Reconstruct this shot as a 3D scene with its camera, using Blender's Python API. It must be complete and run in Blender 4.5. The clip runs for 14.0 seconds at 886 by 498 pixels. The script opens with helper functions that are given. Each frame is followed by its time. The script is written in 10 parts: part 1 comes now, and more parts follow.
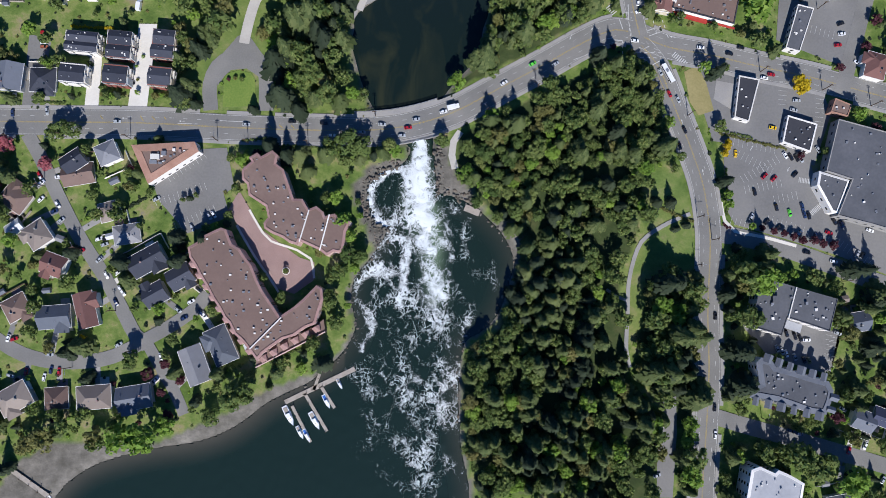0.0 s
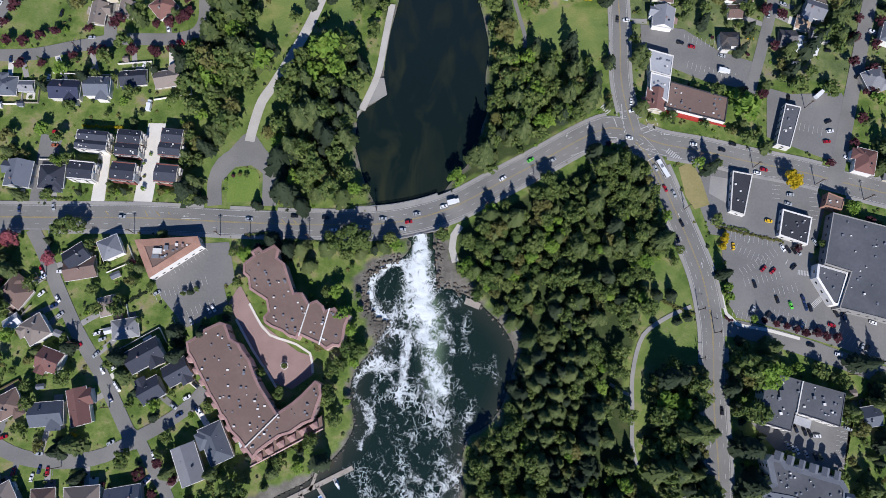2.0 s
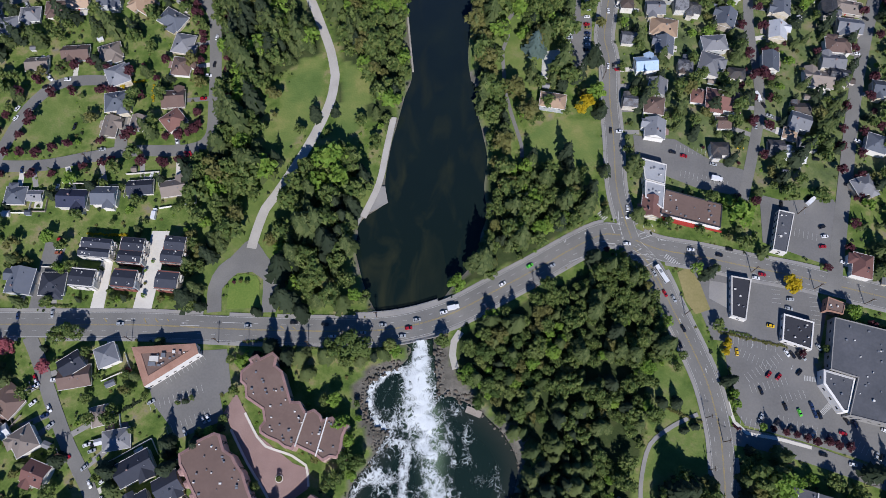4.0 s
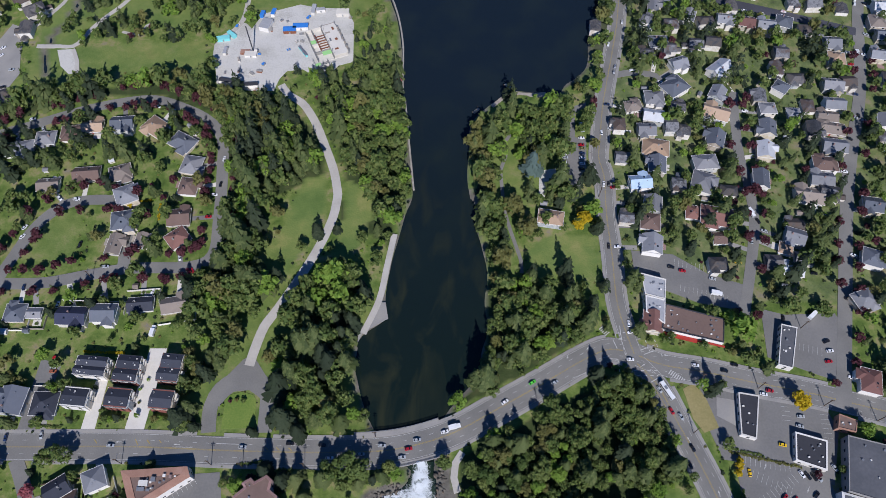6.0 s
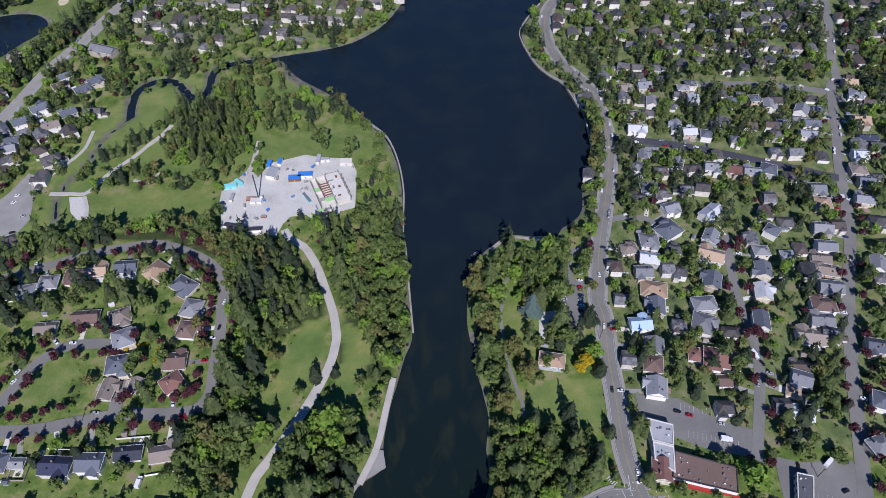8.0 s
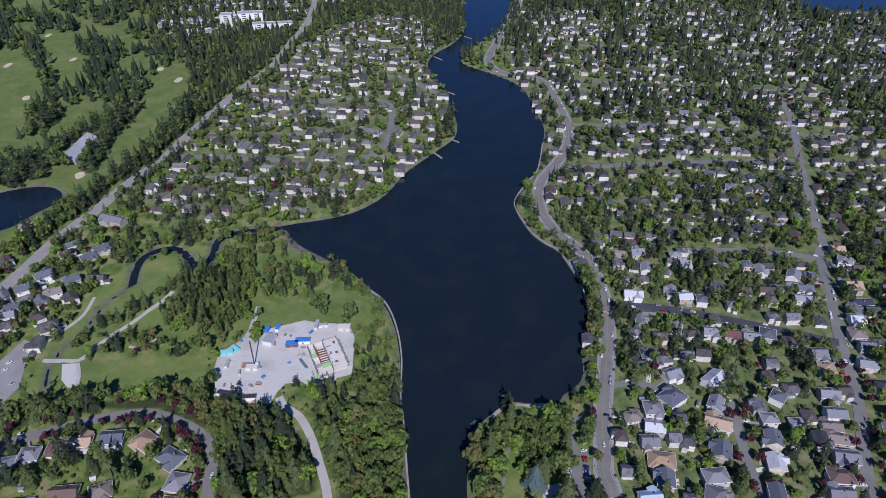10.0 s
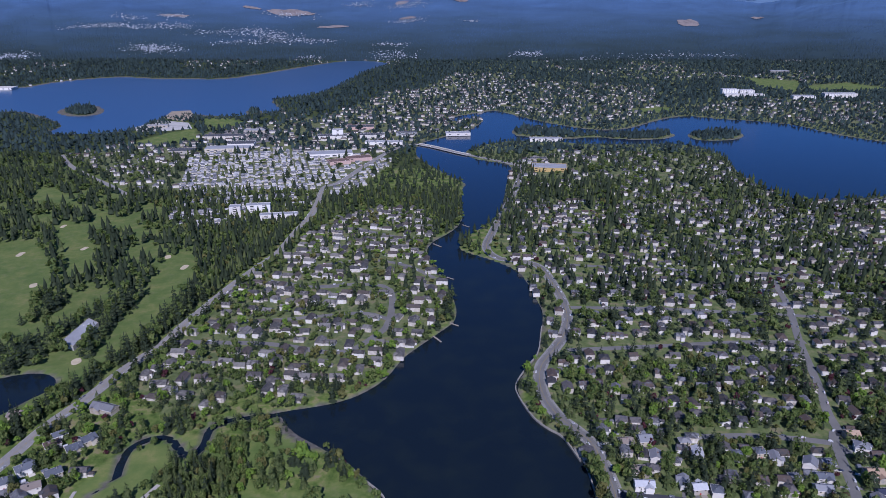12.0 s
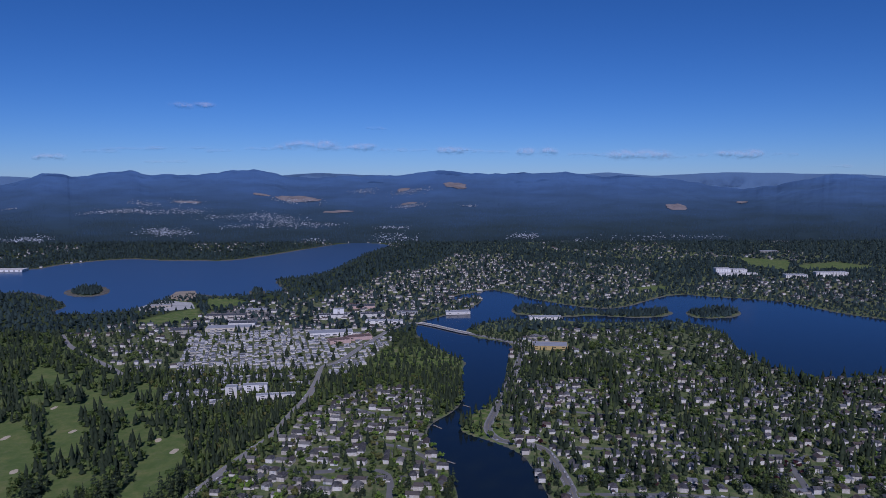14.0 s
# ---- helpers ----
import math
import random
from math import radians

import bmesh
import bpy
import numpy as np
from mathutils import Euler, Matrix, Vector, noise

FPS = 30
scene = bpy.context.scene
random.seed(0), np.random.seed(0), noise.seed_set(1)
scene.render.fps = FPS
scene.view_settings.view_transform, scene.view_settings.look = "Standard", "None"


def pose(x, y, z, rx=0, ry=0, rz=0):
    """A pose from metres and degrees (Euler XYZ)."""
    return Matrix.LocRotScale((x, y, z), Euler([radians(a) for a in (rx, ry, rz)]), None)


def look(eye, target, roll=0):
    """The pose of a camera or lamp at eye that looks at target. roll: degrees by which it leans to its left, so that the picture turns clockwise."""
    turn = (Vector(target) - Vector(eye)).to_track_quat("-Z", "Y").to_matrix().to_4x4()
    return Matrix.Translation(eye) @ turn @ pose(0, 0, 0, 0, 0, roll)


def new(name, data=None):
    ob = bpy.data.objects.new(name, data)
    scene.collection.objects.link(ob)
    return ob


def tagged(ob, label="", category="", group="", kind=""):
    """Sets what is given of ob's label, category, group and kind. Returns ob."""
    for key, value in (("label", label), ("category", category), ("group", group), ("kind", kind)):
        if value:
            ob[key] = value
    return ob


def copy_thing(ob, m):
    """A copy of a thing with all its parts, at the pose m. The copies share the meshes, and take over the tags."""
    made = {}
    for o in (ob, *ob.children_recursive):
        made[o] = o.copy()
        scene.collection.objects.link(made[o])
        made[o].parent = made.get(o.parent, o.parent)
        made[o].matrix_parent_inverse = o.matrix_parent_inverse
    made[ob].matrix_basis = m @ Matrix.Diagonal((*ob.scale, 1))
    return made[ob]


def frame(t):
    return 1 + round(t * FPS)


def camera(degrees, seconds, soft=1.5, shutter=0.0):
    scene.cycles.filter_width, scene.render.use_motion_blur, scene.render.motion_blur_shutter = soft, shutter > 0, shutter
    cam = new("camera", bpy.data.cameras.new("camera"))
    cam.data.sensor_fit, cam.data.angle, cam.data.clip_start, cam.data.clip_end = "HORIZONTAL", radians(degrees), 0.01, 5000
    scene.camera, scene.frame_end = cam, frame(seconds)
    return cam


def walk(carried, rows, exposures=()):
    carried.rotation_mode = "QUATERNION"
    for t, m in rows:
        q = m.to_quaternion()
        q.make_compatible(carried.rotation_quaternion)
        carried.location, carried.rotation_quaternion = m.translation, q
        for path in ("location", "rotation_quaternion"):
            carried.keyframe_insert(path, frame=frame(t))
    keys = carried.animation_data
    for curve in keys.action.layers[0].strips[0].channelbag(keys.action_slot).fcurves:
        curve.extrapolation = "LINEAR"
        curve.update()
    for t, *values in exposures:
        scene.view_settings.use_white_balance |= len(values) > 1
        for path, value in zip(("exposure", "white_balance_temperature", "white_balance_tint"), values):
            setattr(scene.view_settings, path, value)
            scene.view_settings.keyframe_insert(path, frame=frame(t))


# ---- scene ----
cam = camera(64.9, 14.0, soft=0.7)
PATH = [
    (0, (1.37, 5.244, 398.131), (1.39, 5.4, 396.137), 7.8),
    (0.5, (1.299, 5.795, 398.135), (1.319, 5.997, 396.145), 5.8),
    (1, (1.23, 6.343, 398.142), (1.249, 6.609, 396.16), 4.4),
    (1.5, (1.165, 6.882, 398.155), (1.184, 7.22, 396.184), 3.6),
    (2, (1.105, 7.411, 398.172), (1.123, 7.821, 396.214), 2.9),
    (2.5, (1.052, 7.928, 398.192), (1.071, 8.41, 396.251), 2.5),
    (3, (1.007, 8.433, 398.224), (1.025, 8.985, 396.301), 2.1),
    (5.3, (0.831, 10.683, 398.616), (0.847, 11.561, 396.819), 1.2),
    (5.5, (0.813, 10.881, 398.626), (0.829, 11.788, 396.844), 1.1),
    (6, (0.762, 11.382, 398.652), (0.777, 12.366, 396.911), 0.9),
    (6.5, (0.702, 11.895, 398.677), (0.717, 12.963, 396.985), 0.8),
    (7, (0.632, 12.422, 398.699), (0.649, 13.574, 397.065), 0.7),
    (7.5, (0.559, 12.965, 398.72), (0.575, 14.2, 397.146), 0.6),
    (7.7, (0.53, 13.189, 398.727), (0.546, 14.453, 397.178), 0.6),
    (9.8, (0.242, 15.57, 398.969), (0.264, 17.165, 397.762), 0.5),
    (10, (0.219, 15.776, 398.975), (0.241, 17.4, 397.808), 0.5),
    (10.5, (0.175, 16.233, 398.992), (0.197, 17.927, 397.928), 0.3),
    (11, (0.144, 16.646, 399.007), (0.166, 18.404, 398.053), 0.3),
    (11.5, (0.123, 17.02, 399.02), (0.147, 18.838, 398.186), 0.2),
    (12, (0.109, 17.364, 399.032), (0.133, 19.234, 398.324), 0.1),
    (12.5, (0.102, 17.687, 399.041), (0.125, 19.602, 398.463), 0.1),
    (13, (0.103, 17.999, 399.048), (0.127, 19.949, 398.601), -0.0),
    (13.5, (0.112, 18.307, 399.053), (0.137, 20.282, 398.739), -0.1),
    (14, (0.124, 18.613, 399.055), (0.149, 20.602, 398.841), -0.1),
]
walk(cam, [(t, look(eye, target, roll)) for t, eye, target, roll in PATH],
     exposures=[(0, 0.93, 6050, 14), (3, 0.74, 6050, 15), (5.5, 0.58, 6000, 16), (7.5, 0.71, 5900, 19), (9.8, 0.5, 5700, 24), (11, 0.4, 5550, 26), (12, 0.31, 5450, 28), (13, 0.02, 5500, 28), (14, -0.38, 5400, 29)])

from mathutils.geometry import tessellate_polygon as tessellate

# ---- light ----
world = bpy.data.worlds.new("sky")
scene.world = world
world.use_nodes = True
wn = world.node_tree.nodes
sky = wn.new("ShaderNodeTexSky")
sky.sky_type = "NISHITA"
sky.sun_disc = False
SUN_UP = 41.0
sky.sun_elevation = radians(SUN_UP)
sky.sun_rotation = radians(176)
sky.altitude = 1500
sky.air_density, sky.dust_density, sky.ozone_density = 0.8, 0.2, 6.0
wn["Background"].inputs["Strength"].default_value = 0.072
deepen = wn.new("ShaderNodeMix")
deepen.data_type, deepen.blend_type = "RGBA", "MULTIPLY"
deepen.inputs[0].default_value, deepen.inputs[7].default_value = 1.0, (0.69, 0.85, 1.0, 1)
world.node_tree.links.new(sky.outputs["Color"], deepen.inputs[6])
clear = wn.new("ShaderNodeHueSaturation")
clear.inputs["Saturation"].default_value = 1.08
world.node_tree.links.new(deepen.outputs[2], clear.inputs["Color"])
world.node_tree.links.new(clear.outputs["Color"], wn["Background"].inputs["Color"])
sun_data = bpy.data.lights.new("sun", "SUN")
sun_data.energy, sun_data.angle, sun_data.color = 3.6, radians(0.53), (1.0, 0.96, 0.9)
sun = new("sun", sun_data)
sun.matrix_world = look((0, 0, 900), (-0.07 * 100, 900 + 0 - 900 + 100 * math.cos(radians(SUN_UP)), 900 - 100 * math.sin(radians(SUN_UP))))

# ---- plan, in metres ----
GORGE_W = [(-33, 115), (-38, 123), (-42, 132), (-46, 146), (-49, 157), (-47, 169), (-49, 169), (-45, 177), (-29, 187), (-32, 198), (-31, 212), (-28, 232), (-24, 248), (-21, 264), (-16, 277), (-16, 284), (-19, 314), (-23, 356), (-26, 379), (-27, 422), (-33, 459), (-44, 490), (-60, 509), (-78, 531), (-96, 550), (-114, 564), (-134, 579), (-151, 603), (-152, 616), (-123, 622), (-89, 635), (-66, 657), (-50, 681), (-36, 723)]
GORGE_NW = [(-15, 753), (14, 795), (27, 814), (31, 856), (21, 911), (16, 952), (0, 995), (-14, 1066), (-2, 1113), (24, 1146), (50, 1206), (55, 1288), (55, 1420), (74, 1476), (37, 1540), (0, 1619), (-38, 1695), (-52, 1865), (18, 1954), (102, 2051), (161, 2218), (152, 2302), (56, 2200), (54, 2283), (157, 2370), (203, 2416), (234, 2368), (341, 2184), (472, 2051), (580, 2076), (688, 2206), (815, 2309), (906, 2253), (1030, 2199), (1112, 2148), (1149, 1994), (1238, 1882), (1367, 1780)]
GORGE_E = [(-3, 115), (5, 127), (11, 135), (25, 150), (27, 164), (27, 166), (32, 180), (29, 199), (33, 216), (30, 236), (26, 252), (24, 269), (27, 286), (26, 257), (23, 275), (20, 294), (22, 314), (23, 343), (33, 356), (46, 368), (57, 377), (73, 374), (92, 370), (96, 382), (106, 388), (117, 401), (119, 429), (129, 456), (135, 477), (134, 530), (128, 554), (131, 533), (121, 569), (109, 583), (97, 603), (87, 640), (87, 663), (103, 699), (120, 732), (134, 798)]
GORGE_NE = [(142, 847), (136, 892), (131, 952), (122, 984), (95, 1018), (71, 1041), (40, 1066), (39, 1105), (68, 1161), (100, 1206), (126, 1271), (143, 1401), (169, 1555), (185, 1631), (147, 1668), (95, 1696), (71, 1774), (107, 1840), (173, 1904), (255, 1933), (358, 1893), (491, 1868), (636, 1887), (715, 1849), (735, 1716), (704, 1612), (693, 1500), (701, 1390), (727, 1331), (788, 1341), (908, 1374), (1088, 1412)]
BASIN_W = [(-13, 95), (-15, 88), (-22, 83), (-31, 81), (-38, 73), (-38, 62), (-34, 51), (-25, 48), (-32, 36), (-38, 28), (-45, 20), (-47, 7), (-43, -6), (-45, -15), (-52, -25), (-61, -33), (-70, -41), (-78, -44), (-94, -52), (-103, -60), (-115, -68), (-131, -74), (-153, -77), (-171, -81), (-190, -87), (-205, -98), (-212, -110), (-231, -128), (-298, -149)]
BASIN_E = [(-1, 95), (0, 83), (1, 68), (10, 67), (22, 62), (31, 54), (38, 47), (44, 37), (46, 27), (42, 14), (37, -1), (27, -11), (17, -15), (15, -31), (14, -46), (15, -65), (16, -78), (20, -93), (21, -108), (24, -169)]
HARBOUR = [(-1739, 2345), (-1488, 2396), (-1378, 2405), (-1217, 2249), (-1116, 2140), (-1124, 2043), (-1068, 2001), (-882, 2055), (-890, 2221), (-864, 2272), (-843, 2370), (-793, 2346), (-688, 2300), (-638, 2320), (-557, 2374), (-513, 2397), (-634, 2687), (-467, 2758), (-400, 3105), (-346, 3602), (-219, 3945), (-428, 4115), (-548, 4019), (-647, 3835), (-809, 3464), (-961, 3220), (-1133, 3267), (-1257, 3249), (-1454, 3342), (-1606, 3217), (-1672, 3099), (-1689, 2953), (-1833, 2957), (-2338, 2852)]
PENINSULA = [(235, 2110), (331, 2117), (403, 2044), (479, 2009), (587, 2040), (692, 2055), (693, 1971), (617, 1925), (523, 1927), (453, 1968), (365, 1931), (275, 1964), (220, 1981)]
LAKE_ISLAND = [(718, 2003), (796, 2062), (897, 2060), (887, 1967), (818, 1913), (722, 1908)]
HARBOUR_ISLAND = [(-1278, 2380), (-1281, 2499), (-1204, 2549), (-1099, 2387), (-1115, 2299), (-1184, 2290)]
HARBOUR_ISLET = [(-641, 2365), (-632, 2484), (-569, 2386), (-594, 2330)]
POND = [(-508, 663), (-479, 678), (-449, 692), (-423, 690), (-405, 671), (-409, 654), (-422, 637), (-432, 611), (-450, 600), (-478, 611)]
CREEK = [(-299, 391), (-304, 403), (-305, 416), (-305, 431), (-297, 446), (-294, 470), (-289, 494), (-277, 518), (-281, 537), (-281, 557), (-272, 569), (-258, 574), (-245, 567), (-234, 553), (-222, 546), (-215, 561), (-217, 584), (-210, 596), (-194, 603), (-167, 608), (-146, 613)]
R_GORGE = [(-277, 108), (-251, 108), (-219, 108), (-170, 108), (-121, 106), (-82, 105), (-42, 105), (-16, 108), (10, 116), (36, 130), (63, 145), (89, 160), (106, 167), (120, 164)]
R_EAST = [(120, 164), (136, 157), (163, 152), (189, 146), (219, 140), (242, 134), (265, 128), (308, 117)]
R_TILL = [(121, 161), (117, 178), (114, 200), (115, 233), (115, 262), (117, 296), (115, 311), (118, 329), (124, 362), (136, 410), (146, 453), (151, 492), (149, 538), (146, 559), (134, 583), (123, 601), (114, 634), (113, 669), (120, 702), (136, 732), (155, 768), (169, 814), (173, 865), (169, 931), (161, 988), (143, 1013), (118, 1022), (97, 1034), (84, 1079), (102, 1161), (128, 1261), (154, 1361), (183, 1486), (210, 1642)]
R_SOUTH = [(119, 160), (131, 145), (140, 121), (150, 94), (156, 74), (159, 51), (159, 35), (157, 2), (157, -30), (155, -61), (152, -95), (150, -138)]
R_SIDE1 = [(161, 47), (180, 44), (206, 37), (229, 29), (251, 21), (287, 10)]
R_SIDE2 = [(159, -57), (180, -63), (203, -69), (228, -76), (256, -84), (282, -92)]
R_LEFT = [(-235, 101), (-230, 93), (-224, 82), (-216, 66), (-202, 41), (-187, 19), (-176, 0), (-168, -14), (-161, -20)]
R_LEFT_B = [(-162, -17), (-180, -26), (-196, -29), (-215, -29), (-231, -25), (-244, -18), (-264, -4)]
R_LEFT_C = [(-163, -17), (-149, -9), (-135, 1), (-128, 10)]
R_LEFT_D = [(-161, -19), (-153, -32), (-144, -47), (-139, -58)]
R_LOOP = [(-130, 116), (-131, 131), (-127, 142), (-119, 148), (-112, 151), (-104, 147), (-99, 138), (-98, 116)]
R_PARK = [(-112, 156), (-110, 167), (-106, 182), (-100, 192), (-86, 219), (-77, 239), (-70, 260), (-68, 277), (-68, 280), (-72, 299), (-80, 321), (-89, 343), (-100, 361), (-111, 369), (-118, 379)]
R_MIDL = [(-295, 211), (-253, 211), (-223, 217), (-196, 222), (-160, 223), (-146, 232), (-146, 257), (-150, 299), (-155, 329), (-168, 345), (-187, 356), (-210, 364), (-235, 361), (-262, 353), (-288, 342), (-317, 330), (-338, 321)]
R_MIDL2 = [(-202, 222), (-204, 244), (-204, 266), (-220, 274), (-239, 274), (-253, 270), (-267, 253), (-276, 227), (-281, 211)]
R_RT1 = [(192, 188), (204, 223), (214, 257), (217, 289), (216, 314), (220, 351), (224, 374)]
R_RT2 = [(238, 129), (260, 203), (279, 266), (296, 314), (318, 368), (331, 410), (341, 450), (357, 500), (376, 564), (387, 577), (393, 607), (411, 662), (437, 753), (469, 847), (491, 942)]
R_RT3 = [(153, 490), (207, 480), (252, 467), (296, 452), (336, 438)]
R_RT4 = [(253, 568), (308, 568), (369, 557), (378, 541)]
R_RT5 = [(180, 851), (292, 847), (357, 839), (449, 827), (531, 814)]
R_RT6 = [(137, 694), (199, 699), (231, 696)]
R_RT7 = [(135, 390), (150, 393), (167, 390), (170, 383)]
R_HWY = [(-398, 477), (-385, 535), (-375, 590), (-358, 641), (-344, 698), (-324, 751), (-314, 806), (-302, 861), (-288, 925), (-270, 988), (-250, 1053), (-240, 1151), (-230, 1236), (-228, 1322), (-231, 1440), (-205, 1481), (-160, 1640), (-102, 1810), (-44, 1865), (70, 1754), (153, 1680), (213, 1611)]
R_WEST = [(-934, 1744), (-857, 1633), (-758, 1525), (-697, 1466), (-625, 1388)]
R_SUB = [(-168, 921), (-105, 931), (-63, 911), (-58, 814), (-76, 768), (-113, 733), (-197, 754), (-321, 761)]
PARK_PATH = [(148, 58), (136, 53), (123, 45), (117, 37), (112, 19), (111, 0), (110, -20), (112, -30)]
PARK_BRANCH = [(110, 8), (105, 10), (99, 14)]
SHORE_PATH = [(15, 105), (11, 99), (10, 91), (12, 83)]
PATH_W = [(-45, 177), (-36, 200), (-32, 224), (-28, 248)]
PATH_N1 = [(-249, 479), (-242, 490), (-236, 505)]
LOT_HOTEL = [(-161, 71), (-136, 93), (-120, 94), (-115, 71), (-121, 67), (-117, 54), (-141, 44), (-158, 63)]
PLAZA = [(-112, 69), (-99, 47), (-77, 31), (-68, 28), (-68, 18), (-79, 10), (-89, 13), (-102, 32), (-118, 58)]
LOT_MALL = [(168, 100), (201, 97), (219, 88), (222, 73), (272, 46), (271, 20), (232, 35), (203, 44), (174, 52), (169, 61)]
LOT_GAS = [(150, 142), (159, 149), (186, 146), (226, 135), (232, 118), (221, 87), (175, 99), (162, 101)]
LOT_APT = [(177, -6.5), (184, -8.5), (199, -3), (213, -4), (228, -9), (238, 4), (235, 6), (226, -33), (210, -29), (190, -22)]
LOT_NORTH = [(128, 236), (155, 233), (175, 219), (197, 211), (191, 193), (166, 198), (128, 215)]
LOT_EAST = [(204, 194), (218, 190), (250, 191), (256, 175), (241, 146), (201, 162)]
SITE = [(-175, 422), (-167, 431), (-158, 446), (-153, 444), (-148, 438), (-141, 455), (-112, 466), (-100, 463), (-73, 461), (-67, 445), (-65, 403), (-76, 399), (-84, 387), (-93, 387), (-103, 395), (-115, 393), (-120, 385), (-123, 373), (-140, 373), (-166, 376), (-170, 395), (-174, 403)]
LOT_RIVER = [(92, 330), (95, 333), (97, 353), (95, 356), (111, 363), (111, 359), (102, 353), (100, 330), (108, 328), (105, 299), (98, 282), (92, 285), (88, 290)]
LOT_PARK = [(131, -48), (138, -46), (138, -66), (135, -102), (126, -102), (127, -72)]
LOT_DRIVE = [(-173.5, 167), (-163, 167), (-167, 117), (-178, 117)]
DRIVE_B = [(-201, 151), (-194, 151), (-195, 117), (-203, 117)]
LOT_WEST = [(-347, 372), (-357, 398), (-346, 419), (-339, 442), (-327, 437), (-324, 421), (-324, 413), (-318, 389), (-323, 372)]
SIDEYARD = [(-237, 160), (-224, 157), (-229, 117), (-239, 117)]
ISLAND_LAWN = [(-123, 118), (-123, 135), (-121, 138), (-114, 140), (-107, 138), (-105, 135), (-104, 119)]
LAWN_PARK = [(123, 82), (140, 84), (149, 66), (148, 53), (134, 51), (125, 54)]
GASGRASS = [(146, 142), (154, 146), (159, 135), (163, 119), (154, 116), (149, 124)]
LAWN_S = [(104, 8), (109, 22), (115, 38), (125, 49), (149, 55), (152, 22), (135, 24), (130, 29), (123, 20), (122, 8), (121, -4), (114, -14), (110, -10), (107, 2)]
FIELD_N = [(59, 232), (68, 245), (87, 249), (103, 245), (106, 229), (100, 215), (82, 213), (62, 216)]
FIELD_W = [(-108, 231), (-100, 268), (-91, 294), (-79, 294), (-76, 272), (-81, 247), (-90, 231), (-103, 211)]
FIELD_W2 = [(-65, 294), (-45, 281), (-45, 260), (-48, 248), (-58, 223), (-69, 231), (-63, 260)]
GREEN_MID = [(-270, 226), (-259, 254), (-246, 267), (-238, 262), (-236, 242), (-237, 228), (-253, 216)]
GOLF_A = [(-746, 1039), (-703, 1106), (-667, 1114), (-589, 1016), (-550, 918), (-524, 841), (-514, 778), (-520, 756), (-564, 729)]
GOLF_B = [(-675, 1189), (-661, 1213), (-617, 1189), (-561, 1101), (-503, 972), (-528, 952), (-586, 1051)]
GOLF_C = [(-424, 1039), (-386, 1063), (-354, 979), (-347, 875), (-350, 792), (-351, 708), (-343, 654), (-371, 648), (-390, 708), (-393, 797), (-400, 918)]
GOLF_E = [(-433, 712), (-408, 728), (-379, 721), (-374, 671), (-400, 654), (-400, 590), (-423, 571), (-444, 600), (-425, 643)]
GOLF_D = [(-790, 1320), (-830, 1440), (-791, 1439), (-716, 1342), (-646, 1287), (-601, 1256), (-521, 1179), (-440, 1130), (-495, 1128), (-536, 1144), (-596, 1217), (-690, 1290)]
PARKN = [(-295, 376), (-281, 418), (-232, 422), (-196, 422), (-184, 428), (-177, 403), (-181, 390), (-193, 385), (-252, 394), (-277, 373)]
SITEGRASS = [(-149, 455), (-152, 491), (-118, 494), (-85, 506), (-65, 498), (-52, 476), (-58, 455), (-71, 452), (-86, 464), (-128, 457)]
BEACH = [(-234, -88), (-213, -73), (-159, -76), (-137, -67), (-116, -58), (-94, -44), (-65, -34), (-61, -33), (-94, -52), (-115, -68), (-153, -77), (-190, -87), (-212, -110), (-256, -128)]
BEACH_E = [(30, 54), (45, 52), (53, 40), (51, 27), (45, 27), (44, 37)]
ROCKS_W = [(-48, 71), (-42, 79), (-34, 86), (-17, 89), (-22, 83), (-38, 73), (-38, 62), (-34, 51), (-25, 48), (-33, 36), (-38, 40), (-41, 51), (-45, 61)]
ROCKS_E = [(-1, 95), (7, 98), (12, 83), (23, 68), (22, 62), (10, 67), (1, 68)]
MUD = [(-154, 616), (-138, 609), (-123, 570), (-114, 564), (-96, 550), (-124, 556), (-147, 579), (-161, 609)]
WOOD_PARK = [(14, 103), (26, 110), (43, 117), (71, 133), (89, 140), (106, 147), (123, 148), (133, 131), (137, 112), (138, 94), (128, 87), (122, 74), (117, 54), (114, 38), (106, 25), (111, -1), (110, -27), (111, -46), (123, -60), (128, -77), (125, -126), (78, -127), (75, -93), (30, -102), (22, -78), (17, -46), (19, -21), (37, -11), (47, 18), (52, 40), (36, 53), (24, 70), (12, 83)]
WOOD_PARK_B = [(121, 18), (131, 25), (152, 28), (153, -1), (154, -39), (149, -77), (146, -126), (136, -126), (141, -64), (126, -46), (117, -14)]
WOOD_NE = [(4, 123), (10, 133), (26, 148), (28, 184), (32, 216), (57, 214), (81, 199), (98, 186), (90, 174), (65, 159), (37, 143), (13, 130)]
WOOD_NW = [(-89, 117), (-94, 132), (-102, 148), (-107, 158), (-108, 166), (-98, 190), (-83, 217), (-65, 225), (-43, 216), (-38, 196), (-48, 175), (-49, 148), (-44, 130), (-37, 120), (-67, 119)]
WOOD_W = [(-155, 195), (-143, 211), (-141, 251), (-145, 293), (-139, 293), (-115, 268), (-117, 247), (-97, 227), (-90, 223), (-106, 192), (-115, 162), (-132, 136), (-144, 122)]
WOOD_E = [(49, 227), (35, 207), (31, 240), (24, 257), (22, 280), (21, 314), (23, 343), (46, 365), (93, 362), (96, 346), (90, 289), (73, 275), (53, 266)]
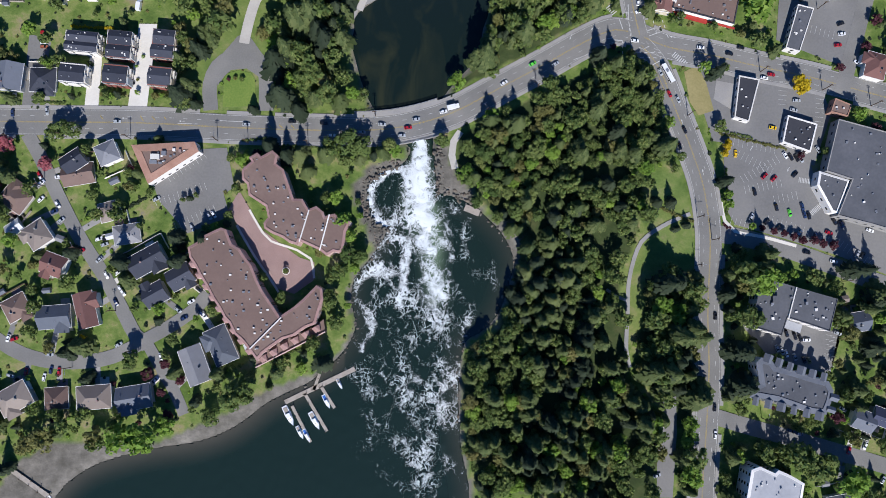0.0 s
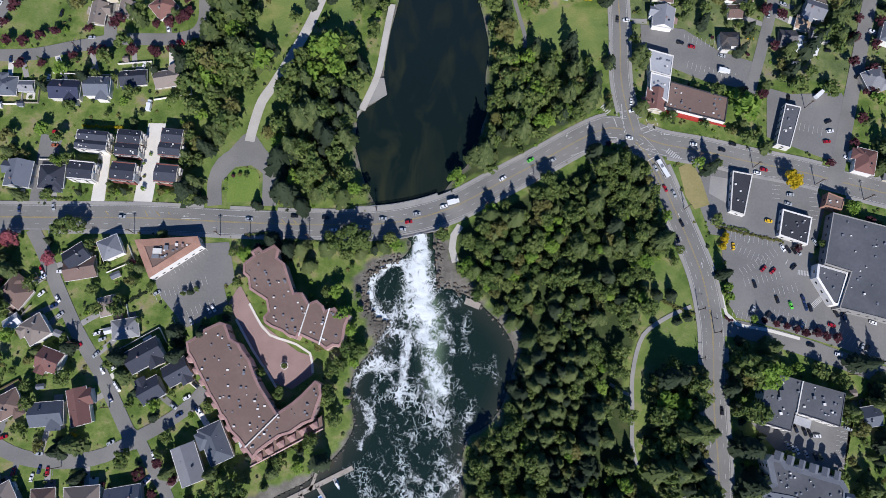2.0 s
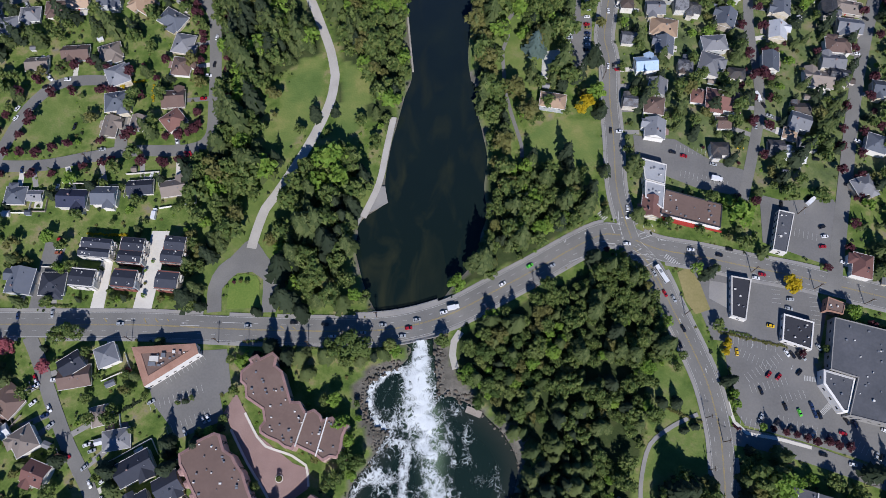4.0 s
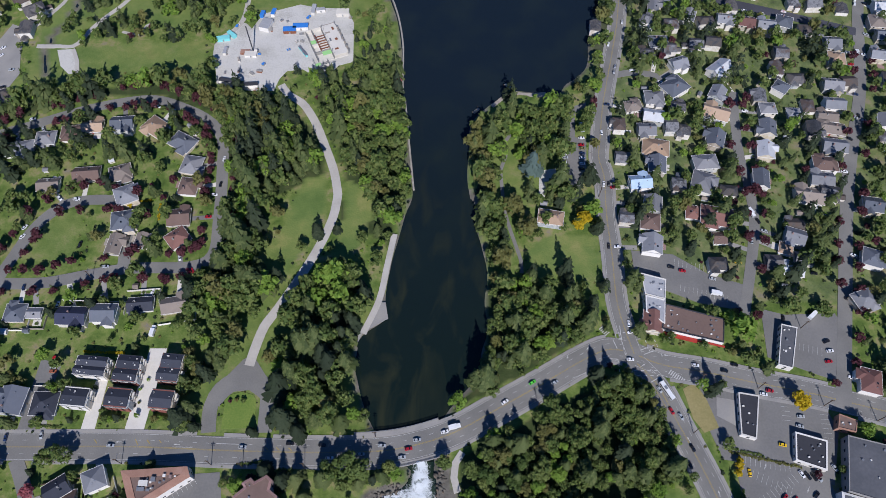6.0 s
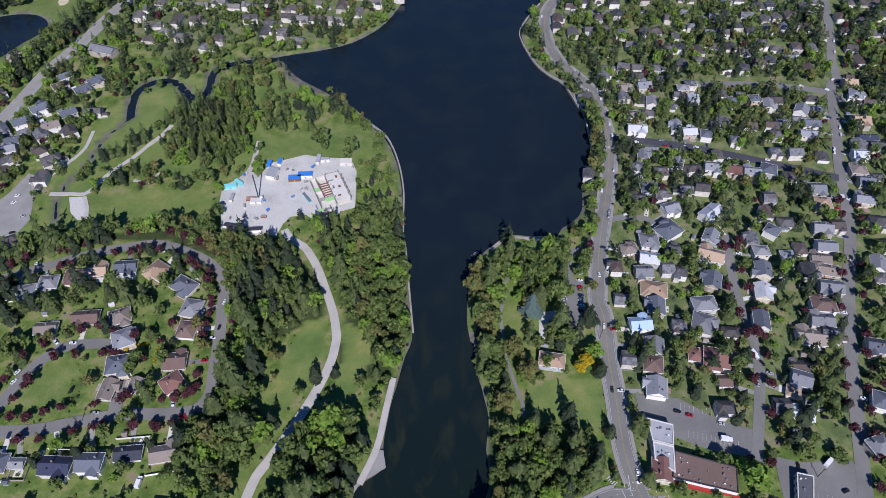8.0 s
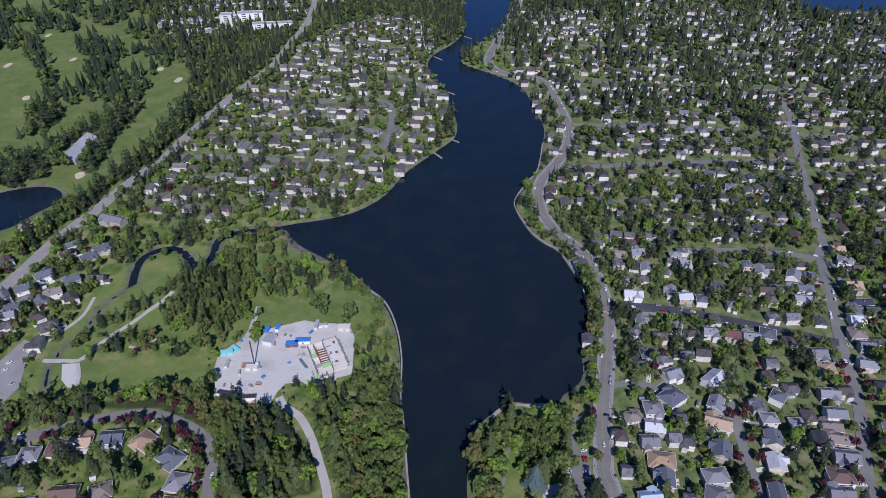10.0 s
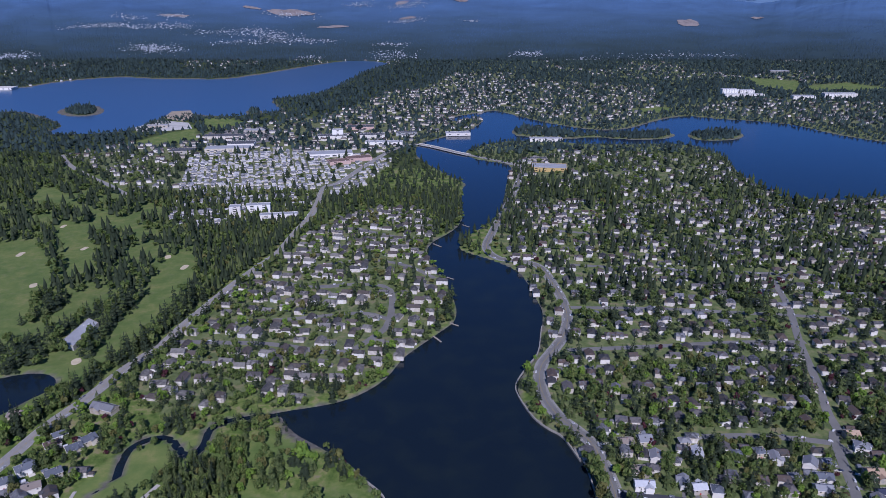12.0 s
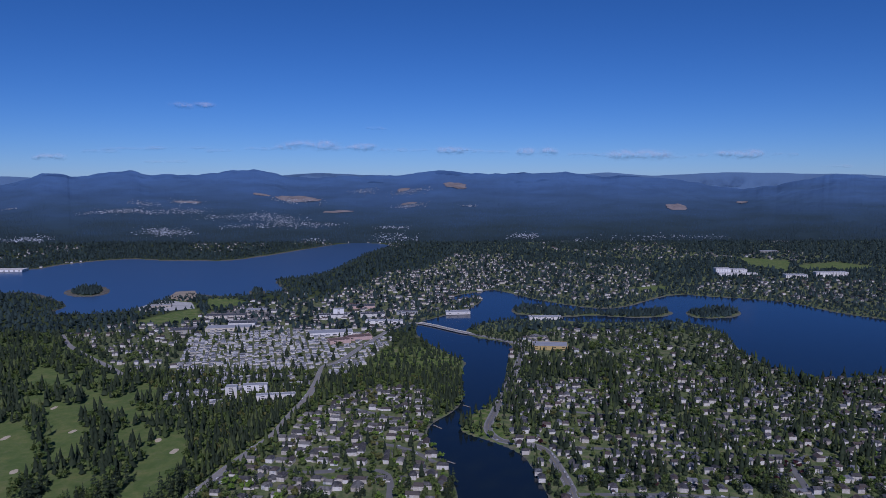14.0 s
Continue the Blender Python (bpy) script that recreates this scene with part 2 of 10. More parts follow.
WOOD_SHORE = [(-65, 257), (-30, 240), (-27, 266), (-18, 289), (-22, 324), (-27, 368), (-32, 403), (-59, 403), (-59, 373), (-92, 379), (-80, 340), (-64, 299)]
WOOD_SITE = [(-169, 373), (-117, 368), (-87, 329), (-76, 299), (-91, 289), (-113, 275), (-148, 299), (-154, 334)]
WOOD_CREEK = [(-330, 367), (-312, 391), (-317, 461), (-292, 544), (-270, 578), (-181, 578), (-102, 578), (-107, 529), (-153, 498), (-155, 448), (-204, 435), (-270, 462), (-290, 403), (-296, 367)]
WOOD_BAND = [(-324, 350), (-296, 367), (-268, 373), (-227, 379), (-180, 385), (-165, 373), (-165, 351), (-207, 367), (-245, 367), (-284, 356), (-320, 340)]
WOOD_GOLF = [(-1160, 1730), (-917, 1732), (-575, 1357), (-389, 1104), (-375, 1029), (-316, 941), (-313, 848), (-354, 676), (-383, 630), (-491, 701), (-542, 701)]
WOOD_TIL = [(116, 368), (124, 404), (123, 429), (135, 463), (136, 530), (148, 530), (144, 463), (129, 404), (120, 368)]
TOWN_L = [(-319, 664), (-300, 783), (-276, 911), (-236, 1029), (-208, 1190), (-138, 1287), (-11, 1288), (16, 941), (14, 814), (-21, 753), (-51, 700), (-103, 652), (-158, 624), (-200, 652), (-224, 609), (-270, 609)]
TOWN_DENSE = [(-606, 1695), (-526, 1854), (-184, 1747), (-95, 1684), (-152, 1436), (-220, 1284), (-305, 1286), (-341, 1191), (-467, 1165), (-505, 1289)]
TOWN_MID = [(-900, 1761), (-750, 1970), (-379, 2230), (-161, 2880), (326, 3047), (268, 2501), (-46, 1955), (-178, 1686), (-526, 1854), (-670, 1586)]
JET = [(-10, 95), (-8, 82), (-8, 69), (-6, 53), (-4, 40), (-2, 29), (2, 13), (3, -2)]
EDDY = [(-20, 84), (-27, 82), (-35, 74), (-37, 64), (-33, 54), (-27, 49)]
EDDY_B = [(-32, 38), (-26, 42), (-15, 41), (-16, 29), (-17, 12), (-20, 5)]
EAST_FOAM = [(1, 64), (6, 56), (8, 44), (10, 37), (9, 18), (7, 2), (10, -20)]
WEST_FOAM = [(-30, 27), (-42, 18), (-45, 11), (-39, 2), (-35, -8), (-41, -21)]
WEST_BAND = [(-19, 26), (-30, 18), (-34, 10)]
EAST_THREADS = [(20, 54), (17, 37), (21, 23), (23, 7), (17, -10)]
EAST_EDGE = [(34, 29), (36, 18), (32, 5)]
JET_GREEN = [(-2, 58), (1, 37), (0, 26), (2, 10)]
SHORE_FOAM = [(15, -18), (13, -40), (14, -65), (16, -84), (18, -102)]
MAIN_DOCK = [(-83, -51), (-44, -32)]
DOCK_A = [(-79, -53), (-68, -73)]
DOCK_B = [(-72, -46), (-59, -67)]
DOCK_C = [(-63, -42), (-55, -54)]
GANGWAY = [(-62, -30), (-67, -44)]
PIER_W = [(-233, -89), (-212, -103)]
SPIT = [(-48, 171), (-45, 178), (-30, 187), (-32, 198), (-37, 198), (-42, 185), (-48, 179)]
PAD = [(165, 137), (176, 135), (173, 120), (163, 126)]
TERRACE = [(-98, -31), (-60, -11), (-61, -4), (-66, -8), (-85, -17), (-98, -25)]
PLANTER = [(-84, 23)]
FLOAT = [(22, 59)]
R_SUB2 = [(-252, 811), (-182, 821), (-96, 837), (-57, 817)]
R_SUB3 = [(-235, 941), (-168, 921), (-136, 925)]
R_SUB4 = [(-180, 1001), (-105, 1024), (-43, 1001), (0, 952)]
R_SUB5 = [(-148, 1184), (-67, 1132), (-19, 1127)]
R_RT8 = [(206, 1002), (322, 984), (444, 971), (565, 958)]
R_RT9 = [(209, 1161), (314, 1133), (452, 1117), (585, 1096)]
R_RT10 = [(154, 736), (256, 744), (361, 753), (444, 753)]
FIELD_H = [(-826, 1881), (-769, 2019), (-710, 2086), (-645, 1921), (-675, 1892), (-771, 1866)]
FIELD_E = [(-864, 2262), (-878, 2370), (-822, 2392), (-764, 2259), (-783, 2199)]
FIELD_F = [(651, 2405), (792, 2476), (855, 2425), (735, 2356)]
FIELD_G = [(1436, 3308), (1638, 3172), (1439, 2807), (1369, 2983)]
FIELD_I = [(1582, 3014), (1820, 3126), (1902, 2932), (1717, 2867), (1531, 2871)]
FIELD_H2 = [(-732, 2238), (-682, 2278), (-601, 2195), (-596, 2101), (-676, 2085)]
YARD_E = [(-897, 2090), (-863, 2221), (-759, 2179), (-718, 2086), (-781, 2053), (-858, 2037)]
LOT_FAR = [(-611, 1921), (-639, 2050), (-557, 2083), (-485, 2081), (-441, 1902), (-526, 1854)]
TOWN_Q = [(89, 3488), (386, 3480), (268, 2501), (203, 2464), (101, 2418), (2, 2328), (-144, 2577)]
TOWN_R = [(356, 3206), (943, 3031), (769, 2402), (611, 2188), (477, 2152), (355, 2276), (264, 2379)]
TOWN_S = [(877, 2487), (1220, 2657), (1662, 2534), (1753, 2288), (1569, 2045), (1347, 2050), (1200, 2146), (1050, 2282), (886, 2400)]
TOWN_T = [(176, 1645), (341, 1801), (683, 1729), (691, 1612), (671, 1535), (689, 1464), (702, 1347), (837, 1265), (776, 1171), (158, 1474)]
TOWN_U = [(-513, 2183), (-387, 2282), (-130, 2331), (89, 2123), (-14, 1939), (-184, 1747), (-298, 1749), (-429, 1887)]
PATH_N3 = [(-328, 440), (-320, 440), (-311, 455), (-303, 473), (-303, 497)]
PATH_N4 = [(-313, 418), (-296, 418), (-285, 418), (-279, 426), (-276, 435), (-268, 449), (-257, 464), (-249, 479)]
PATH_N5 = [(-173, 426), (-162, 436), (-156, 449), (-155, 467), (-155, 484)]
PATH_N6 = [(-250, 434), (-236, 431), (-232, 441), (-226, 445)]
PLAZA_EDGE_A = [(-113, 49), (-102, 31), (-94, 20), (-88, 11)]
PLAZA_EDGE_B = [(-106, 58), (-98, 45), (-93, 40), (-78, 35), (-70, 30), (-68, 19)]
MALL_EDGE = [(166, 65), (168, 54), (174, 48), (190, 45), (209, 40)]
LOT_LOOP = [(-131, 139), (-124, 150), (-116, 160), (-111, 163), (-107, 158), (-100, 148), (-96, 137), (-99, 132), (-104, 137), (-110, 141), (-119, 140), (-123, 136), (-126, 131)]
PIER_N = [(41, 359), (50, 368), (58, 375)]
PIER_N2 = [(54, 373), (67, 370), (82, 371)]
TOWN_V = [(-995, 1715), (-813, 1843), (-638, 1773), (-509, 1365), (-594, 1328), (-742, 1452)]
PATH_E = [(56, 336), (48, 323), (49, 313), (45, 301), (45, 288), (46, 269), (49, 252), (55, 228), (55, 219)]
PATH_N7 = [(-274, 388), (-278, 403), (-284, 415)]
PLAYGROUND = [(72, 300), (84, 302), (83, 291), (74, 278), (70, 278)]
ROCK_GARDEN = [(-296, 414), (-284, 415), (-278, 403), (-274, 389), (-281, 389), (-289, 397)]
POINT_LAWN = [(50, 328), (60, 318), (70, 312), (69, 283), (60, 270), (48, 282), (47, 310)]
MEADOW = [(-262, 436), (-250, 468), (-238, 480), (-229, 462), (-205, 447), (-182, 442), (-178, 420), (-185, 396), (-262, 396), (-272, 420)]
SLIM_WOOD = [(-240, 519), (-228, 494), (-222, 470), (-200, 458), (-174, 452), (-160, 470), (-160, 500), (-170, 560), (-230, 570)]
BUNKERS = [(-566, 1078, 5), (-378, 997, 6), (-406, 715, 5), (-418, 1040, 5), (-655, 1190, 5), (-569, 930, 5), (-655, 1053, 6), (-415, 838, 4)]

# ---- materials ----


def lin(h):
    v = [int(h[i:i + 2], 16) / 255 for i in (0, 2, 4)]
    return tuple(c / 12.92 if c < 0.04 else ((c + 0.055) / 1.055) ** 2.4 for c in v) + (1,)


def surface(name, stops, scale=0.2, rough=0.9, fine=3.0, metal=0.0, vary=None, bump=0.0, detail=6, spec=0.3):
    """Two scales of noise through a ramp of colours; vary: 'object' or 'island' shifts the value piece by piece."""
    m = bpy.data.materials.new(name)
    m.use_nodes = True
    n, l = m.node_tree.nodes, m.node_tree.links
    b = n["Principled BSDF"]
    b.inputs["Roughness"].default_value, b.inputs["Metallic"].default_value = rough, metal
    b.inputs["Specular IOR Level"].default_value = spec
    geo = n.new("ShaderNodeNewGeometry")
    big, small = n.new("ShaderNodeTexNoise"), n.new("ShaderNodeTexNoise")
    big.inputs["Scale"].default_value, big.inputs["Detail"].default_value = scale, detail
    small.inputs["Scale"].default_value, small.inputs["Detail"].default_value = fine, 3
    add = n.new("ShaderNodeMath")
    add.operation = "MULTIPLY_ADD"
    l.new(geo.outputs["Position"], big.inputs["Vector"])
    l.new(geo.outputs["Position"], small.inputs["Vector"])
    l.new(small.outputs["Fac"], add.inputs[0])
    add.inputs[1].default_value = 0.5
    half = n.new("ShaderNodeMath")
    half.operation = "MULTIPLY_ADD"
    half.inputs[1].default_value, half.inputs[2].default_value = 1.1, -0.3
    l.new(big.outputs["Fac"], half.inputs[0])
    l.new(half.outputs[0], add.inputs[2])
    out = add.outputs[0]
    if vary:
        src = n.new("ShaderNodeObjectInfo").outputs["Random"] if vary == "object" else geo.outputs["Random Per Island"]
        mix = n.new("ShaderNodeMath")
        mix.operation = "MULTIPLY_ADD"
        mix.inputs[1].default_value = 0.62
        sc = n.new("ShaderNodeMath")
        sc.operation = "MULTIPLY_ADD"
        sc.inputs[1].default_value, sc.inputs[2].default_value = 0.4, 0.0
        l.new(out, sc.inputs[0])
        l.new(src, mix.inputs[0])
        l.new(sc.outputs[0], mix.inputs[2])
        out = mix.outputs[0]
    ramp = n.new("ShaderNodeValToRGB")
    e = ramp.color_ramp.elements
    while len(e) < len(stops):
        e.new(0.5)
    for i, c in enumerate(stops):
        e[i].position, e[i].color = 0.12 + 0.76 * i / max(1, len(stops) - 1), lin(c)
    l.new(out, ramp.inputs["Fac"])
    l.new(ramp.outputs["Color"], b.inputs["Base Color"])
    if bump:
        bp = n.new("ShaderNodeBump")
        bp.inputs["Strength"].default_value, bp.inputs["Distance"].default_value = bump, 0.3
        l.new(small.outputs["Fac"], bp.inputs["Height"])
        l.new(bp.outputs["Normal"], b.inputs["Normal"])
    return m


ASPHALT = surface("asphalt", ["63625f", "706f6b", "7e7c77"], 0.05, 0.9, 1.2)
ASPHALT_LOT = surface("lot_asphalt", ["605f5d", "6e6d6a", "7a7874"], 0.04, 0.9, 0.8)
ASPHALT_NEW = surface("new_asphalt", ["3a3b40", "42434a", "4c4d52"], 0.05, 0.85, 0.8)
CONCRETE = surface("concrete", ["7a7976", "888682", "949189"], 0.1, 0.9, 1.5)
PALE = surface("pale_concrete", ["b4b0a6", "c2beb4", "cbc7be"], 0.1, 0.9, 1.0)
PAVER = surface("brick_paver", ["7c6762", "88726c", "947e77"], 0.08, 0.9, 1.5)
GRAVEL = surface("site_gravel", ["96948c", "aaa8a0", "b8b6af", "a09e96", "b2b0a9"], 0.035, 0.95, 0.7)
PATH_M = surface("path_gravel", ["97938c", "a7a39b", "b1ada6"], 0.08, 0.95, 0.8)
LAWN = surface("mown_grass", ["4f6628", "5c7230", "6e7d3a", "86854a"], 0.03, 0.95, 0.9, bump=0.3)
DRY = surface("dry_grass", ["6a6a40", "827a50", "94895f"], 0.05, 0.95, 0.8)
WHITE_LINE = surface("white_line_paint", ["a3a3a0", "b4b4b0"], 0.5, 0.8, 4)
YELLOW_LINE = surface("yellow_line_paint", ["94803f", "a08d52"], 0.5, 0.8, 4)
PLASTER = surface("white_siding", ["b9b6ae", "cfccc5", "dad8d2"], 0.3, 0.8, 2, vary="object")
SIDING = surface("painted_siding", ["7d7468", "a49b8c", "8f979c", "c4bfb4", "b0a58e", "6d7780"], 0.3, 0.8, 2, vary="object")
WOOD = surface("weathered_wood", ["7d766c", "938b80", "a09a90"], 0.4, 0.85, 3)
BARK = surface("bark", ["3a2f25", "4a3c30", "5b4b3c"], 0.6, 0.95, 5)
GLASS_M = surface("window_glass", ["1a2026", "242c34"], 0.3, 0.08, 1, spec=0.8)
METAL = surface("grey_metal", ["8a8c8e", "a0a2a4"], 0.5, 0.45, 2, metal=0.6)
ROCK_WALL = surface("seawall_stone", ["77736a", "8f8b82", "a39f96"], 0.3, 0.95, 1.5, bump=0.4)
ROOFS = {
    "umber": surface("brown_shingle", ["544540", "62514a", "6e5d55"], 0.3, 0.9, 1.6, vary="object"),
    "taupe": surface("taupe_shingle", ["6b625c", "776e66", "857b72"], 0.3, 0.9, 1.6, vary="object"),
    "brick": surface("red_brown_shingle", ["5f4440", "6b4d47", "7a5a52"], 0.3, 0.9, 1.6, vary="object"),
    "slate": surface("slate_grey_shingle", ["4b5058", "575c64", "646870"], 0.3, 0.9, 1.6, vary="object"),
    "coal": surface("charcoal_shingle", ["2c2f38", "363942", "40434c"], 0.3, 0.9, 1.6, vary="object"),
    "navy": surface("blue_black_shingle", ["282c3c", "323648", "3c4052"], 0.3, 0.9, 1.6, vary="object"),
    "grey": surface("grey_shingle", ["68696c", "747578", "828284"], 0.3, 0.9, 1.6, vary="object"),
    "light": surface("light_grey_shingle", ["66686c", "74767a", "84868a"], 0.3, 0.85, 1.6, vary="object"),
    "white": surface("white_metal_roof", ["a4a6a8", "b8babc"], 0.3, 0.6, 1.6),
    "tan": surface("tan_shingle", ["8a7460", "9a846e", "a8927c"], 0.3, 0.9, 1.6, vary="object"),
    "blue": surface("pale_blue_metal_roof", ["8fa6bc", "a4b8ca"], 0.3, 0.6, 1.6),
}
ROOF_WORD = {"umber": "dark brown", "taupe": "taupe", "brick": "red-brown", "slate": "slate grey", "coal": "charcoal", "navy": "blue-black",
             "grey": "grey", "light": "light grey", "white": "white metal", "tan": "tan", "blue": "pale blue metal"}
FLAT_BROWN = surface("brown_flat_roof", ["62524b", "6c5a52", "78665d"], 0.05, 0.95, 0.6)
FLAT_GREY = surface("grey_flat_roof", ["434549", "4f5155", "5c5d61"], 0.06, 0.95, 0.6)
FLAT_DARK = surface("dark_flat_roof", ["2e2f34", "3a3b40"], 0.06, 0.9, 0.6)
FLAT_PALE = surface("pale_flat_roof", ["84868a", "95979a", "a2a4a6"], 0.06, 0.9, 0.6)
TERRACOTTA = surface("terracotta_tile", ["866555", "957362", "a58372"], 0.2, 0.9, 2)
MAUVE = surface("mauve_shingle_rim", ["7d625c", "8c706a", "987d76"], 0.2, 0.9, 2)
PINK = surface("pink_stucco", ["a58a80", "b69c92", "c2aaa0"], 0.2, 0.9, 2)
SLATE_RIM = surface("slate_roof_slope", ["54585f", "60646b", "6c7077"], 0.2, 0.9, 1.5)
YELLOWISH = surface("yellow_cladding", ["a8905c", "bca46c"], 0.2, 0.8, 1)
BRICK_RED = surface("red_brick_wall", ["6b4038", "7a4a40", "88584c"], 0.5, 0.9, 3)
RED = surface("red_paint", ["8a2a22", "a0362c"], 0.4, 0.7, 2)


def foliage(name, stops, vary="object"):
    m = surface(name, stops, 0.25, 0.75, 0.9, vary=vary, spec=0.2)
    n, l = m.node_tree.nodes, m.node_tree.links
    t, mx = n.new("ShaderNodeBsdfTranslucent"), n.new("ShaderNodeMixShader")
    l.new(n["Principled BSDF"].inputs["Base Color"].links[0].from_socket, t.inputs["Color"])
    mx.inputs[0].default_value = 0.46
    l.new(n["Principled BSDF"].outputs[0], mx.inputs[1])
    l.new(t.outputs[0], mx.inputs[2])
    l.new(mx.outputs[0], n["Material Output"].inputs["Surface"])
    return m


LEAF = {
    "fir": ["42502e", "515f37", "606c40", "6e7749"],
    "dark": ["2f3a2b", "3b4733", "49543d"],
    "green": ["455a2d", "586b38", "6c7b43", "818a4f"],
    "bright": ["638234", "76923c", "889f47"],
    "olive": ["63683b", "747543", "83804e"],
    "plum": ["47282f", "58343b", "684046"],
    "pink": ["9c5a60", "b06a6e"],
    "gold": ["a8941c", "c0a822"],
    "spruce": ["4c5f59", "5b6e68", "6a7d77"],
}
# leaf colour of the furthest trees, with distance haze mixed in as blue
HAZY_LEAVES = foliage("hazy_leaf_mass", ["2a3736", "364543", "425350", "4b5d58"], "island")
LEAF_OB = {k: foliage(k + "_leaves", v) for k, v in LEAF.items()}
LEAF_IS = {k: foliage(k + "_leaf_mass", v, "island") for k, v in LEAF.items()}

# ---- building helpers ----


def mesh_of(name, verts, faces, *materials):
    me = bpy.data.meshes.new(name)
    me.from_pydata([tuple(v) for v in verts], [], [tuple(f) for f in faces])
    for m in materials:
        me.materials.append(m)
    me.update()
    return me


def part(name, data, material, parent, label=""):
    if isinstance(data, bmesh.types.BMesh):
        me = bpy.data.meshes.new(name)
        data.to_mesh(me)
        data.free()
    else:
        me = data
    if material and not me.materials:
        me.materials.append(material)
    ob = new(name, me)
    ob.parent = parent
    if label:
        ob["label"] = label
    return ob


def thing(name, m, label, category, group=""):
    e = new(name)
    e.empty_display_size = 0.5
    e.matrix_world = m
    return tagged(e, label, category, group)


def box(bm, x0, x1, y0, y1, z0, z1):
    vs = [bm.verts.new(p) for p in ((x0, y0, z0), (x1, y0, z0), (x1, y1, z0), (x0, y1, z0), (x0, y0, z1), (x1, y0, z1), (x1, y1, z1), (x0, y1, z1))]
    for f in ((3, 2, 1, 0), (4, 5, 6, 7), (0, 1, 5, 4), (1, 2, 6, 5), (2, 3, 7, 6), (3, 0, 4, 7)):
        bm.faces.new([vs[i] for i in f])
    return bm


def boxes(*dims):
    bm = bmesh.new()
    for d in dims:
        box(bm, *d)
    return bm


def smooth(pts, step=6.0):
    """A Catmull-Rom line through the points, resampled."""
    p = np.array(pts, float)
    p = np.vstack([2 * p[0] - p[1], p, 2 * p[-1] - p[-2]])
    out = []
    for i in range(1, len(p) - 2):
        n = max(1, int(np.linalg.norm(p[i + 1] - p[i]) / step))
        for k in range(n):
            t = k / n
            out.append(0.5 * (2 * p[i] + (p[i + 1] - p[i - 1]) * t + (2 * p[i - 1] - 5 * p[i] + 4 * p[i + 1] - p[i + 2]) * t * t
                              + (3 * p[i] - p[i - 1] - 3 * p[i + 1] + p[i + 2]) * t ** 3))
    out.append(p[-2])
    return np.array(out)


def normals_of(line):
    d = np.gradient(line, axis=0)
    d /= np.linalg.norm(d, axis=1)[:, None] + 1e-9
    return np.stack([-d[:, 1], d[:, 0]], 1)


def strip(name, line, a, b, z0, z1, material):
    """A slab along a line, from offset a to offset b (to its left), from height z0 to z1."""
    n = normals_of(line)
    p, q = line + n * a, line + n * b
    k = len(line)
    v = [(x, y, z1) for x, y in p] + [(x, y, z1) for x, y in q] + [(x, y, z0) for x, y in p] + [(x, y, z0) for x, y in q]
    f = []
    for i in range(k - 1):
        f += [(i, i + 1, k + i + 1, k + i), (2 * k + i, 2 * k + i + 1, i + 1, i), (k + i, k + i + 1, 3 * k + i + 1, 3 * k + i)]
    f += [(0, k, 3 * k, 2 * k), (k - 1, 3 * k - 1, 4 * k - 1, 2 * k - 1)]
    return mesh_of(name, v, f, material)


def plate(name, pts, z0, z1, material):
    bm = bmesh.new()
    top = [bm.verts.new((x, y, z1)) for x, y in pts]
    low = [bm.verts.new((x, y, z0)) for x, y in pts]
    area = sum(pts[i - 1][0] * pts[i][1] - pts[i][0] * pts[i - 1][1] for i in range(len(pts)))
    if area < 0:
        top.reverse()
        low.reverse()
    for tri in tessellate([[Vector((v.co.x, v.co.y, 0)) for v in top]]):
        q = [top[i] for i in tri]
        if (q[1].co - q[0].co).cross(q[2].co - q[0].co).z < 0:
            q.reverse()
        bm.faces.new(q)
    for i in range(len(pts)):
        bm.faces.new((low[i - 1], low[i], top[i], top[i - 1]))
    me = bpy.data.meshes.new(name)
    bm.to_mesh(me)
    bm.free()
    me.materials.append(material)
    return me


def inside(pts, poly):
    x, y = pts[:, 0], pts[:, 1]
    c = np.zeros(len(pts), bool)
    p = np.array(poly, float)
    for (x0, y0), (x1, y1) in zip(p, np.roll(p, -1, 0)):
        if y0 != y1:
            c ^= ((y0 > y) != (y1 > y)) & (x < (x1 - x0) * (y - y0) / (y1 - y0) + x0)
    return c


def line_dist(pts, line):
    d = np.full(len(pts), 1e9)
    l = np.array(line, float)
    for a, b in zip(l[:-1], l[1:]):
        ab = b - a
        t = np.clip(((pts - a) @ ab) / (ab @ ab + 1e-9), 0, 1)
        q = pts - a - t[:, None] * ab
        d = np.minimum(d, q[:, 0] ** 2 + q[:, 1] ** 2)
    return np.sqrt(d)


# ---- ground and water ----
SEA = -1.6
GORGE = GORGE_W + GORGE_NW + GORGE_NE[::-1] + GORGE_E[::-1]
BASIN = BASIN_W + BASIN_E[::-1]
CHANNEL = [GORGE_W[0], GORGE_E[0], BASIN_E[0], BASIN_W[0]]


def rounded(poly):
    p = np.array(poly, float)
    for _ in range(2):
        q = np.roll(p, -1, 0)
        p = np.stack([0.75 * p + 0.25 * q, 0.25 * p + 0.75 * q], 1).reshape(-1, 2)
    return p


BODIES = [rounded(GORGE), rounded(BASIN), rounded(HARBOUR), rounded(POND), np.array(CHANNEL, float)]
ISLES = [rounded(p) for p in (PENINSULA, LAKE_ISLAND, HARBOUR_ISLAND, HARBOUR_ISLET)]


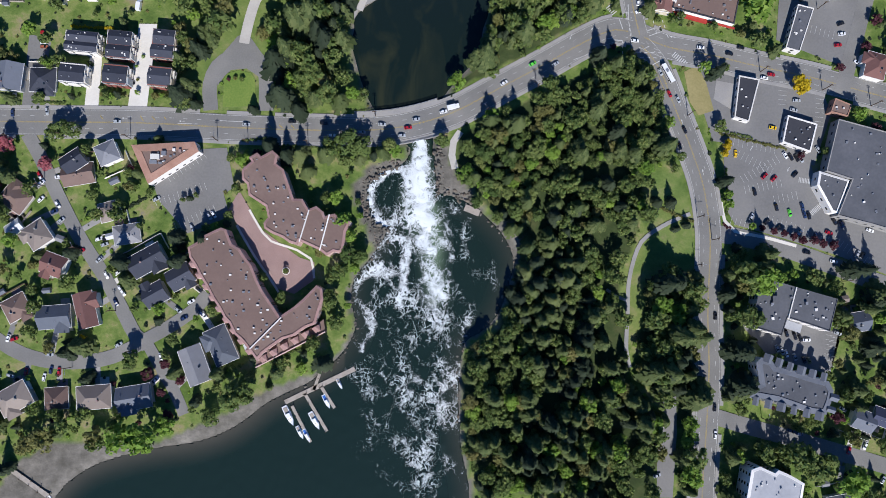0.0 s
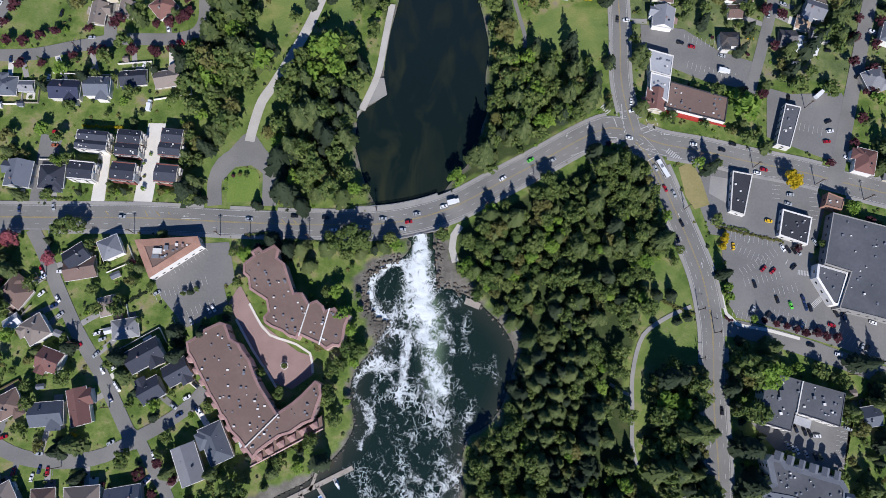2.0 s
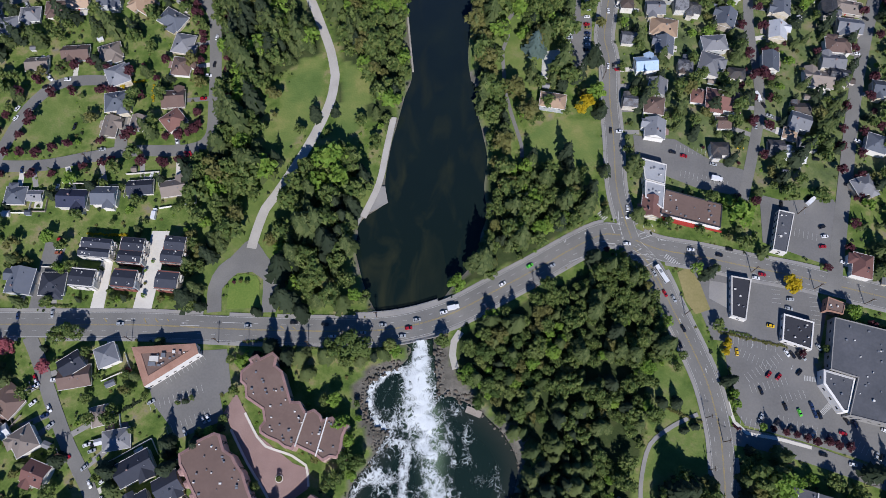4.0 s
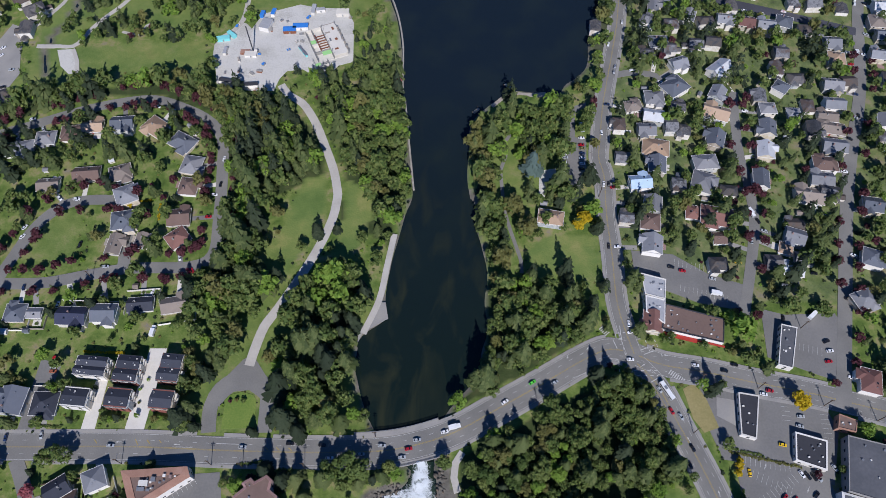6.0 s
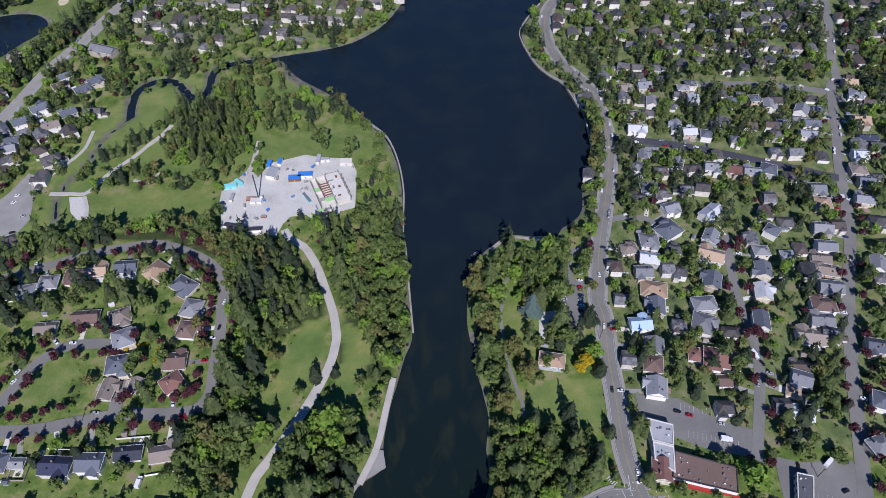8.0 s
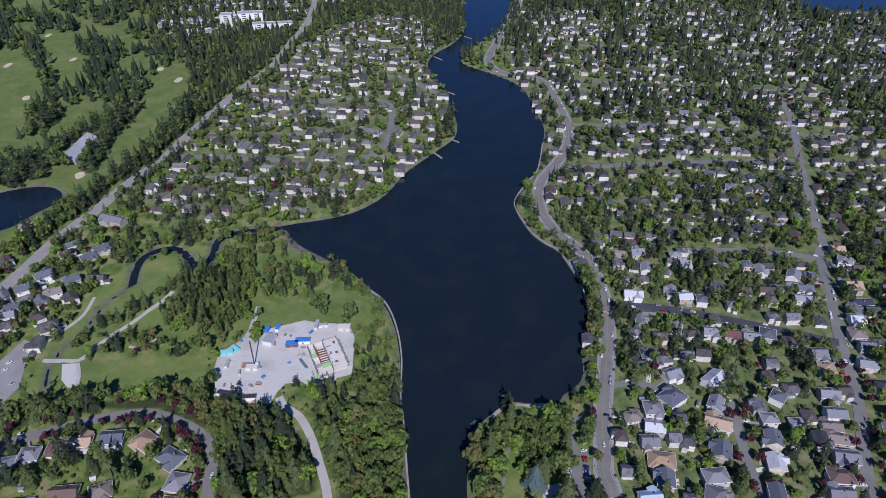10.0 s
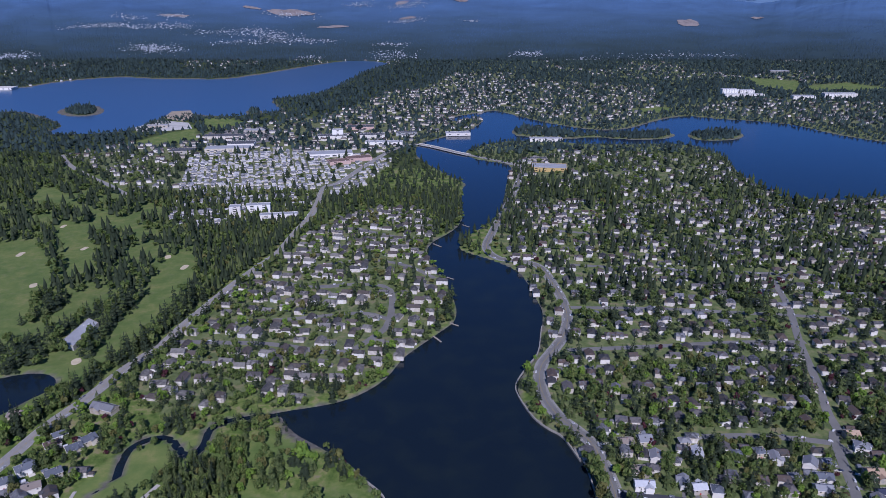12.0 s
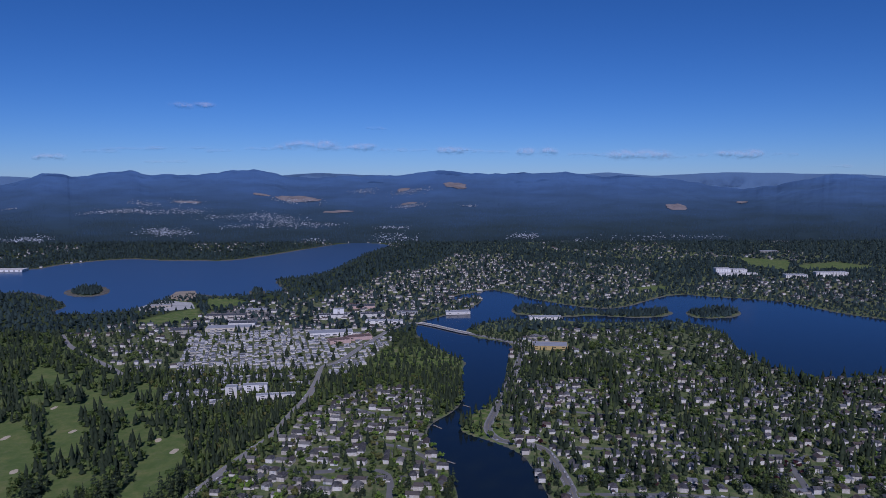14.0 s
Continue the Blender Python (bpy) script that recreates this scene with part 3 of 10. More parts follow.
def shore(pts):
    """How far inland the points lie, in metres; minus on the water."""
    d = np.full(len(pts), 1e9)
    for body in BODIES:
        lo, hi = body.min(0) - 90, body.max(0) + 90
        near = np.all((pts > lo) & (pts < hi), 1)
        if near.any():
            s = line_dist(pts[near], np.vstack([body, body[:1]]))
            s[inside(pts[near], body)] *= -1
            d[near] = np.minimum(d[near], s)
    near = np.minimum(line_dist(pts, smooth(CREEK[7:], 6)) - 3.0, line_dist(pts, smooth(CREEK[:9], 10)) - 0.6)
    d = np.minimum(d, near)
    for isle in ISLES:
        s = line_dist(pts, np.vstack([isle, isle[:1]]))
        s[~inside(pts, isle)] *= -1
        d = np.maximum(d, s)
    return d


def ground_z(d):
    return np.where(d > 0, SEA * np.clip(1 - d / 7, 0, 1) ** 1.4, np.maximum(SEA + 0.35 * d, -6))


ys = [-420.0]
while ys[-1] < 4950:
    y = ys[-1]
    ys.append(y + (20 if y < -150 else 2.7 if y < 320 else 0.01 * y))
ys = np.array(ys)
us = np.linspace(-1, 1, 271)
gx = us[None, :] * (420 + 0.74 * np.maximum(ys, 0))[:, None]
gy = np.repeat(ys[:, None], len(us), 1)
flat = np.stack([gx.ravel(), gy.ravel()], 1)
dist = shore(flat)
gz = ground_z(dist) + 0.15 * np.sin(flat[:, 0] * 0.05) * np.cos(flat[:, 1] * 0.043) * (dist > 8) - 0.15
nr, nc = gx.shape
idx = np.arange(nr * nc).reshape(nr, nc)
quads = np.stack([idx[:-1, :-1], idx[:-1, 1:], idx[1:, 1:], idx[1:, :-1]], -1).reshape(-1, 4)
ground_mesh = bpy.data.meshes.new("ground")
ground_mesh.vertices.add(nr * nc)
ground_mesh.vertices.foreach_set("co", np.column_stack([flat, gz]).astype(np.float32).ravel())
ground_mesh.loops.add(quads.size)
ground_mesh.loops.foreach_set("vertex_index", quads.ravel().astype(np.int32))
ground_mesh.polygons.add(len(quads))
ground_mesh.polygons.foreach_set("loop_start", np.arange(0, quads.size, 4, dtype=np.int32))
ground_mesh.update()

LAWNS = [ISLAND_LAWN, LAWN_PARK, LAWN_S, FIELD_N, FIELD_W, FIELD_W2, GREEN_MID, GOLF_A, GOLF_B, GOLF_C, GOLF_D, GOLF_E, PARKN, SITEGRASS, FIELD_H, FIELD_H2, FIELD_E, YARD_E, FIELD_F, FIELD_G, FIELD_I]
WOODS = [WOOD_PARK, WOOD_PARK_B, WOOD_NE, WOOD_NW, WOOD_W, WOOD_E, WOOD_SHORE, WOOD_SITE, WOOD_CREEK, WOOD_BAND, WOOD_GOLF, WOOD_TIL]
zone = np.zeros((len(flat), 4), np.float32)
zone[:, 3] = 1
for p in LAWNS:
    zone[inside(flat, p), 1] = 1
zone[inside(flat, WOOD_CREEK), 1] = 0.9
zone[inside(flat, WOOD_NW) | inside(flat, WOOD_W) | inside(flat, WOOD_E), 1] = 0.55
for p in (GOLF_A, GOLF_B, GOLF_C, GOLF_D, GOLF_E):
    zone[inside(flat, p)] = (0.02, 0.65, 0.32, 1)
for p in (PARKN, SITEGRASS):
    zone[inside(flat, p), 1] = 0.65
for p in (LAWN_PARK, LAWN_S, GREEN_MID, FIELD_H, FIELD_H2, FIELD_G, FIELD_I, FIELD_F):
    zone[inside(flat, p), 1] = 0.5

for p, q in ((TOWN_DENSE, 0.45), (TOWN_MID, 0.3), (TOWN_L, 0.3)):
    zone[inside(flat, p) & (zone[:, 1] == 0), 0] = q
zone[(flat[:, 0] > 110) & (flat[:, 1] > 200) & (zone[:, 1] == 0) & (zone[:, 2] == 0), 0] = 0.25
for p in WOODS:
    zone[inside(flat, p) & (zone[:, 1] == 0), 2] = 1
for p in (TOWN_Q, TOWN_R, TOWN_S, TOWN_T, TOWN_U, TOWN_V):
    zone[inside(flat, p) & (zone[:, 1] == 0), 0] = 0.35
zone[(flat[:, 1] > 1600) & (zone[:, 1] == 0) & (zone[:, 0] == 0), 2] = 0.85
for p in (BEACH, BEACH_E, ROCKS_W, ROCKS_E, MUD):
    zone[inside(flat, p)] = (1, 0, 0, 1)
zone[(dist < 9) & (flat[:, 1] > 1900), 0] = 0.8
zone[(dist < 24) & (flat[:, 1] > 2280) & (flat[:, 0] < -700)] = (1, 0, 0, 1)
zone[inside(flat, WOOD_GOLF) & (zone[:, 1] == 0)] = (0.03, 0.55, 0.4, 1)
zone[dist < 2.2] = (1, 0, 0, 1)
attr = ground_mesh.color_attributes.new("zone", "FLOAT_COLOR", "POINT")
attr.data.foreach_set("color", zone.ravel())


def ground_material():
    m = bpy.data.materials.new("ground")
    m.use_nodes = True
    n, l = m.node_tree.nodes, m.node_tree.links
    b = n["Principled BSDF"]
    b.inputs["Roughness"].default_value, b.inputs["Specular IOR Level"].default_value = 0.95, 0.2
    geo = n.new("ShaderNodeNewGeometry")
    at = n.new("ShaderNodeVertexColor")
    at.layer_name = "zone"
    sep = n.new("ShaderNodeSeparateColor")
    l.new(at.outputs["Color"], sep.inputs["Color"])

    def ramp(scale, detail, stops):
        t = n.new("ShaderNodeTexNoise")
        t.inputs["Scale"].default_value, t.inputs["Detail"].default_value, t.inputs["Roughness"].default_value = scale, detail, 0.65
        l.new(geo.outputs["Position"], t.inputs["Vector"])
        r = n.new("ShaderNodeValToRGB")
        e = r.color_ramp.elements
        while len(e) < len(stops):
            e.new(0.5)
        for i, c in enumerate(stops):
            e[i].position, e[i].color = 0.3 + 0.4 * i / (len(stops) - 1), lin(c)
        l.new(t.outputs["Fac"], r.inputs["Fac"])
        return r.outputs["Color"]

    yard = ramp(0.075, 10, ["38491f", "485c28", "566830", "68743e", "7e7953", "777163"])
    lawn = ramp(0.03, 9, ["4d6230", "5a6d38", "6b7740", "83814f"])
    wood = ramp(0.1, 8, ["2a351c", "374324", "4a4e30"])
    sand = ramp(0.12, 9, ["4c4942", "5c5951", "6b675f", "7b776d"])

    def mix(a, c, f):
        x = n.new("ShaderNodeMix")
        x.data_type = "RGBA"
        l.new(f, x.inputs[0])
        l.new(a, x.inputs[6])
        l.new(c, x.inputs[7])
        return x.outputs[2]

    col = mix(mix(mix(yard, wood, sep.outputs["Blue"]), lawn, sep.outputs["Green"]), sand, sep.outputs["Red"])
    l.new(col, b.inputs["Base Color"])
    bn = n.new("ShaderNodeTexNoise")
    bn.inputs["Scale"].default_value, bn.inputs["Detail"].default_value = 0.8, 4
    l.new(geo.outputs["Position"], bn.inputs["Vector"])
    bp = n.new("ShaderNodeBump")
    bp.inputs["Strength"].default_value, bp.inputs["Distance"].default_value = 0.5, 0.5
    l.new(bn.outputs["Fac"], bp.inputs["Height"])
    l.new(bp.outputs["Normal"], b.inputs["Normal"])
    return m


ground_mesh.materials.append(ground_material())
ground = tagged(new("ground", ground_mesh), "grassy suburban land with shores, lawns and bare soil", "ground", kind="structure")


def water_material(name, deep, pale, far_sky_tint, reach):
    m = bpy.data.materials.new(name)
    m.use_nodes = True
    n, l = m.node_tree.nodes, m.node_tree.links
    b = n["Principled BSDF"]
    b.inputs["Roughness"].default_value = 0.12
    b.inputs["IOR"].default_value = 1.33
    geo = n.new("ShaderNodeNewGeometry")
    t = n.new("ShaderNodeTexNoise")
    t.inputs["Scale"].default_value, t.inputs["Detail"].default_value = 0.03, 6
    l.new(geo.outputs["Position"], t.inputs["Vector"])
    r = n.new("ShaderNodeValToRGB")
    r.color_ramp.elements[0].position, r.color_ramp.elements[0].color = 0.45, deep
    r.color_ramp.elements[1].position, r.color_ramp.elements[1].color = 0.75, pale
    l.new(t.outputs["Fac"], r.inputs["Fac"])
    # base colour turns bluer with distance, standing in for reflected sky
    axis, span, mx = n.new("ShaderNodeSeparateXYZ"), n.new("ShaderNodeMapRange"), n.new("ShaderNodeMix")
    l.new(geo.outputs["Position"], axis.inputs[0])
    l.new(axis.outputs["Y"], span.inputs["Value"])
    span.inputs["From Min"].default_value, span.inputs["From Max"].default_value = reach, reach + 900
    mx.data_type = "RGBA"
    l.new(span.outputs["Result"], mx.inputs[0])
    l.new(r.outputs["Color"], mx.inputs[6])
    mx.inputs[7].default_value = far_sky_tint
    # weed beds in the shallow narrows
    near, long, weed, band, bed = n.new("ShaderNodeMapRange"), n.new("ShaderNodeVectorMath"), n.new("ShaderNodeTexNoise"), n.new("ShaderNodeMapRange"), n.new("ShaderNodeMath")
    l.new(axis.outputs["Y"], near.inputs["Value"])
    near.inputs["From Min"].default_value, near.inputs["From Max"].default_value, near.inputs["To Min"].default_value, near.inputs["To Max"].default_value = 150, 380, 1, 0
    long.operation = "MULTIPLY"
    l.new(geo.outputs["Position"], long.inputs[0])
    long.inputs[1].default_value = (0.075, 0.03, 1)
    l.new(long.outputs[0], weed.inputs["Vector"])
    weed.inputs["Scale"].default_value, weed.inputs["Detail"].default_value, weed.inputs["Distortion"].default_value = 1.0, 7, 0.8
    l.new(weed.outputs["Fac"], band.inputs["Value"])
    band.inputs["From Min"].default_value, band.inputs["From Max"].default_value, band.inputs["To Max"].default_value = 0.5, 0.72, 0.75
    bed.operation = "MULTIPLY"
    l.new(band.outputs["Result"], bed.inputs[0])
    l.new(near.outputs["Result"], bed.inputs[1])
    green, brown = n.new("ShaderNodeMix"), n.new("ShaderNodeMix")
    green.data_type = brown.data_type = "RGBA"
    l.new(near.outputs["Result"], green.inputs[0])
    l.new(mx.outputs[2], green.inputs[6])
    green.inputs[7].default_value = (0.0062, 0.0125, 0.0105, 1)
    l.new(bed.outputs[0], brown.inputs[0])
    l.new(green.outputs[2], brown.inputs[6])
    brown.inputs[7].default_value = (0.026, 0.03, 0.016, 1)
    l.new(brown.outputs[2], b.inputs["Base Color"])
    w = n.new("ShaderNodeTexNoise")
    w.inputs["Scale"].default_value, w.inputs["Detail"].default_value = 0.6, 5
    l.new(geo.outputs["Position"], w.inputs["Vector"])
    bp = n.new("ShaderNodeBump")
    bp.inputs["Strength"].default_value, bp.inputs["Distance"].default_value = 0.1, 0.25
    l.new(w.outputs["Fac"], bp.inputs["Height"])
    l.new(bp.outputs["Normal"], b.inputs["Normal"])
    return m


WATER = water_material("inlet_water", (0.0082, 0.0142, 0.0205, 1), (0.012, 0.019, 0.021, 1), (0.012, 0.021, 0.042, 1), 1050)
# the harbour's blue base colour paints in the sky it would mirror
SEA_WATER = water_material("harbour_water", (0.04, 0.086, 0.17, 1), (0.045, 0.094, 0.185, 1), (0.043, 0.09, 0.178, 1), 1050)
SEA_WATER.node_tree.nodes["Principled BSDF"].inputs["Roughness"].default_value = 0.3
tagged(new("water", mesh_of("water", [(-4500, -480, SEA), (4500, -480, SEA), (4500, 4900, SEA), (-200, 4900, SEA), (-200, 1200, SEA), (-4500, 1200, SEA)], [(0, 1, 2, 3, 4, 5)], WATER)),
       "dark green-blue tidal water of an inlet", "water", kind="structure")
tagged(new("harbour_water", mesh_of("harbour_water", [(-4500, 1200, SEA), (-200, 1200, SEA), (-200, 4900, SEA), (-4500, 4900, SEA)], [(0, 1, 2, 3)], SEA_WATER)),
       "wide harbour water, its blue a painted sky reflection", "water", kind="structure")

for shore_line, y0, y1 in ((GORGE_W, 280, 560), (GORGE_E, 470, 900)):
    wall_line = smooth([q for q in shore_line if y0 < q[1] < y1], 5)
    tagged(new("seawall", strip("seawall", wall_line, -0.6, 0.6, -3.0, 0.3, ROCK_WALL)), "low pale stone seawall along the inlet shore", "seawall", kind="structure")
SAND = surface("bunker_sand", ["a89c80", "b8ac90", "c4b89c"], 0.2, 0.95, 1.5)
for x, y, r in BUNKERS:
    tagged(new("sand_bunker", plate("sand_bunker", [(x + r * (1 + 0.25 * math.sin(2 * a + x)) * math.cos(a), y + 1.6 * r * math.sin(a)) for a in [k * math.tau / 14 for k in range(14)]], -0.3, 0.12, SAND)), "pale sand bunker beside a fairway", "bunker", kind="structure")
EARTH = surface("bare_earth", ["7a6f5e", "8f8371", "a09480", "6f6a50"], 0.03, 0.95, 0.4)
tagged(new("earth_yard", plate("earth_yard", FIELD_E, -0.4, 3.0, EARTH)), "bare tan earth mound of a yard near the harbour", "yard", kind="structure")
tagged(new("gravel_yard", plate("gravel_yard", YARD_E, -0.4, 0.5, GRAVEL)), "pale gravel storage yard near the harbour", "yard", kind="structure")
tagged(new("store_car_park", plate("store_car_park", LOT_FAR, -0.4, 0.4, ASPHALT_LOT)), "wide grey asphalt car park of the shopping centre", "yard", kind="structure")

# ---- roads ----
ROADS = [("gorge_road", R_GORGE, 15.5, ASPHALT, 2), ("east_road", R_EAST, 15, ASPHALT, 2), ("north_road", R_TILL, 10.5, ASPHALT, 1), ("south_road", R_SOUTH, 13.5, ASPHALT, 2),
         ("side_road_a", R_SIDE1, 10, ASPHALT, 1), ("side_road_b", R_SIDE2, 9, ASPHALT, 1), ("street_a", R_LEFT, 8, ASPHALT, 0), ("street_b", R_LEFT_B, 8, ASPHALT, 0),
         ("street_c", R_LEFT_C, 7.5, ASPHALT, 0), ("street_d", R_LEFT_D, 6.5, ASPHALT, 0), ("park_loop", R_LOOP, 8.5, ASPHALT, 0), ("park_drive", R_PARK, 6, PATH_M, 0),
         ("crescent_a", R_MIDL, 8, ASPHALT, 0), ("crescent_b", R_MIDL2, 8, ASPHALT, 0), ("street_e", R_RT1, 7, ASPHALT, 0), ("street_f", R_RT2, 9, ASPHALT, 0),
         ("street_g", R_RT3, 9, ASPHALT_NEW, 0), ("street_h", R_RT4, 8, ASPHALT, 0), ("street_i", R_RT5, 8, ASPHALT, 0), ("street_j", R_RT6, 8, ASPHALT, 0),
         ("street_k", R_RT7, 6, ASPHALT, 0), ("highway", R_HWY, 14, CONCRETE, 1), ("west_road", R_WEST, 12, CONCRETE, 0), ("street_l", R_SUB, 9, ASPHALT, 0), ("street_m", R_SUB2, 8, ASPHALT, 0), ("street_n", R_SUB3, 8, ASPHALT, 0), ("street_o", R_SUB4, 8, ASPHALT, 0), ("street_p", R_SUB5, 8, ASPHALT, 0), ("street_q", R_RT8, 8, ASPHALT, 0), ("street_r", R_RT9, 8, ASPHALT, 0), ("street_s", R_RT10, 8, ASPHALT, 0),
         ("park_path", PARK_PATH, 2.3, CONCRETE, 0), ("park_branch", PARK_BRANCH, 1.7, CONCRETE, 0), ("plaza_edge_a", PLAZA_EDGE_A, 1.3, PALE, 0), ("plaza_edge_b", PLAZA_EDGE_B, 1.3, PALE, 0), ("mall_edge", MALL_EDGE, 1.8, PALE, 0), ("shore_path", SHORE_PATH, 4, PATH_M, 0), ("west_path", PATH_W, 4, PATH_M, 0), ("north_path", PATH_N1, 4, PATH_M, 0),
         ("meadow_path", PATH_N3, 3, PATH_M, 0), ("meadow_path_b", PATH_N4, 3.5, PATH_M, 0), ("meadow_path_c", PATH_N5, 4, PATH_M, 0), ("meadow_path_d", PATH_N6, 2.5, PATH_M, 0), ("meadow_path_e", PATH_N7, 3, PATH_M, 0), ("point_path", PATH_E, 2.4, ASPHALT, 0)]
LINES = {}
for k, (name, pts, wide, mat, lanes) in enumerate(ROADS):
    line = smooth(pts, 5 if pts[0][1] < 700 else 12)
    LINES[name] = (line, wide)
    z = 0.06 + 0.004 * k
    tagged(new(name, strip(name, line, -wide / 2, wide / 2, -0.6, z, mat)), "worn grey asphalt roadway" if mat is ASPHALT else "pale path through the grass", "road", kind="structure")
    if name in ("gorge_road", "east_road", "south_road", "north_road"):
        for side in (-1, 1):
            a, q = sorted((side * wide / 2, side * (wide / 2 + 2.0)))
            edge = line + normals_of(line) * side * (wide / 2 + 1)
            clear = np.ones(len(line), bool)
            for other, opts, owide, _, _ in ROADS:
                if other != name and owide > 7:
                    clear &= line_dist(edge, smooth(opts, 5)) > owide / 2 + 1.2
            i = 0
            while i < len(line):
                k2 = i
                while k2 < len(line) and clear[k2]:
                    k2 += 1
                if k2 - i > 2:
                    tagged(new("pavement", strip("pavement", line[i:k2], a, q, -0.6, 0.22, CONCRETE)), "concrete pavement with a raised kerb", "pavement", kind="structure")
                i = max(k2, i + 1)
LOTS = [(LOT_HOTEL, ASPHALT_LOT), (PLAZA, PAVER), (LOT_MALL, ASPHALT_LOT), (LOT_GAS, ASPHALT_LOT), (LOT_APT, ASPHALT_LOT), (LOT_NORTH, ASPHALT_LOT), (LOT_EAST, ASPHALT_LOT),
        (SITE, GRAVEL), (LOT_RIVER, ASPHALT_LOT), (LOT_PARK, ASPHALT_LOT), (LOT_DRIVE, PALE), (DRIVE_B, PALE), (LOT_WEST, CONCRETE), (PLAYGROUND, GRAVEL), (ROCK_GARDEN, GRAVEL), (SIDEYARD, ASPHALT_LOT), (LOT_LOOP, ASPHALT), (SPIT, CONCRETE), (PAD, CONCRETE)]
for k, (pts, mat) in enumerate(LOTS):
    tagged(new("paved_yard", plate("paved_yard", pts, -0.5, 0.0215 + 0.005 * k, mat)), "level paved yard", "pavement", kind="structure")
tagged(new("verge", plate("verge", GASGRASS, -0.5, 0.2, DRY)), "dry grass verge with a concrete kerb", "verge", kind="structure")
tagged(new("lawn_island", plate("lawn_island", ISLAND_LAWN, -0.5, 0.2, LAWN)), "mown lawn island inside the park loop", "lawn", kind="structure")

TAKEN = []  # centre and radius of what stands on the ground


def stand(x, y, r):
    TAKEN.append((x, y, r))


# ---- houses ----
rng = random.Random(5)


def gable_roof(l, w, z, rise, over=0.6):
    a, b = l / 2 + over, w / 2 + over
    v = [(-a, -b, z - 0.25), (a, -b, z - 0.25), (a, b, z - 0.25), (-a, b, z - 0.25), (-a, 0, z + rise), (a, 0, z + rise)]
    v += [(x, y, q - 0.25) for x, y, q in v]
    f = [(0, 1, 5, 4), (2, 3, 4, 5), (0, 4, 10, 6), (4, 3, 9, 10), (1, 7, 11, 5), (5, 11, 8, 2), (0, 6, 7, 1), (2, 8, 9, 3), (6, 10, 11, 7), (8, 11, 10, 9)]
    return v, f


def hip_roof(l, w, z, rise, over=0.6):
    a, b = l / 2 + over, w / 2 + over
    r = max(0.0, a - b)
    v = [(-a, -b, z), (a, -b, z), (a, b, z), (-a, b, z), (-r - 0.05, 0, z + rise), (r + 0.05, 0, z + rise)]
    v += [(x, y, q - 0.25) for x, y, q in v[:4]]
    f = [(0, 1, 5, 4), (2, 3, 4, 5), (0, 4, 3), (1, 2, 5), (0, 6, 7, 1), (1, 7, 8, 2), (2, 8, 9, 3), (3, 9, 6, 0), (6, 9, 8, 7)]
    return v, f


PANE = mesh_of("window", *(lambda s: (s[0], s[1]))(([(-0.7, -0.06, -0.6), (0.7, -0.06, -0.6), (0.7, 0.06, -0.6), (-0.7, 0.06, -0.6), (-0.7, -0.06, 0.6), (0.7, -0.06, 0.6), (0.7, 0.06, 0.6), (-0.7, 0.06, 0.6)],
                [(3, 2, 1, 0), (4, 5, 6, 7), (0, 1, 5, 4), (1, 2, 6, 5), (2, 3, 7, 6), (3, 0, 4, 7)])), GLASS_M)


VENT_BM = boxes((-0.18, 0.18, -0.18, 0.18, -0.4, 0.45))
VENT = bpy.data.meshes.new("roof_vent")
VENT_BM.to_mesh(VENT)
VENT_BM.free()
VENT.materials.append(METAL)
ROAD_PTS = np.vstack([l[0] for l in LINES.values()])
ROAD_IDX = [(n, i) for n, l in LINES.items() for i in range(len(l[0]))]


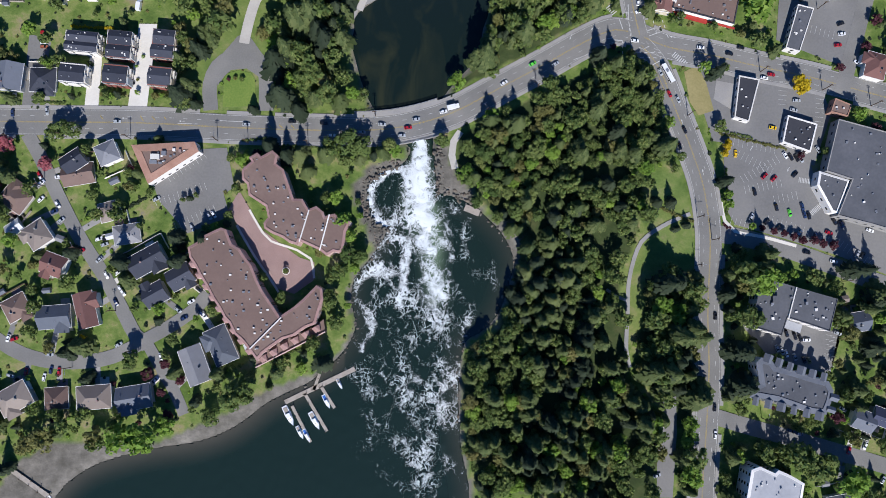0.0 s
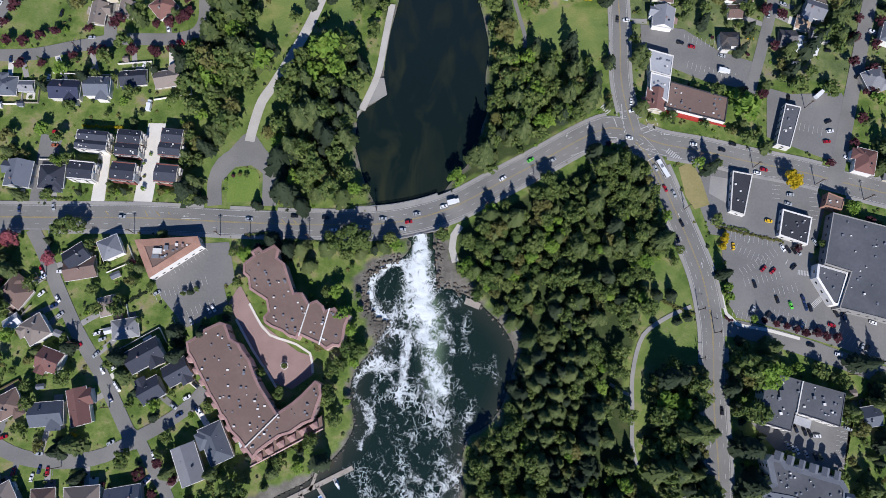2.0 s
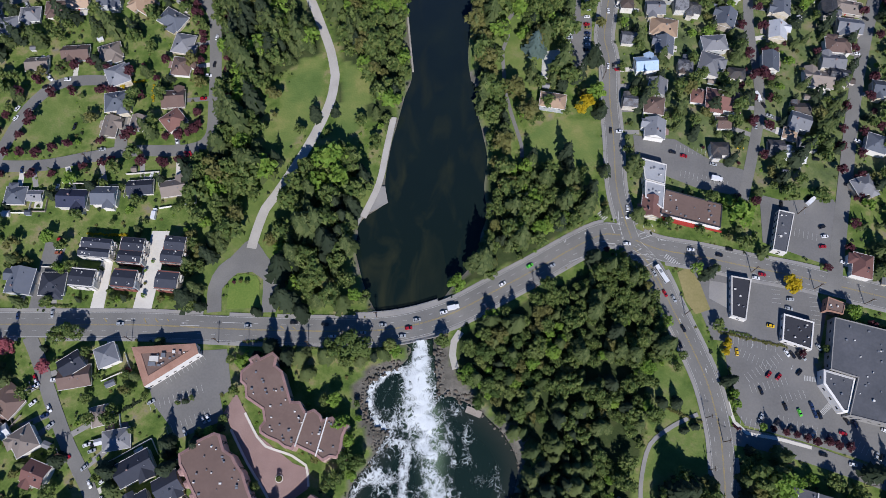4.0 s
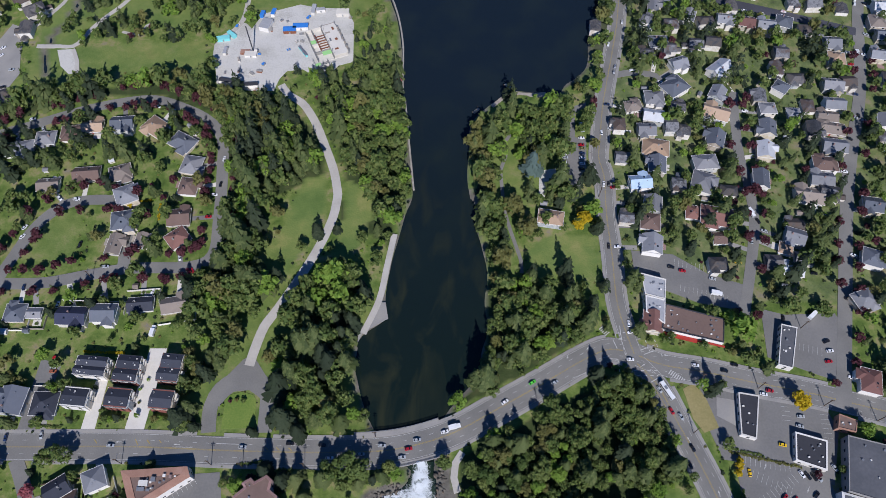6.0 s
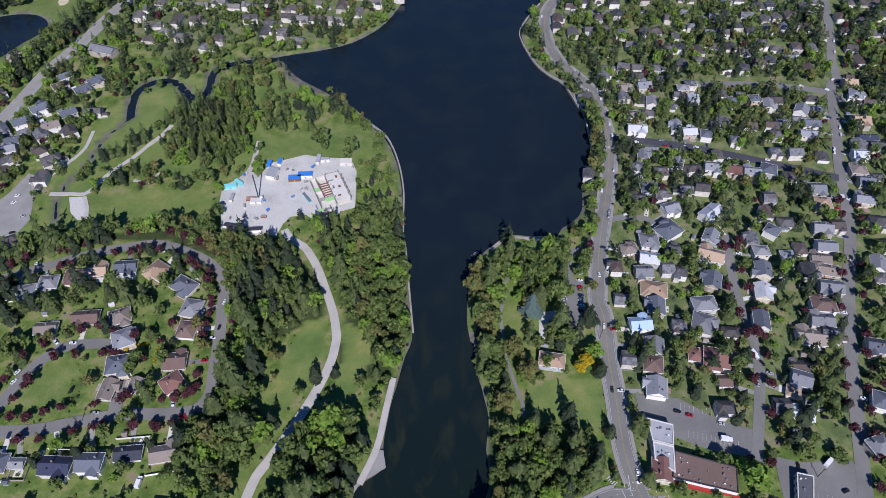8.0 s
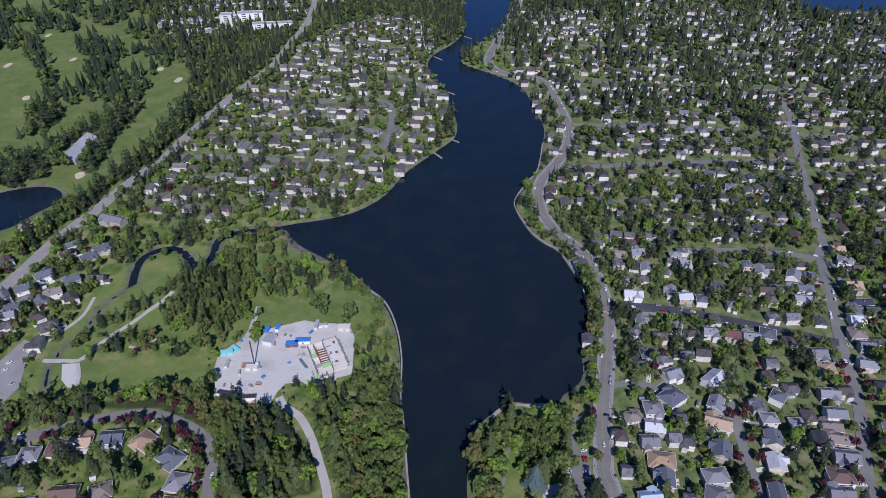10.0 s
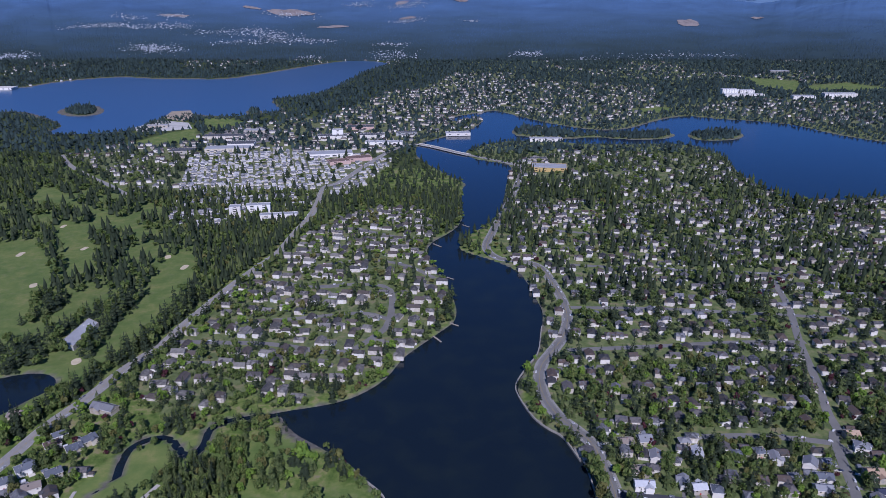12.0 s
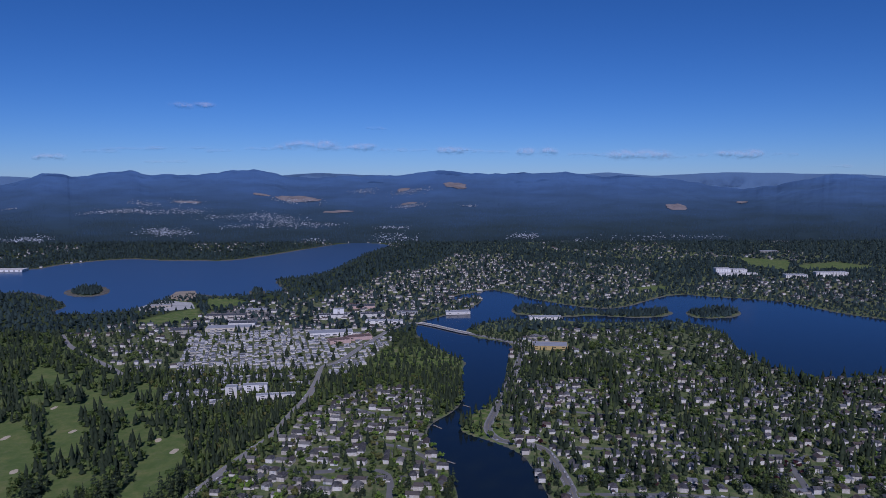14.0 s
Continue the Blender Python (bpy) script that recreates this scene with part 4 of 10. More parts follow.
def house(x, y, l, w, ang, colour, storeys, style):
    if l < w:
        l, w, ang = w, l, ang + 90
    h = 2.8 * storeys + 0.4
    wallmat = PLASTER if rng.random() < 0.45 else SIDING
    home = thing("house", pose(x, y, -0.1, 0, 0, ang), "%s %s house with a %s %s roof" % ({1: "single-storey", 2: "two-storey", 3: "three-storey"}[storeys],
                 "white-sided" if wallmat is PLASTER else "painted", ROOF_WORD[colour], "hipped" if style == "h" else "gabled"), "house", "houses of the suburb")
    rise = w * (0.28 if style == "h" else 0.3)
    wing = l > 11 and rng.random() < 0.75
    bm = boxes((-l / 2, l / 2, -w / 2, w / 2, -0.6, h))
    sx = rng.choice((-1, 1)) * l * 0.22
    sy = rng.choice((-1, 1))
    ww = l * 0.42
    out = 2.4
    if wing:
        y0, y1 = sorted((sy * w / 2 * 0.4, sy * (w / 2 + out)))
        box(bm, sx - ww / 2, sx + ww / 2, y0, y1, -0.6, h - 0.15)
    if style == "g":
        for s in (-1, 1):
            a = [bm.verts.new(p) for p in ((s * l / 2, -w / 2, h), (s * l / 2, w / 2, h), (s * l / 2, 0, h + rise - 0.3))]
            bm.faces.new(a if s < 0 else a[::-1])
    part("wall", bm, wallmat, home)
    v, f = (hip_roof if style == "h" else gable_roof)(l, w, h, rise)
    home_roof = part("roof", mesh_of("roof", v, f), ROOFS[colour], home)
    if wing:
        v, f = (hip_roof if style == "h" else gable_roof)(w / 2 + out + 0.5, ww, h - 0.1, ww * 0.3)
        turn = Matrix.Translation((sx, sy * (w / 4 + out / 2), 0)) @ Matrix.Rotation(radians(90), 4, "Z")
        part("wing_roof", mesh_of("wing_roof", [turn @ Vector(p) for p in v], f), ROOFS[colour], home)
    zf = h if style == "h" else h - 0.25
    a, q = l / 2 + 0.6, w / 2 + 0.6
    gv = [(sx_ * (a + o), sy_ * (q + o), zz) for zz in (zf - 0.3, zf + 0.03) for o in (0.16, -0.02) for sx_, sy_ in ((-1, -1), (1, -1), (1, 1), (-1, 1))]
    gf = []
    for k in range(4):
        k2 = (k + 1) % 4
        gf += [(k, k2, 8 + k2, 8 + k), (8 + k, 8 + k2, 12 + k2, 12 + k), (4 + k2, 4 + k, 12 + k, 12 + k2), (k2, k, 4 + k, 4 + k2)]
    part("gutter", mesh_of("gutter", gv, gf), PLASTER, home_roof)
    if rng.random() < 0.5:
        sk = rng.choice((-1, 1))
        cx, cy = rng.uniform(-0.25, 0.25) * l, sk * w * 0.22
        zz = h + rise * (1 - 2 * abs(cy) / (w + 1.2))
        part("skylight", boxes((cx - 0.5, cx + 0.5, cy - 0.6, cy + 0.6, zz - 0.2, zz + 0.3)), GLASS_M, home_roof)
    if rng.random() < 0.7:
        cx, cy = rng.uniform(-0.3, 0.3) * l, rng.uniform(-0.2, 0.2) * w
        part("chimney", boxes((cx - 0.45, cx + 0.45, cy - 0.35, cy + 0.35, h, h + rise + 0.7)), rng.choice((CONCRETE, PAVER)), home_roof)
    for _ in range(2):
        cx, cy = rng.uniform(-0.35, 0.35) * l, rng.choice((-1, 1)) * rng.uniform(0.12, 0.22) * w
        o = part("roof_vent", VENT, None, home_roof)
        o.location = (cx, cy, h + rise * (1 - 2 * abs(cy) / w))
    for s in (-1, 1):
        for k in ((-0.3, 0.3) if s < 0 else (0.1,)):
            o = part("window", PANE, None, home)
            o.location = (k * l, s * (w / 2 + 0.02) if not (wing and s == sy) else s * (w / 2 + 0.02), h - 1.5)
    part("door", boxes((-0.5, 0.5, -sy * w / 2 - 0.06, -sy * w / 2 + 0.06, 0.1, 2.2)), RED if rng.random() < 0.2 else WOOD, home)
    stand(x, y, 0.5 * max(l, w) + 0.5)
    # driveway to the nearest street
    dd = np.hypot(ROAD_PTS[:, 0] - x, ROAD_PTS[:, 1] - y)
    k = int(dd.argmin())
    if dd[k] < 34 and ROAD_IDX[k][0].startswith(("street", "crescent", "gorge", "north", "side")):
        e = ROAD_PTS[k] + np.array((rng.uniform(-4, 4), rng.uniform(-4, 4)))
        line = smooth([(x + (e[0] - x) * 0.3, y + (e[1] - y) * 0.3), tuple(e)], 5)
        DRIVES.append(line)
        tagged(new("driveway", strip("driveway", line, -1.6, 1.6, -0.5, 0.01, rng.choice((PALE, CONCRETE, ASPHALT_LOT)))), "house driveway", "driveway", kind="structure")
        if rng.random() < 0.6:
            m = line[0] * 0.35 + line[-1] * 0.65
            WAITING.append((m[0], m[1], math.degrees(math.atan2(e[1] - y, e[0] - x)), rng.choice(("white", "silver", "black", "navy", "red", "silver", "white"))))
    # a patio and sometimes a shed behind
    c, s = math.cos(radians(ang)), math.sin(radians(ang))
    px, py = x + (l * 0.2) * c + s * sy * (w / 2 + 2.2), y + (l * 0.2) * s - c * sy * (w / 2 + 2.2)
    if rng.random() < 0.7:
        tagged(new("patio", plate("patio", [(px + a * 2.6 * c - q * 2 * s, py + a * 2.6 * s + q * 2 * c) for a, q in ((-1, -1), (1, -1), (1, 1), (-1, 1))], -0.4, 0.12, rng.choice((WOOD, PALE, PAVER)))),
               "patio or deck behind a house", "patio", kind="structure")
    if rng.random() < 0.45:
        q = rng.uniform(w / 2 + 6, w / 2 + 10)
        shed(x - l * 0.35 * c + s * sy * q, y - l * 0.35 * s - c * sy * q, ang)
    if y < 230 and rng.random() < 0.75:
        fence(x, y, l + 6, w / 2 + rng.uniform(4, 7), ang, -sy)
    return home


DRIVES, WAITING = [], []


def fence(x, y, l, away, ang, side):
    """A board fence behind a house, with a return along one side of the lot."""
    c, s = math.cos(radians(ang)), math.sin(radians(ang))

    def at(a, b):
        return x + a * c - b * s, y + a * s + b * c

    runs = [((-l / 2, side * away), (0, side * away)), ((0, side * away), (l / 2, side * away)), ((l / 2, side * away), (l / 2, side * 1.0))]
    runs = [(at(*a), at(*b)) for a, b in runs]
    pts = np.array([q for r in runs for q in r])
    if shore(pts).min() < 8 or min(np.hypot(ROAD_PTS[:, 0] - q[0], ROAD_PTS[:, 1] - q[1]).min() for q in pts) < 9:
        return
    mat, word = rng.choice(((WOOD, "weathered grey"), (PLASTER, "white-painted"), (BARK, "dark-stained")))
    t = thing("garden_fence", pose(x, y, 0), word + " board fence round a back garden", "fence", "garden fences")
    for a, b in runs:
        u = np.array(b) - np.array(a)
        n = np.array((-u[1], u[0])) / np.linalg.norm(u) * 0.07
        q = [np.array(a) - (x, y) - n, np.array(b) - (x, y) - n, np.array(b) - (x, y) + n, np.array(a) - (x, y) + n]
        part("panel", plate("panel", [tuple(p) for p in q], -0.4, 1.7, mat), None, t)


def shed(x, y, ang):
    if shore(np.array([(x, y)]))[0] < 6 or np.hypot(ROAD_PTS[:, 0] - x, ROAD_PTS[:, 1] - y).min() < 9:
        return
    l, w = rng.uniform(3, 5), rng.uniform(2.4, 3.4)
    t = thing("garden_shed", pose(x, y, -0.1, 0, 0, ang), "small garden shed with a pitched roof", "shed", "garden sheds")
    part("wall", boxes((-l / 2, l / 2, -w / 2, w / 2, -0.5, 2.2)), SIDING, t)
    v, f = gable_roof(l, w, 2.4, 0.7, 0.3)
    part("roof", mesh_of("roof", v, f), ROOFS[rng.choice(("grey", "light", "taupe", "slate", "white"))], t)
    stand(x, y, 2.5)


house(-238, 63, 15, 12, -35, "umber", 1, "h")
house(-223, 42, 13, 12, -55, "taupe", 2, "h")
house(-213, 25, 12, 11, -20, "brick", 2, "g")
house(-234, 1, 13, 12, 30, "umber", 1, "h")
house(-211, -4, 17, 12, 5, "slate", 2, "g")
house(-194, -0, 19, 10, 105, "brick", 2, "g")
house(-184, 56, 11, 10, 15, "taupe", 1, "h")
house(-174, 43, 14, 10, 10, "grey", 1, "h")
house(-161, 28, 19, 12, 30, "coal", 2, "g")
house(-156, 9, 12, 11, 30, "coal", 2, "g")
house(-142, 19, 13, 11, 30, "coal", 2, "g")
house(-203, 77, 17, 11, 10, "umber", 1, "g")
house(-205, 84, 12, 10, 35, "coal", 2, "g")
house(-186, 89, 11, 11, 25, "light", 2, "h")
house(-231, -49, 17, 13, 30, "taupe", 2, "h")
house(-209, -49, 12, 11, 5, "umber", 1, "h")
house(-187, -48, 18, 12, 5, "taupe", 2, "h")
house(-165, -48, 18, 12, 10, "slate", 2, "g")
house(-132, -30, 20, 12, 112, "grey", 2, "g")
house(-118, -19, 20, 12, 115, "slate", 2, "h")
house(-238, 46, 8, 6, 35, "white", 1, "g")
house(-244, 133, 14, 15, -5, "slate", 2, "g")
house(-226, 132, 14, 13, 0, "coal", 1, "h")


def townhouse(x, y, l, w, units, brick):
    """A three-storey block of row houses: low dark roofs unit by unit, white trim, balconies on the lane side."""
    r = random.Random(int(abs(x) * 7 + y))
    t = thing("townhouse", pose(x, y, -0.1, 0, 0, -5), ("red-brick and white" if brick else "white-walled") + " three-storey townhouse block with charcoal shingle roofs", "townhouse", "townhouses along the pale lanes")
    h = 8.2
    part("wall", boxes((-l / 2, l / 2, -w / 2, w / 2, -0.6, h)), BRICK_RED if brick else PLASTER, t)
    part("upper_storey", boxes((-l / 2 - 0.06, l / 2 + 0.06, -w / 2 - 0.06, w / 2 + 0.06, 5.6, h - 0.02)), PLASTER if not brick else SIDING, t)
    each = w / units
    for k in range(units):
        yc = -w / 2 + (k + 0.5) * each
        step = 0.5 * (k % 2)
        v, f = gable_roof(l - 0.8 * (k % 2), each, h + step, 1.5, 0.25)
        roof = part("roof", mesh_of("roof", [(a + 0.4 * (k % 2), q + yc, z) for a, q, z in v], f), ROOFS["coal"], t)
        for s in (-1, 1):
            part("trim", boxes((s * (l / 2 + 0.2) - 0.12, s * (l / 2 + 0.2) + 0.12, yc - each / 2, yc + each / 2, h + step - 0.35, h + step + 0.02)), PLASTER, roof)
        for _ in range(5):
            a, q = r.uniform(-0.4, 0.4) * l, r.choice((-1, 1)) * r.uniform(0.1, 0.35) * each
            z = h + step + 1.5 * (1 - 2 * abs(q) / each)
            d = r.uniform(0.15, 0.4)
            part("roof_vent", boxes((a - d, a + d, yc + q - d, yc + q + d, z - 0.3, z + r.uniform(0.25, 0.6))), METAL if r.random() < 0.5 else PLASTER, roof)
        part("gabled_bay", boxes((l / 2 - 0.1, l / 2 + 0.8, yc - each * 0.42, yc - each * 0.05, -0.6, h - 0.6)), SIDING, t)
        for z in (2.9, 5.7):
            deck = part("balcony", boxes((l / 2, l / 2 + 1.5, yc - each * 0.02, yc + each * 0.42, z, z + 0.2)), PALE, t)
            part("railing", boxes((l / 2 + 1.42, l / 2 + 1.5, yc - each * 0.02, yc + each * 0.42, z + 0.2, z + 1.15)), PLASTER, deck)
        part("garage_door", boxes((l / 2, l / 2 + 0.08, yc + each * 0.02, yc + each * 0.4, 0, 2.3)), PLASTER, t)
        for s in (-1, 1):
            o = part("window", PANE, None, t)
            o.location, o.rotation_euler = (s * (l / 2 + 0.08), yc + each * 0.18, h - 1.6), (0, 0, radians(90))
    for s in (-1, 1):
        for z in (1.6, 4.4, 7.0):
            for k in (-0.28, 0.25):
                o = part("window", PANE, None, t)
                o.location = (k * l, s * (w / 2 + 0.08), z)
    part("firewall", boxes((-l / 2 - 0.2, l / 2 + 0.2, w / 2 - 0.02, w / 2 + 0.25, h - 0.4, h + 0.45)), FLAT_DARK, t)
    stand(x, y, 0.5 * max(l, w) + 1.5)


for row_house in ((-181, 151.5, 13.6, 15.5, 2, True), (-182.5, 134, 13.4, 11, 1, True), (-156, 152, 12.4, 16.5, 2, True), (-157.3, 133, 12.6, 11, 1, True), (-202.5, 153, 18, 11.5, 2, False), (-207, 134.5, 14, 11, 1, False)):
    townhouse(*row_house)
house(241, -3, 10, 10, 10, "slate", 2, "g")
house(241, -58, 11, 10, -20, "slate", 2, "g")
house(251, -56, 9, 9, -20, "navy", 2, "g")
house(227, -104, 14, 10, 10, "slate", 2, "h")
house(256, 145, 14, 11, 75, "brick", 2, "h")
house(-260, 189, 12, 11, 0, "slate", 1, "h")
house(-248, 189, 8, 6, 0, "grey", 1, "g")
house(-223, 186, 17, 11, -2, "navy", 2, "g")
house(-204, 188, 14, 11, 0, "slate", 2, "g")
house(-184, 195, 15, 9, 5, "coal", 1, "g")
house(-162, 195, 17, 10, 10, "taupe", 1, "g")
house(-210, 238, 14, 9, 85, "taupe", 1, "g")
house(-193, 241, 10, 8, 85, "taupe", 1, "g")
house(-207, 255, 15, 13, 10, "slate", 2, "h")
house(-172, 259, 14, 12, 5, "umber", 1, "g")
house(-170, 243, 13, 12, 40, "brick", 1, "h")
house(-210, 275, 13, 14, 25, "light", 2, "h")
house(-170, 284, 13, 12, 85, "umber", 1, "h")
house(-266, 285, 14, 9, 5, "taupe", 1, "g")
house(133, 183, 13, 11, 80, "brick", 2, "g")
house(-295, 316, 18, 11, 10, "light", 1, "h")
house(-279, 325, 13, 11, 5, "grey", 1, "h")
house(-262, 331, 14, 10, 5, "umber", 1, "h")
house(-248, 336, 14, 10, 5, "tan", 1, "g")
house(-226, 337, 15, 11, 5, "slate", 2, "g")
house(-203, 336, 16, 13, -35, "tan", 1, "h")
house(-181, 322, 17, 12, -30, "slate", 1, "h")
house(-171, 302, 13, 14, -10, "grey", 1, "h")
house(-242, 294, 17, 11, 5, "umber", 1, "g")
house(-219, 295, 14, 12, 20, "taupe", 1, "h")
house(140, 287, 14, 10, 5, "blue", 2, "g")
house(146, 269, 12, 11, 80, "grey", 2, "g")
house(142, 255, 12, 12, 80, "umber", 2, "h")
house(141, 238, 13, 12, 80, "light", 2, "g")
house(173, 264, 10, 9, 80, "brick", 1, "h")
house(188, 259, 22, 14, -12, "brick", 2, "h")
house(187, 244, 8, 8, 0, "umber", 1, "g")
house(255, 278, 19, 12, -8, "taupe", 1, "g")
house(236, 244, 12, 11, -20, "light", 2, "g")
house(229, 220, 14, 7, -10, "white", 1, "g")
house(229, 236, 8, 8, 70, "tan", 1, "h")
house(183, 287, 16, 14, 70, "grey", 2, "h")
house(295, 269, 12, 11, -10, "slate", 2, "g")
house(282, 228, 12, 11, 70, "slate", 2, "h")
house(268, 198, 13, 11, 20, "grey", 2, "h")
house(178, 559, 12, 10, 5, "taupe", 1, "g")
house(195, 559, 12, 12, 5, "light", 2, "g")
house(198, 534, 12, 10, 80, "grey", 2, "g")
house(179, 518, 16, 10, 5, "taupe", 1, "h")
house(177, 496, 16, 9, -5, "white", 2, "g")
house(212, 499, 14, 8, 80, "light", 2, "g")
house(222, 492, 12, 9, 5, "white", 2, "g")
house(236, 488, 10, 9, 80, "slate", 2, "h")
house(237, 538, 14, 9, 80, "white", 2, "g")
house(231, 555, 10, 8, 0, "grey", 2, "h")
house(272, 535, 10, 10, 80, "slate", 2, "h")
house(294, 539, 9, 9, 5, "slate", 2, "h")
house(304, 531, 13, 8, 80, "grey", 2, "g")
house(332, 523, 12, 11, 60, "light", 2, "g")
house(347, 523, 11, 9, 0, "slate", 2, "g")
house(311, 507, 9, 9, 0, "light", 1, "h")
house(334, 504, 14, 9, -5, "slate", 2, "g")
house(326, 489, 14, 9, -5, "light", 2, "g")
house(175, 460, 12, 8, 80, "grey", 2, "g")
house(202, 450, 12, 9, 70, "grey", 2, "g")
house(231, 446, 13, 10, -8, "light", 2, "g")
house(247, 443, 12, 10, -8, "brick", 2, "g")
house(262, 440, 13, 10, -8, "light", 2, "g")
house(277, 443, 12, 12, 70, "slate", 2, "h")
house(174, 423, 14, 12, 0, "slate", 1, "h")
house(185, 398, 12, 10, 20, "light", 2, "g")
house(216, 392, 17, 13, 40, "white", 2, "g")
house(209, 368, 12, 10, 60, "light", 2, "g")
house(178, 374, 18, 14, 35, "slate", 2, "h")
house(161, 363, 13, 12, 0, "grey", 2, "h")
house(158, 346, 14, 10, -10, "white", 2, "g")
house(151, 333, 12, 10, 0, "grey", 2, "g")
house(204, 349, 18, 12, -20, "tan", 2, "g")
house(199, 325, 14, 12, 70, "slate", 2, "g")
house(156, 319, 18, 13, -10, "tan", 1, "h")
house(154, 302, 13, 11, 80, "slate", 2, "g")
house(188, 304, 16, 11, 5, "grey", 2, "h")
house(145, 357, 12, 9, 10, "taupe", 1, "h")
house(309, 420, 12, 12, 0, "light", 2, "g")
house(308, 403, 13, 12, 80, "tan", 2, "h")
house(298, 377, 14, 10, -5, "grey", 2, "g")
house(294, 358, 14, 10, -5, "light", 2, "g")
house(287, 348, 14, 9, -5, "taupe", 1, "g")
house(258, 374, 10, 10, 50, "slate", 2, "h")
house(243, 353, 11, 9, 0, "grey", 2, "h")
house(239, 335, 13, 11, 80, "slate", 2, "g")
house(233, 315, 13, 11, 80, "white", 2, "g")
house(263, 351, 9, 8, 0, "light", 1, "h")
house(286, 337, 20, 10, -12, "taupe", 1, "h")
house(283, 319, 16, 11, -8, "light", 2, "g")
house(272, 303, 16, 11, -5, "umber", 2, "h")
house(224, 290, 14, 10, 80, "slate", 2, "g")
house(266, 290, 15, 10, -5, "grey", 2, "g")
house(392, 564, 12, 11, 0, "tan", 2, "g")
house(391, 546, 12, 12, 70, "light", 2, "h")
house(380, 508, 14, 13, 0, "tan", 2, "g")
house(379, 487, 16, 8, 0, "navy", 1, "g")
house(361, 462, 12, 10, -5, "white", 2, "g")
house(352, 443, 12, 11, -5, "taupe", 2, "h")
house(353, 429, 12, 10, -5, "slate", 2, "g")
house(343, 408, 13, 10, -10, "light", 2, "g")
house(326, 341, 13, 10, 70, "grey", 2, "g")
house(76, 258, 16, 10, -10, "tan", 2, "h")
house(-358, 523, 15, 11, 40, "slate", 2, "g")
house(-330, 516, 13, 10, 40, "slate", 2, "g")
house(-366, 504, 15, 11, 30, "slate", 2, "g")
house(-339, 498, 14, 10, 30, "taupe", 2, "g")
house(-329, 551, 13, 10, 40, "slate", 2, "g")
house(-351, 556, 13, 10, 40, "umber", 2, "h")
house(-322, 564, 13, 10, 50, "slate", 2, "g")
house(-352, 571, 12, 9, 40, "slate", 2, "g")
house(-330, 616, 26, 11, -20, "grey", 2, "g")
house(-411, 610, 22, 10, 10, "taupe", 1, "h")
house(-363, 478, 14, 10, 20, "slate", 2, "g")
house(-364, 467, 12, 10, 20, "grey", 2, "g")

# ---- large buildings ----


def inset(pts, d):
    """The counter-clockwise outline moved inwards by d."""
    p = np.array(pts, float)
    e = np.roll(p, -1, 0) - p
    e /= np.linalg.norm(e, axis=1)[:, None] + 1e-9
    n = np.stack([-e[:, 1], e[:, 0]], 1)
    m = n + np.roll(n, 1, 0)
    m /= np.maximum((m * np.roll(n, 1, 0)).sum(1), 0.5)[:, None]
    return p + m * d


def block(name, pts, h, roof, wall, label, vents=20, floors=3, parapet=0.5, pitch=4.5, rim=0.5, rim_material=None, walls=()):
    c = np.mean(np.array(pts, float), 0)
    b = thing(name, pose(c[0], c[1], 0), label, "building")
    loc = [(x - c[0], y - c[1]) for x, y in pts]
    area = sum(loc[i - 1][0] * loc[i][1] - loc[i][0] * loc[i - 1][1] for i in range(len(loc)))
    if area < 0:
        loc.reverse()
    part("wall", plate("wall", loc, -0.6, h, wall), None, b)
    p = np.array(loc)
    shrink = inset(loc, rim)
    top = part("roof", plate("roof", [tuple(q) for q in shrink], h - 0.1, h + 0.06, roof), None, b)
    k = len(loc)
    v = [(x, y, h + (parapet if rim < 0.9 else 0.1)) for x, y in loc] + [(x, y, h + parapet) for x, y in shrink] + [(x, y, h - 0.05) for x, y in loc] + [(x, y, h) for x, y in shrink]
    f = []
    for i in range(k):
        j = (i + 1) % k
        f += [(i, j, k + j, k + i), (2 * k + i, 2 * k + j, j, i), (k + i, k + j, 3 * k + j, 3 * k + i)]
    part("parapet", mesh_of("parapet", v, f), rim_material or wall, b)
    for (x0, y0), (x1, y1) in walls:
        line = np.array([(x0 - c[0], y0 - c[1]), ((x0 + x1) / 2 - c[0], (y0 + y1) / 2 - c[1]), (x1 - c[0], y1 - c[1])])
        part("firewall", strip("firewall", line, -0.3, 0.3, h, h + 0.9, PLASTER), None, b)
    lo, hi = shrink.min(0), shrink.max(0)
    tries = [(rng.uniform(lo[0], hi[0]), rng.uniform(lo[1], hi[1])) for _ in range(vents * 4)]
    ok = inside(np.array(tries), inset(loc, rim + 1.2))
    for q in [t for t, o in zip(tries, ok) if o][:vents]:
        s = rng.uniform(0.25, 0.7)
        part("roof_vent", boxes((q[0] - s, q[0] + s, q[1] - s * 0.7, q[1] + s * 0.7, h, h + rng.uniform(0.4, 1.1))), METAL if rng.random() < 0.6 else PLASTER, top)
    for i in range(k):
        a, d = np.array(loc[i]), np.array(loc[(i + 1) % k])
        length = np.linalg.norm(d - a)
        count = int(length / pitch)
        ang = math.atan2(d[1] - a[1], d[0] - a[0])
        for q in range(count if wall is not PINK else min(count, 1)):
            for fl in range(floors if length < 30 or pitch > 5 else 1):
                m = a + (d - a) * (q + 0.5) / count
                o = part("window", PANE, None, b)
                o.location, o.rotation_euler, o.scale = (m[0], m[1], h * (fl + 0.55) / floors), (0, 0, ang), (pitch * 0.27, 1, 1.2)
    stand(c[0], c[1], 8)
    return b


